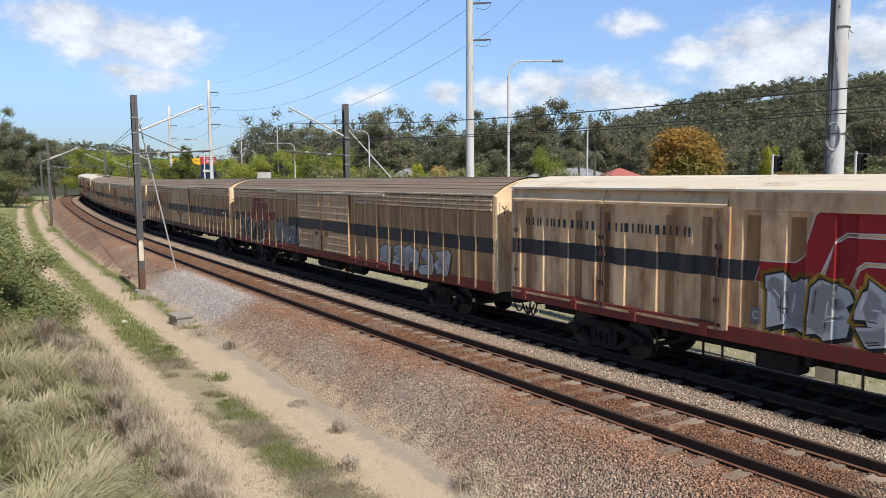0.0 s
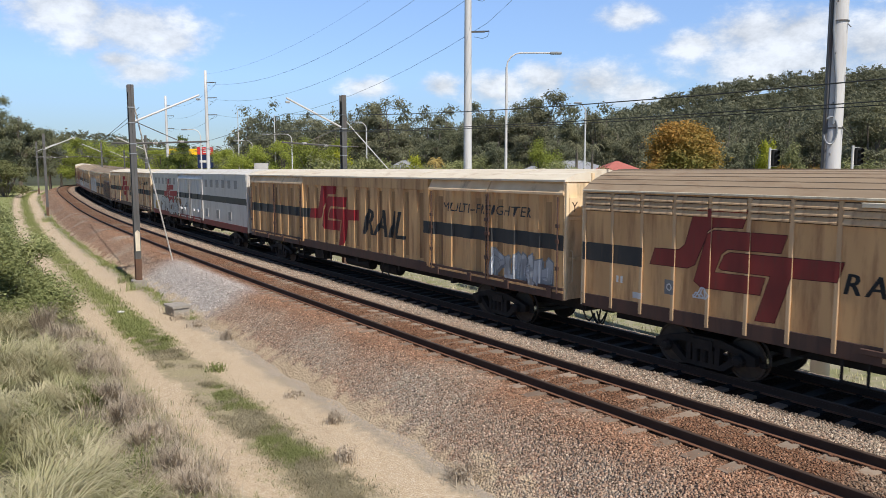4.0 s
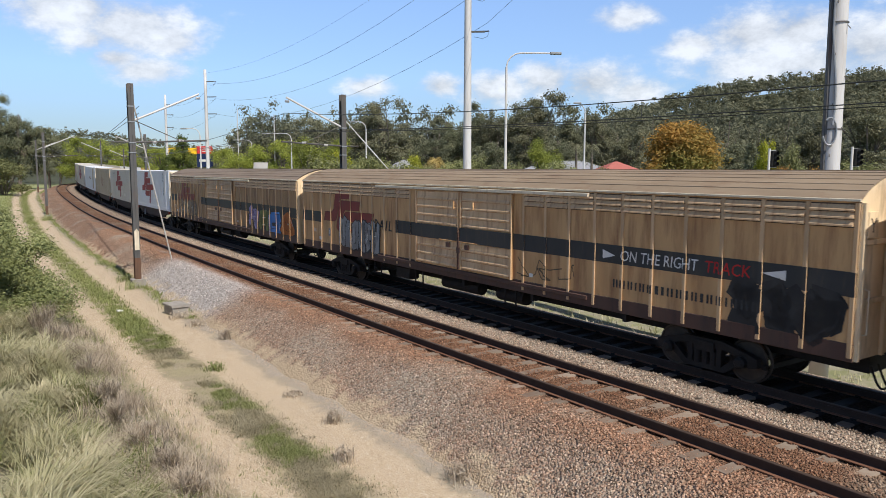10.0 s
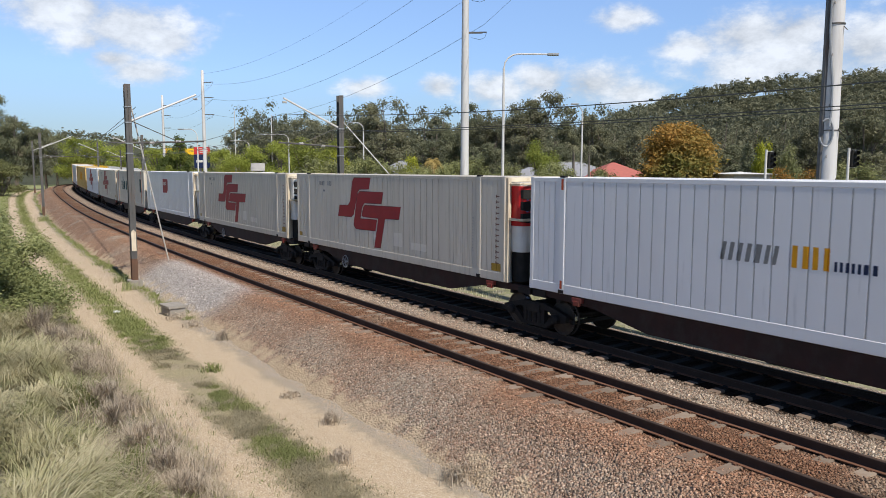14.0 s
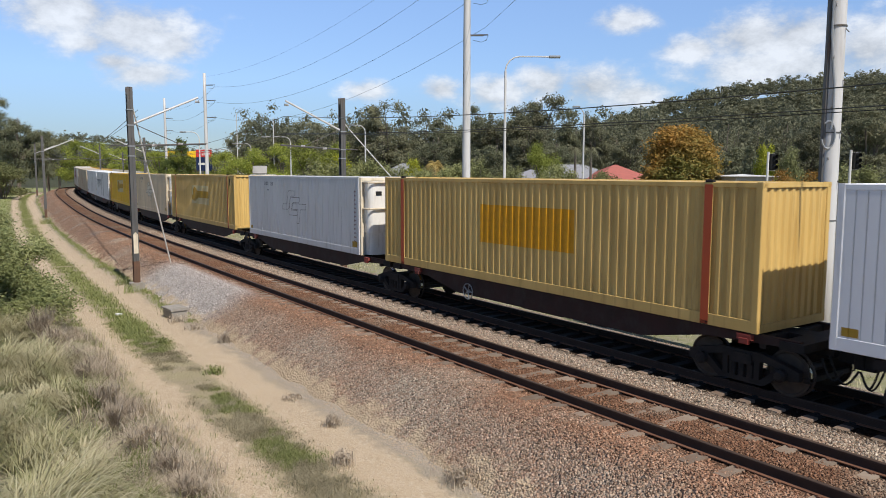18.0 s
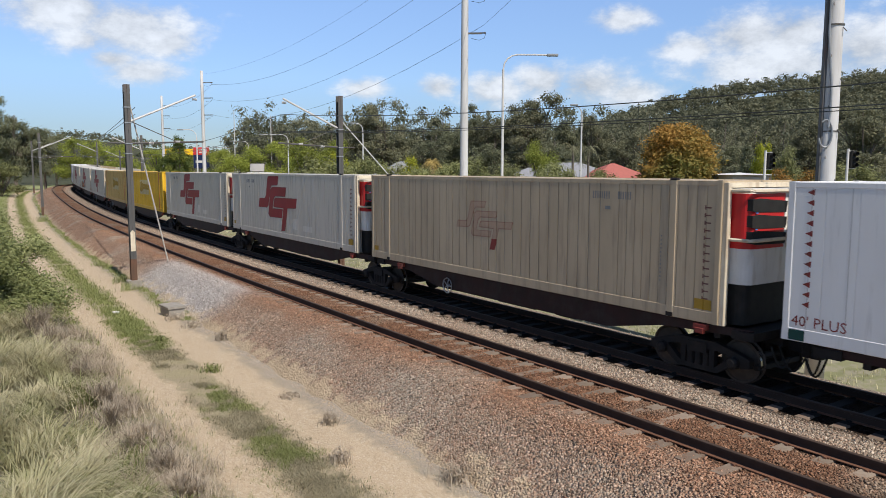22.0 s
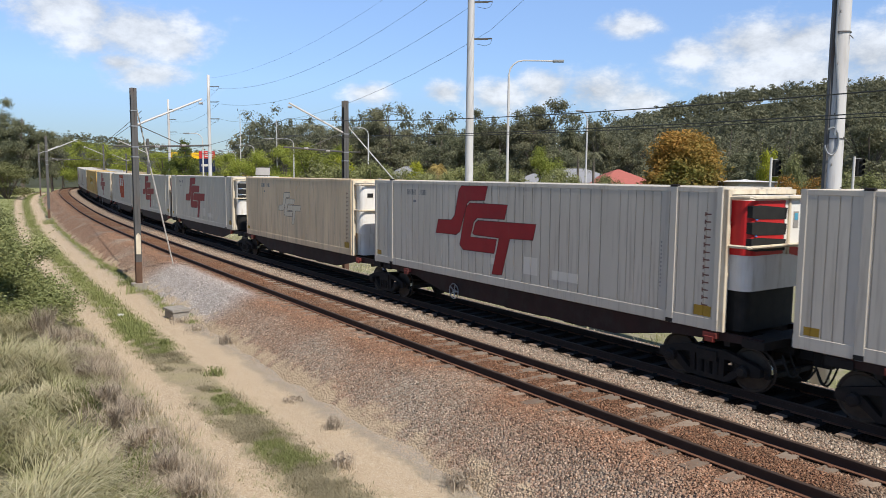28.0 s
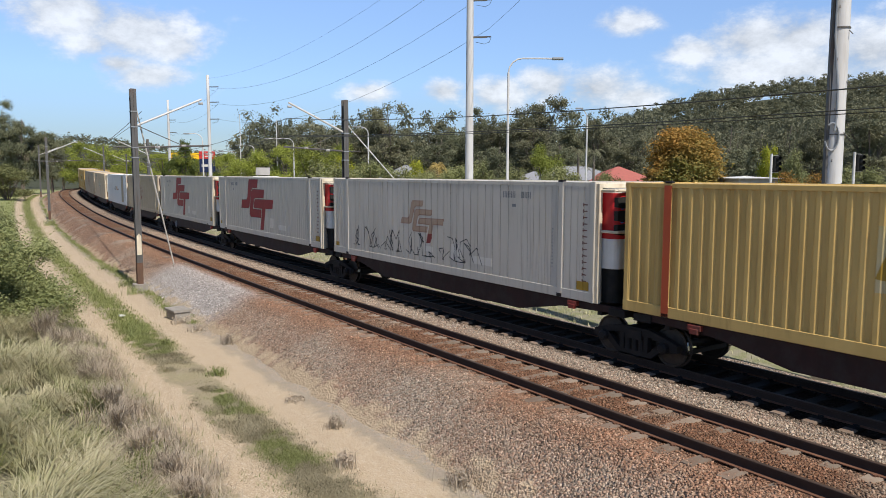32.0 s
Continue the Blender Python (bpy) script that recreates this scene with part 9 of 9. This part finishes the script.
def far_woods():
    """The wooded hills: trees in one mesh, each a few lumpy clumps thick with leaves, on a pale trunk."""
    r = np.random.RandomState(33)
    stamps = []
    for k in range(12):
        C, R = [], []
        for i in range(9):
            a, q = i * 2.4 + r.uniform(-0.5, 0.5), (0.0 if i == 0 else r.uniform(1.1, 2.5))
            C.append((q * math.cos(a), q * math.sin(a), 8.6 - (0.3 + 1.2 * (i % 3)) * (i > 0) - 0.5 * q + r.uniform(-0.6, 0.6)))
            w = r.uniform(1.0, 1.6)
            R.append((w, w, w * 0.75))
        fine = k >= 8
        inner, f0 = leaf_cloud(C, np.array(R) * 0.6, 70 if not fine else 160, 0.52 if not fine else 0.3, r, 0.6)
        outer, f1 = leaf_cloud(C, R, 150 if not fine else 900, 0.29 if not fine else 0.15, r, 0.6)
        stamps.append((np.concatenate([inner, outer]), np.concatenate([f0, f1 + len(inner)])))
    n1, n2, n3 = 3000, 3600, 420
    x = np.concatenate([r.uniform(20, 330, n1), r.uniform(-430, 480, n2), r.uniform(-50, 80, n3)])
    y = np.concatenate([r.uniform(190, 345, n1), r.uniform(140, 640, n2), r.uniform(145, 190, n3)])
    n = n1 + n2 + n3
    tall = np.concatenate([np.ones(n1 + n2), np.where(x[n1 + n2:] < -0.27 * y[n1 + n2:], 1.2, 1.7)])
    P = np.stack([x, y, 0 * x], -1)
    h = hills(P)
    j = np.array([int(np.argmin((LX[1500:3000] - a) ** 2 + (LY[1500:3000] - b) ** 2)) for a, b in zip(x, y)]) + 1500
    o = (x - LX[j]) * np.sin(LT[j]) - (y - LY[j]) * np.cos(LT[j])
    z = ground_height(SPAN[j], o, P)
    keep = (np.abs(x) < 0.75 * y + 20) & ((h > 4) | (r.rand(n) < 0.5)) & ~((y < 170) & (x < -45))
    keep &= np.abs(o) > np.where(SPAN[j] < 300, 30, 20)
    keep[n1:] &= (r.rand(n2 + n3) < np.clip(330 / y[n1:], 0.35, 1)) & ~((x[n1:] > 20) & (x[n1:] < 330) & (y[n1:] > 190) & (y[n1:] < 345))
    V, F, T = [], [], Shape()
    base = 0
    for i in np.nonzero(keep)[0]:
        sv, sf = stamps[i % 8 if i < n1 + n2 else 8 + i % 4]
        a, k = r.uniform(0, 6.28), r.uniform(0.72, 1.12) * tall[i]
        far = 1.2 if tall[i] == 1 else 0.8
        ca, sa = math.cos(a), math.sin(a)
        q = np.stack([(sv[:, 0] * ca - sv[:, 1] * sa) * k * far, (sv[:, 0] * sa + sv[:, 1] * ca) * k * far, sv[:, 2] * k - (3.6 * k if y[i] > 345 else 1.3 * k if y[i] > 230 else 0.0)], -1) + np.array([x[i], y[i], z[i]])
        V.append(q), F.append(sf + base)
        base += len(sv)
        if y[i] < 230:
            T.tube((x[i], y[i], z[i] - 0.5), (x[i] + 0.4, y[i], z[i] + 7.5 * k), 0.17, 0.08, 4, False)
    me = raw_mesh("woods", np.concatenate(V), np.concatenate(F), woods_material())
    w = tagged(link("woods", me, None), "dark green gum forest over the hills", "woods", kind="stuff")
    tagged(part("trunk", T, "bark", w), kind="stuff")


far_woods()


def blades(places, per, height, lean, width, r, spread):
    """Grass: each blade a bent strip of two pieces."""
    n = len(places) * per
    P = np.repeat(np.asarray(places, float), per, axis=0)
    P[:, :2] += r.normal(size=(n, 2)) * spread
    h = np.repeat(np.asarray(height, float) * np.ones(len(places)), per) * r.uniform(0.45, 1.15, n)
    a = r.uniform(0, 6.28, n)
    d = np.stack([np.cos(a), np.sin(a), 0 * a], -1)
    s = np.stack([-np.sin(a), np.cos(a), 0 * a], -1) * (width * r.uniform(0.6, 1.3, n))[:, None]
    out = (lean * r.uniform(0.2, 1.2, n) * h)[:, None]
    up = np.array([0, 0, 1.0])
    mid = P + up * (h * 0.6)[:, None] + d * out * 0.35
    tip = P + up * (h * r.uniform(0.75, 1.0, n))[:, None] + d * out
    V = np.stack([P - s, P + s, mid + s * 0.7, mid - s * 0.7, tip], 1).reshape(-1, 3)
    k = np.arange(n)[:, None] * 5
    F = np.concatenate([k + np.array([[0, 1, 2]]), k + np.array([[0, 2, 3]]), k + np.array([[3, 2, 4]])])
    return V, F


def tussocks(places, per, height, width, r, spread):
    """Clumps of grass: blades rise from a small foot and arch outwards, each a strip of three pieces."""
    n = len(places) * per
    P = np.repeat(np.asarray(places, float), per, axis=0)
    a = r.uniform(0, 6.28, n)
    d = np.stack([np.cos(a), np.sin(a), 0 * a], -1)
    P = P + d * (np.abs(r.normal(0, spread, n)))[:, None]
    h = np.repeat(np.asarray(height, float), per) * r.uniform(0.5, 1.1, n)
    s = np.stack([-np.sin(a), np.cos(a), 0 * a], -1) * (width * r.uniform(0.6, 1.3, n))[:, None]
    out = (h * r.uniform(0.25, 1.15, n))[:, None]
    up = np.array([0, 0, 1.0])
    droop = r.uniform(0.35, 0.95, n)[:, None]
    d = d + np.array([0.45, -0.25, 0.0])
    p1 = P + up * (h * 0.5)[:, None] + d * out * 0.22
    p2 = P + up * (h * 0.78)[:, None] + d * out * 0.62
    tip = P + up * h[:, None] * droop + d * out * 1.1
    V = np.stack([P - s, P + s, p1 + s, p1 - s, p2 + s * 0.7, p2 - s * 0.7, tip], 1).reshape(-1, 3)
    k = np.arange(n)[:, None] * 7
    F = np.concatenate([k + np.array([q]) for q in ([0, 1, 2], [0, 2, 3], [3, 2, 4], [3, 4, 5], [5, 4, 6])])
    return V, F


def stand(s, o):
    P = spot(s, o)
    P[:, 2] = ground_height(s, o, P) - 0.02
    return P


def grow_grass():
    r = np.random.RandomState(51)
    # long dry grass on the bank: tussocks whose blades arch outwards, laid over by the wind
    n = 1150
    s = 4.0 + 25 * r.rand(n) ** 1.1
    edge = np.interp(s, [8, 17, 25], [-9.25, -8.75, -8.5])
    o = edge - 4.0 * r.rand(n) ** 1.2
    P = spot(s, o)
    lush = 0.7 * rough(P, 1.1, 44) + 0.5 * rough(P, 3.1, 45)
    s, o, lush = s[lush > -0.22], o[lush > -0.22], lush[lush > -0.22]
    n = len(s)
    V, F = tussocks(stand(s, o), 80, r.uniform(0.40, 0.95, n) * np.clip(0.8 + 0.7 * lush, 0.6, 1.35), 0.0085, r, 0.12)
    tagged(link("dry_grass", raw_mesh("dry_grass", V, F, MAT["grass_dry"]), None), "long dry yellow-green grass in tussocks on the bank", "grass", kind="stuff")
    n = 900
    s, o = -13.0 + 62 * r.rand(n), -8.6 - 8.0 * r.rand(n)
    V, F = tussocks(stand(s, o), 22, r.uniform(0.35, 0.75, n), 0.008, r, 0.10)
    tagged(link("bank_grass", raw_mesh("bank_grass", V, F, MAT["grass_dry"]), None), "dry grass further along the bank", "grass", kind="stuff")
    n = 170
    s, o = 5.0 + 26 * r.rand(n) ** 1.3, -8.0 - 3.8 * r.rand(n) ** 1.1
    V, F = tussocks(stand(s, o), 70, r.uniform(0.35, 0.7, n), 0.005, r, 0.07)
    tagged(link("green_tussocks", raw_mesh("green_tussocks", V, F, MAT["grass_green"]), None), "greener grass tussocks on the bank", "grass", kind="stuff")
    # grey dead stems at the bank's foot, in tangled clumps
    n = 7500
    s = 4.0 + 24 * r.rand(n)
    edge = np.interp(s, [8, 17, 25], [-9.1, -8.6, -8.4])
    o = edge - 0.2 + (-7.2 - edge) * r.rand(n) + r.normal(0, 0.22, n)
    P = spot(s, o)
    clump = rough(P, 2.6, 41) + 0.8 * rough(P, 7.0, 42) > -0.1
    s, o = s[clump], o[clump]
    V, F = blades(stand(s, o), 10, r.uniform(0.16, 0.58, len(s)), 1.2, 0.0055, r, 0.14)
    tagged(link("dead_stems", raw_mesh("dead_stems", V, F, MAT["twig"]), None), "grey dead stems along the bank's foot", "weeds", kind="stuff")
    n = 900
    s, o = 4.0 + 22 * r.rand(n), -7.7 + r.normal(0, 0.5, n)
    V, F = blades(stand(s, o), 12, r.uniform(0.06, 0.2, n), 0.9, 0.005, r, 0.09)
    tagged(link("low_weeds", raw_mesh("low_weeds", V, F, MAT["grass_green"]), None), "low green weeds between the dead stems", "weeds", kind="stuff")
    # the strip between the wheel tracks: grey-green and thin, then green further on
    n = 19000
    s = 5 + 22 * r.rand(n) ** 1.2
    o = -5.62 + r.normal(0, 0.27, n)
    P = spot(s, o)
    thin = np.interp(s, [5, 11, 14, 17, 20, 22, 26], [-0.6, -0.6, -0.35, 0.3, 0.2, -0.2, -0.6])
    ok = 0.5 * rough(P, 1.6, 9) + 0.6 * rough(P, 6.0, 10) > thin
    green = (rough(P, 2.6, 12) + 0.5 * rough(P, 9.0, 13) + np.where(s < 12.5, 0.1, np.where(s > 21, 0.5, -0.4)) > 0.1)
    for name, mat, pick, words in (("green_grass", "grass_green", ok & green, "short green grass between the wheel tracks"), ("straw_grass", "straw", ok & ~green, "short grey-brown dead grass between the wheel tracks")):
        V, F = blades(stand(s[pick], o[pick]), 9, r.uniform(0.03, 0.11, pick.sum()), 1.1, 0.005, r, 0.07)
        tagged(link(name, raw_mesh(name, V, F, MAT[mat]), None), words, "grass", kind="stuff")
    n = 1800
    s, o = 5 + 22 * r.rand(n), -5.55 + r.normal(0, 0.34, n)
    V, F = blades(stand(s, o), 6, r.uniform(0.03, 0.09, n), 0.9, 0.005, r, 0.10)
    tagged(link("dry_tufts", raw_mesh("dry_tufts", V, F, MAT["grass_dry"]), None), "sparse dry tufts on the clay", "grass", kind="stuff")
    n = 15000
    s = 23 + 140 * r.rand(n) ** 1.7
    u = r.rand(n)
    o = np.where(u < 0.40, r.normal(-5.55, 0.26, n), np.where(u < 0.72, -7.15 - np.abs(r.normal(0, 0.55, n)) * np.clip(s / 40, 0.8, 3), r.normal(-3.35, 0.2, n)))
    P = spot(s, o)
    keep = 0.5 * rough(P, 1.1, 14) + 0.6 * rough(P, 4.0, 15) + np.clip((s - 22) / 8, 0, 1) * 1.3 > 0.55
    s, o = s[keep], o[keep]
    V, F = blades(stand(s, o), 9, r.uniform(0.06, 0.2, len(s)), 0.8, 0.010, r, 0.12)
    tagged(link("verge_sward", raw_mesh("verge_sward", V, F, MAT["grass_green"]), None), "green grass along the vehicle track", "grass", kind="stuff")
    # weeds on the far verge, seen under the wagons
    n = 1800
    s, o = 2 + 70 * r.rand(n), 7.6 + 6 * r.rand(n)
    V, F = blades(stand(s, o), 8, r.uniform(0.1, 0.3, n), 0.7, 0.012, r, 0.2)
    tagged(link("verge_grass", raw_mesh("verge_grass", V, F, MAT["grass_dry"]), None), "pale grass beyond the tracks", "grass", kind="stuff")


grow_grass()


def tuft(s, o, h, w, mat, label, seed):
    r = np.random.RandomState(seed)
    p = spot(np.array(s), o)
    P = np.array([p])
    z = max(ground_height(np.array([s]), np.array([o]), P)[0], float(np.interp(o, *BALLAST)) if -3.5 < o < 7 else -9)
    t = thing("weed_tuft", label, "weed", pose(p[0], p[1], z - 0.02), "weed tufts by the track")
    V, F = blades([(0, 0, 0)], 90 if h < 0.55 else 260, h, 0.8, 0.008, r, w)
    tagged(link("stem", raw_mesh("stem", V, F, MAT[mat]), None, t), kind="stuff")
    V, F = leaf_cloud([(0, 0, h * 0.45)], [(w * 1.6, w * 1.6, h * 0.45)], 160, 0.035, r)
    tagged(link("foliage", raw_mesh("foliage", V, F, MAT[mat]), None, t), kind="stuff")


for i, (s, o, h, w, mat) in enumerate([(21.6, -3.55, 0.42, 0.10, "twig"), (18.2, -4.95, 0.30, 0.16, "grass_green"), (12.6, -4.05, 0.32, 0.10, "twig"), (8.6, -3.55, 0.42, 0.16, "twig"),
                                       (22.6, -5.25, 0.26, 0.14, "grass_green"), (24.2, -3.75, 0.30, 0.20, "twig"), (26.0, -3.9, 0.30, 0.24, "twig"), (15.0, -4.0, 0.16, 0.14, "twig"),
                                       (33.8, -4.05, 0.5, 0.2, "shrub"), (36.5, -3.9, 0.5, 0.25, "shrub"), (28.0, -3.7, 0.45, 0.18, "shrub"), (85.5, -4.0, 0.8, 0.3, "shrub"), (44, -3.7, 0.4, 0.3, "grass_green"),
                                       (10.5, -4.9, 0.34, 0.12, "twig"), (17.0, -8.0, 0.5, 0.22, "grass_green"), (12.5, -7.9, 0.5, 0.2, "grass_green"), (16.2, -8.7, 0.75, 0.22, "grass_green"), (11.5, -8.6, 0.6, 0.22, "grass_green"), (19.4, -9.3, 0.7, 0.25, "grass_green"), (13.2, -9.3, 0.6, 0.22, "grass_green")]):
    tuft(s, o, h, w, mat, {"twig": "small grey dead weed by the track", "grass_green": "small green grass tuft", "shrub": "low dark green weed by the track"}[mat], 70 + i)


def dead_shrub(s, o, h, w, seed):
    """A leafless shrub: a fan of grey twigs that fork."""
    r = np.random.RandomState(seed)
    x, y, _ = spot(np.array(float(s)), o)
    t = thing("dead_shrub", "grey leafless shrub in the dry grass", "shrub", pose(x, y, ground_at(x, y) - 0.03), "dead shrubs on the bank")
    stems, twigs = Shape(), []
    for k in range(26):
        a, lean = r.uniform(0, 6.28), r.uniform(0.1, 1.0)
        tip = Vector((w * lean * math.cos(a), w * lean * math.sin(a), h * r.uniform(0.7, 1.25)))
        mid = Vector((tip.x * 0.35, tip.y * 0.35, tip.z * 0.55))
        stems.pipe([(0.03 * math.cos(a), 0.03 * math.sin(a), 0), mid, tip], 0.011, 4, 0.004)
        twigs += [tuple(mid.lerp(tip, q)) for q in (0.2, 0.5, 0.8)]
    part("stem", stems, "twig", t)
    V, F = blades(twigs, 9, h * 0.4, 1.3, 0.0055, r, 0.02)
    tagged(link("twig", raw_mesh("twig", V, F, MAT["twig"]), None, t), kind="stuff")


for i, (s, o, h, w) in enumerate([(22.6, -8.7, 1.0, 0.5), (20.6, -8.5, 0.85, 0.5), (18.8, -8.3, 0.75, 0.45), (17.2, -8.25, 0.7, 0.4), (15.6, -8.1, 0.6, 0.4), (14.0, -8.2, 0.65, 0.4), (12.6, -8.0, 0.55, 0.4), (11.2, -7.9, 0.55, 0.35), (10.0, -7.8, 0.5, 0.35)]):
    dead_shrub(s, o, h, w, 120 + i)


def fallen_branch(s, o):
    x, y, _ = spot(np.array(float(s)), o)
    b = thing("fallen_branch", "weathered grey branch lying in dead grass", "branch", pose(x, y, ground_at(x, y) + 0.22, 0, 4, math.degrees(heading(s)) - 62))
    sh = Shape()
    sh.pipe([(-0.45, 0, 0), (-0.15, 0.04, 0.03), (0.2, 0.0, 0.0), (0.5, -0.05, -0.03)], 0.045, 8, 0.028)
    part("stem", sh, "bark", b)
    sh = Shape()
    sh.pipe([(0.1, 0.02, 0.01), (0.3, 0.12, 0.06), (0.42, 0.2, 0.05)], 0.02, 6, 0.01)
    part("side_shoot", sh, "bark", b)


fallen_branch(11.6, -8.3)


def bank_bush(s, o, top, width, k):
    p = spot(np.array(float(s)), o)
    z = ground_at(p[0], p[1])
    t = thing("bush", "dense olive-green bush on the bank", "bush", group="bushes on the bank")
    t.matrix_basis = pose(p[0], p[1], z - 0.1, 0, 0, 77 * k) @ Matrix.Diagonal((width / 9.0, width / 9.0, (top - z) / 10.0, 1))
    tm, cm = BUSHES[k % 2] if k < 4 else TREES["shrub"][k % 2]
    link("stem", tm, None, t)
    link("foliage", cm, None, t)


BUSHES = [tree_kind("bush", "shrub", 52000, 0.095, k, "bush") for k in (41, 42)]
for k, (s, o, top, width) in enumerate([(25.6, -9.9, 3.5, 5.0), (31.0, -10.4, 3.8, 5.0), (24.0, -12.0, 3.6, 4.8), (37.5, -10.6, 3.6, 4.6), (44, -10.4, 2.2, 4.4), (52, -11.2, 2.6, 5.0), (61, -10.6, 2.6, 5.2), (72, -11.5, 3.2, 6.0), (86, -12.5, 3.6, 7.0), (100, -13.5, 4.2, 8.0), (118, -14.5, 5.0, 9.0)]):
    bank_bush(s, o, top, width, k)


motions()
